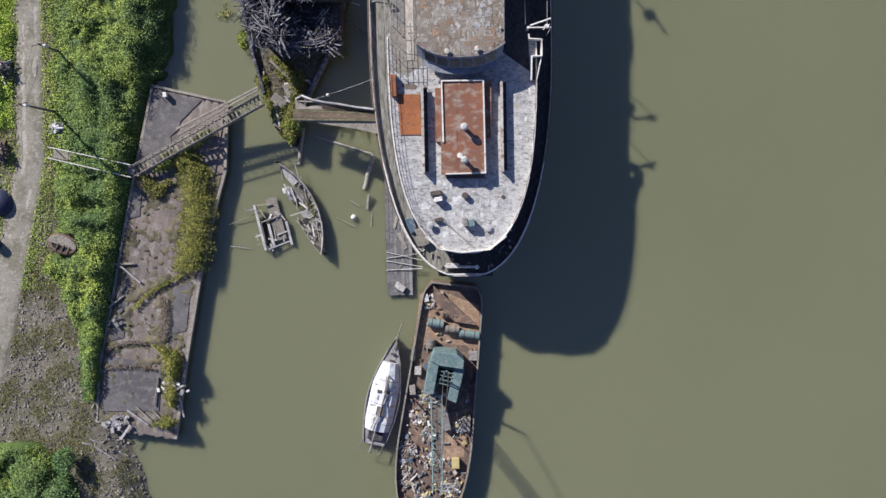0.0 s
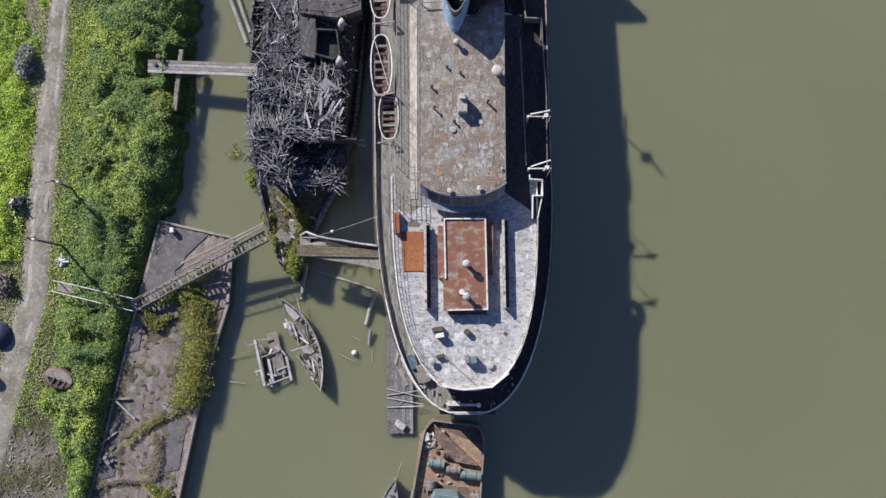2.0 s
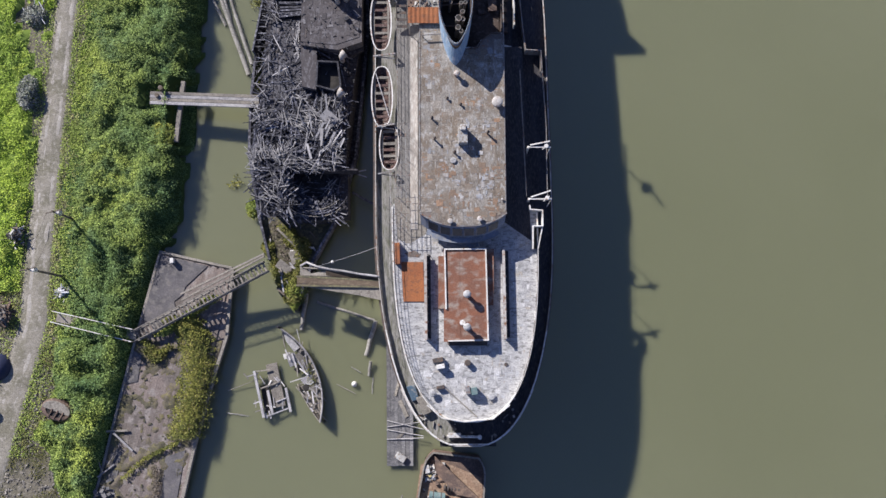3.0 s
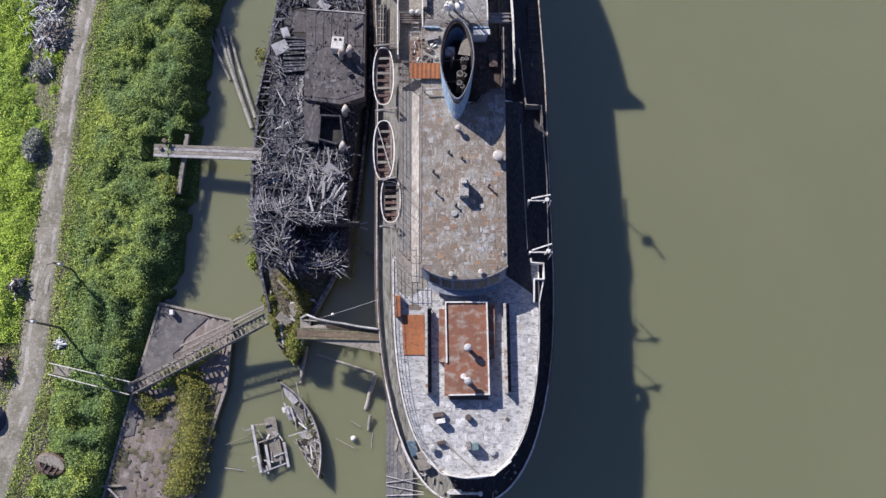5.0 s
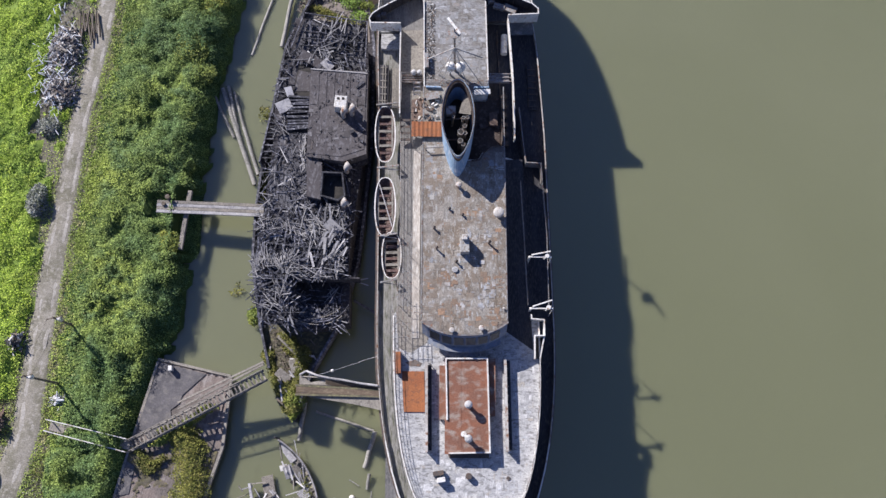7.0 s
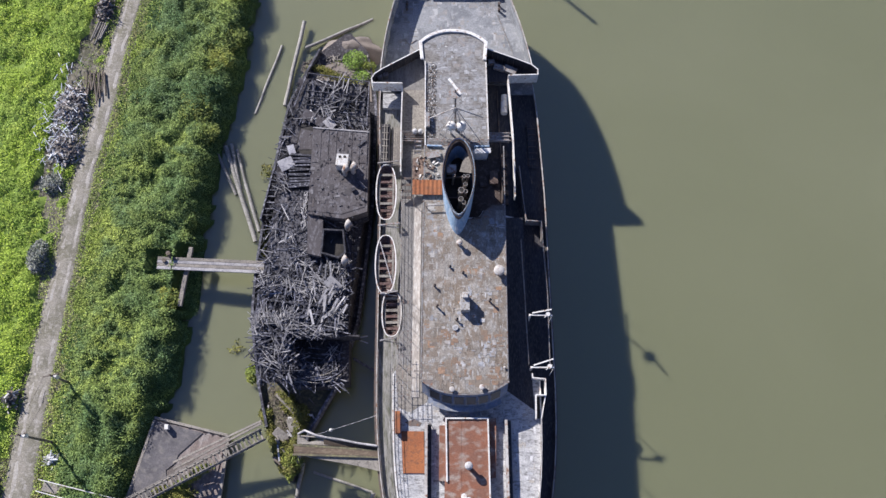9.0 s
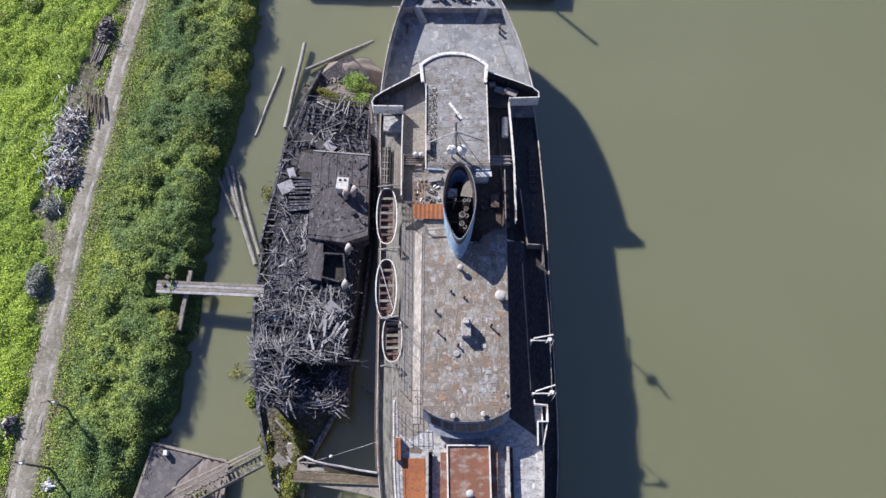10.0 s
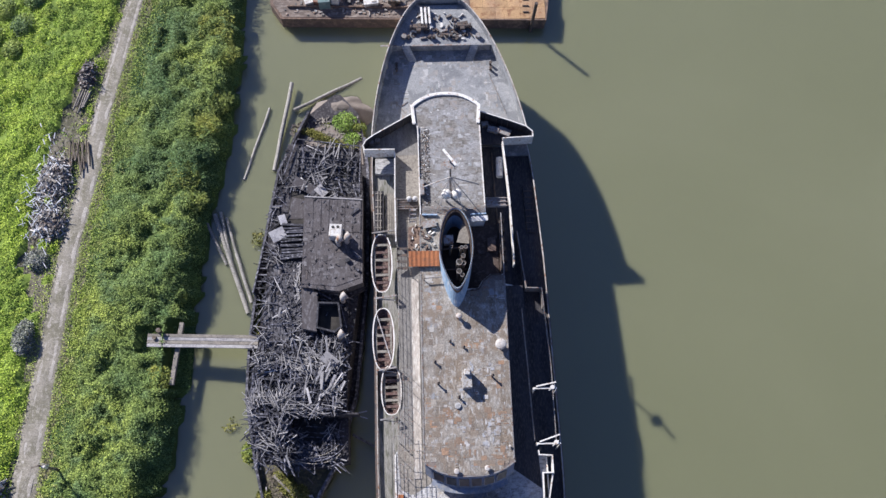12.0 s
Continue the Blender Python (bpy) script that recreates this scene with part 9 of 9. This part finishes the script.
# rubbish and broken timbers on the landing
for i, (x, y, l, w, tr) in enumerate(((-38.5, -8.9, 2.6, 0.25, 2), (-37.7, -10.2, 3.2, 0.22, -42), (-40.3, -13.0, 2.0, 0.15, -70), (-39.6, -13.6, 2.4, 0.18, 38), (-39.0, -12.2, 1.6, 0.12, 60), (-37.4, -28.3, 3.2, 0.25, -38), (-36.6, -27.9, 2.6, 0.2, -45), (-34.4, -28.6, 3.2, 0.16, -48), (-32.4, -23.6, 3.6, 0.14, -84), (-31.9, -26.8, 3.2, 0.18, -80), (-33.0, -26.2, 2.2, 0.2, 12), (-39.0, -30.2, 2.2, 0.3, 55), (-35.0, -25.0, 3.6, 0.14, 80))):
    single("loose_timber", Geo().box(x, y, 1.55 + 0.03 * (i % 3), l, w, 0.14, tr, 0, 2), M_SILVER if i % 2 else M_GREYWOOD, "broken grey timber lying on the rotten deck", "timber", "broken timbers", bevel=0.015)
for cx, cy, k, sd in ((-40.2, -28.9, 34, 1), (-32.9, -24.7, 26, 2), (-39.4, -16.2, 12, 3)):
    q = random.Random(sd)
    g = Geo()
    for i in range(k):
        g.box(cx + q.gauss(0, 0.8), cy + q.gauss(0, 0.45), 1.5 + 0.2 * q.random(), q.uniform(0.2, 0.8), q.uniform(0.1, 0.5), q.uniform(0.04, 0.2), q.uniform(0, 180), q.uniform(-20, 20), q.uniform(-20, 20))
    single("rubbish", g, M_ASHSILVER if sd != 2 else M_JUNKWHITE, "pale broken boards and rubbish heaped on the landing", "rubbish", kind="stuff")
single("bin", Geo().box(-32.6, 11.8, 1.75, 0.45, 0.6, 0.8, 5), M_WHITE, "small white box on the landing", "box", bevel=0.03)

# rotten crusts of soil and moss creeping over the landing
def crust(x, y):
    w, e = dock_w(y), dock_e(y)
    h = 0.42 * fbm(x, y, 0.45, 12) + 0.45 * fbm(x, y, 1.3, 3) + 0.04 + 0.34 * math.exp(-(x - w) / 1.3)
    for y0, k, width, x0, x1 in ((-12.4, 0.42, 0.55, -40, -30.5), (-18.9, 0.1, 0.5, -42, -35), (-21.4, 0.06, 0.5, -42, -34.5), (-15.0, 0.0, 0.4, -41, -38)):
        if x0 < x < x1:
            h += 0.4 * math.exp(-(((y - y0 - k * (x + 36)) + 0.5 * fbm(x, y, 0.6, 8)) / width) ** 2)
    h += 0.3 * math.exp(-(((x + 34.1 - 0.1 * (y + 15)) / 0.7) ** 2)) * (1 if -19.5 < y < -11 else 0)
    h += 0.3 * math.exp(-(((x + 34.6) / 1.3) ** 2 + ((y + 0.3) / 1.8) ** 2))
    return h * min(1.0, max(0.0, (x - w) / 0.5)) * min(1.0, max(0.0, (e - x) / 0.6))


g = Geo()
for j in range(134):
    for i in range(46):
        y = -29.3 + 0.235 * j
        x = dock_w(y) + 0.25 + (dock_e(y) - dock_w(y) - 0.6) * i / 45
        g.v.append((x, y, 1.19 + 0.42 * max(-0.4, min(0.7, crust(x, y)))))
g.f = [(j * 46 + i, j * 46 + i + 1, (j + 1) * 46 + i + 1, (j + 1) * 46 + i) for j in range(133) for i in range(45)]
tagged(part("soil_crust", g, M_CRUST, landing, "mossy grey-brown soil crust", smooth=True), kind="stuff")

# ---- planks of the landing, laid lengthwise, last ----
r3 = random.Random(55)
plank_meshes = {}
lean = 0.183
turn = -math.degrees(math.atan(lean))
for lane in range(34):
    y = -31.0 + r3.uniform(-3, 0)
    while y < 12.5:
        l = r3.choice((4.0, 5.5, 7.0))
        a, b = max(y, -31.0), min(y + l, 12.4)
        y += l + 0.03
        c = -42.9 + 0.305 * lane
        ok = [t for t in (a + (b - a) * k / 16 for k in range(17)) if dock_w(t) + 0.2 < c + lean * (t + 29) < dock_e(t) - 0.2 and t < 12.7 - 0.22 * (c + lean * (t + 29) + 34.4) and t > -29.6 - 0.16 * (c + lean * (t + 29) + 43)]
        if len(ok) < 5:
            continue
        a, b = ok[0], ok[-1]
        l2 = math.ceil((b - a) * 2) / 2
        if l2 not in plank_meshes:
            me = Geo().box(0, 0, 0, 0.296, l2 * 1.015, 0.1).mesh("plank")
            me.materials.append(M_DOCKWOOD)
            plank_meshes[l2] = me
        m2 = (a + b) / 2
        piece("plank", plank_meshes[l2], landing, pose(c + lean * (m2 + 29), m2, 1.2 + r3.uniform(-0.01, 0.015), r3.uniform(-0.08, 0.08), 0, turn + r3.uniform(-0.1, 0.1)))
for y in (-2.2, -6.4, -10.6, -14.2, -17.2, 5.2, 8.4):
    w, e = dock_w(y) + 2.2, dock_e(y) - 2.8
    part("batten", Geo().beam((w, y, 1.262), (e, y - 0.17 * (e - w) * 0.4, 1.262), 0.14, 0.02), M_DOCKWOOD, landing)
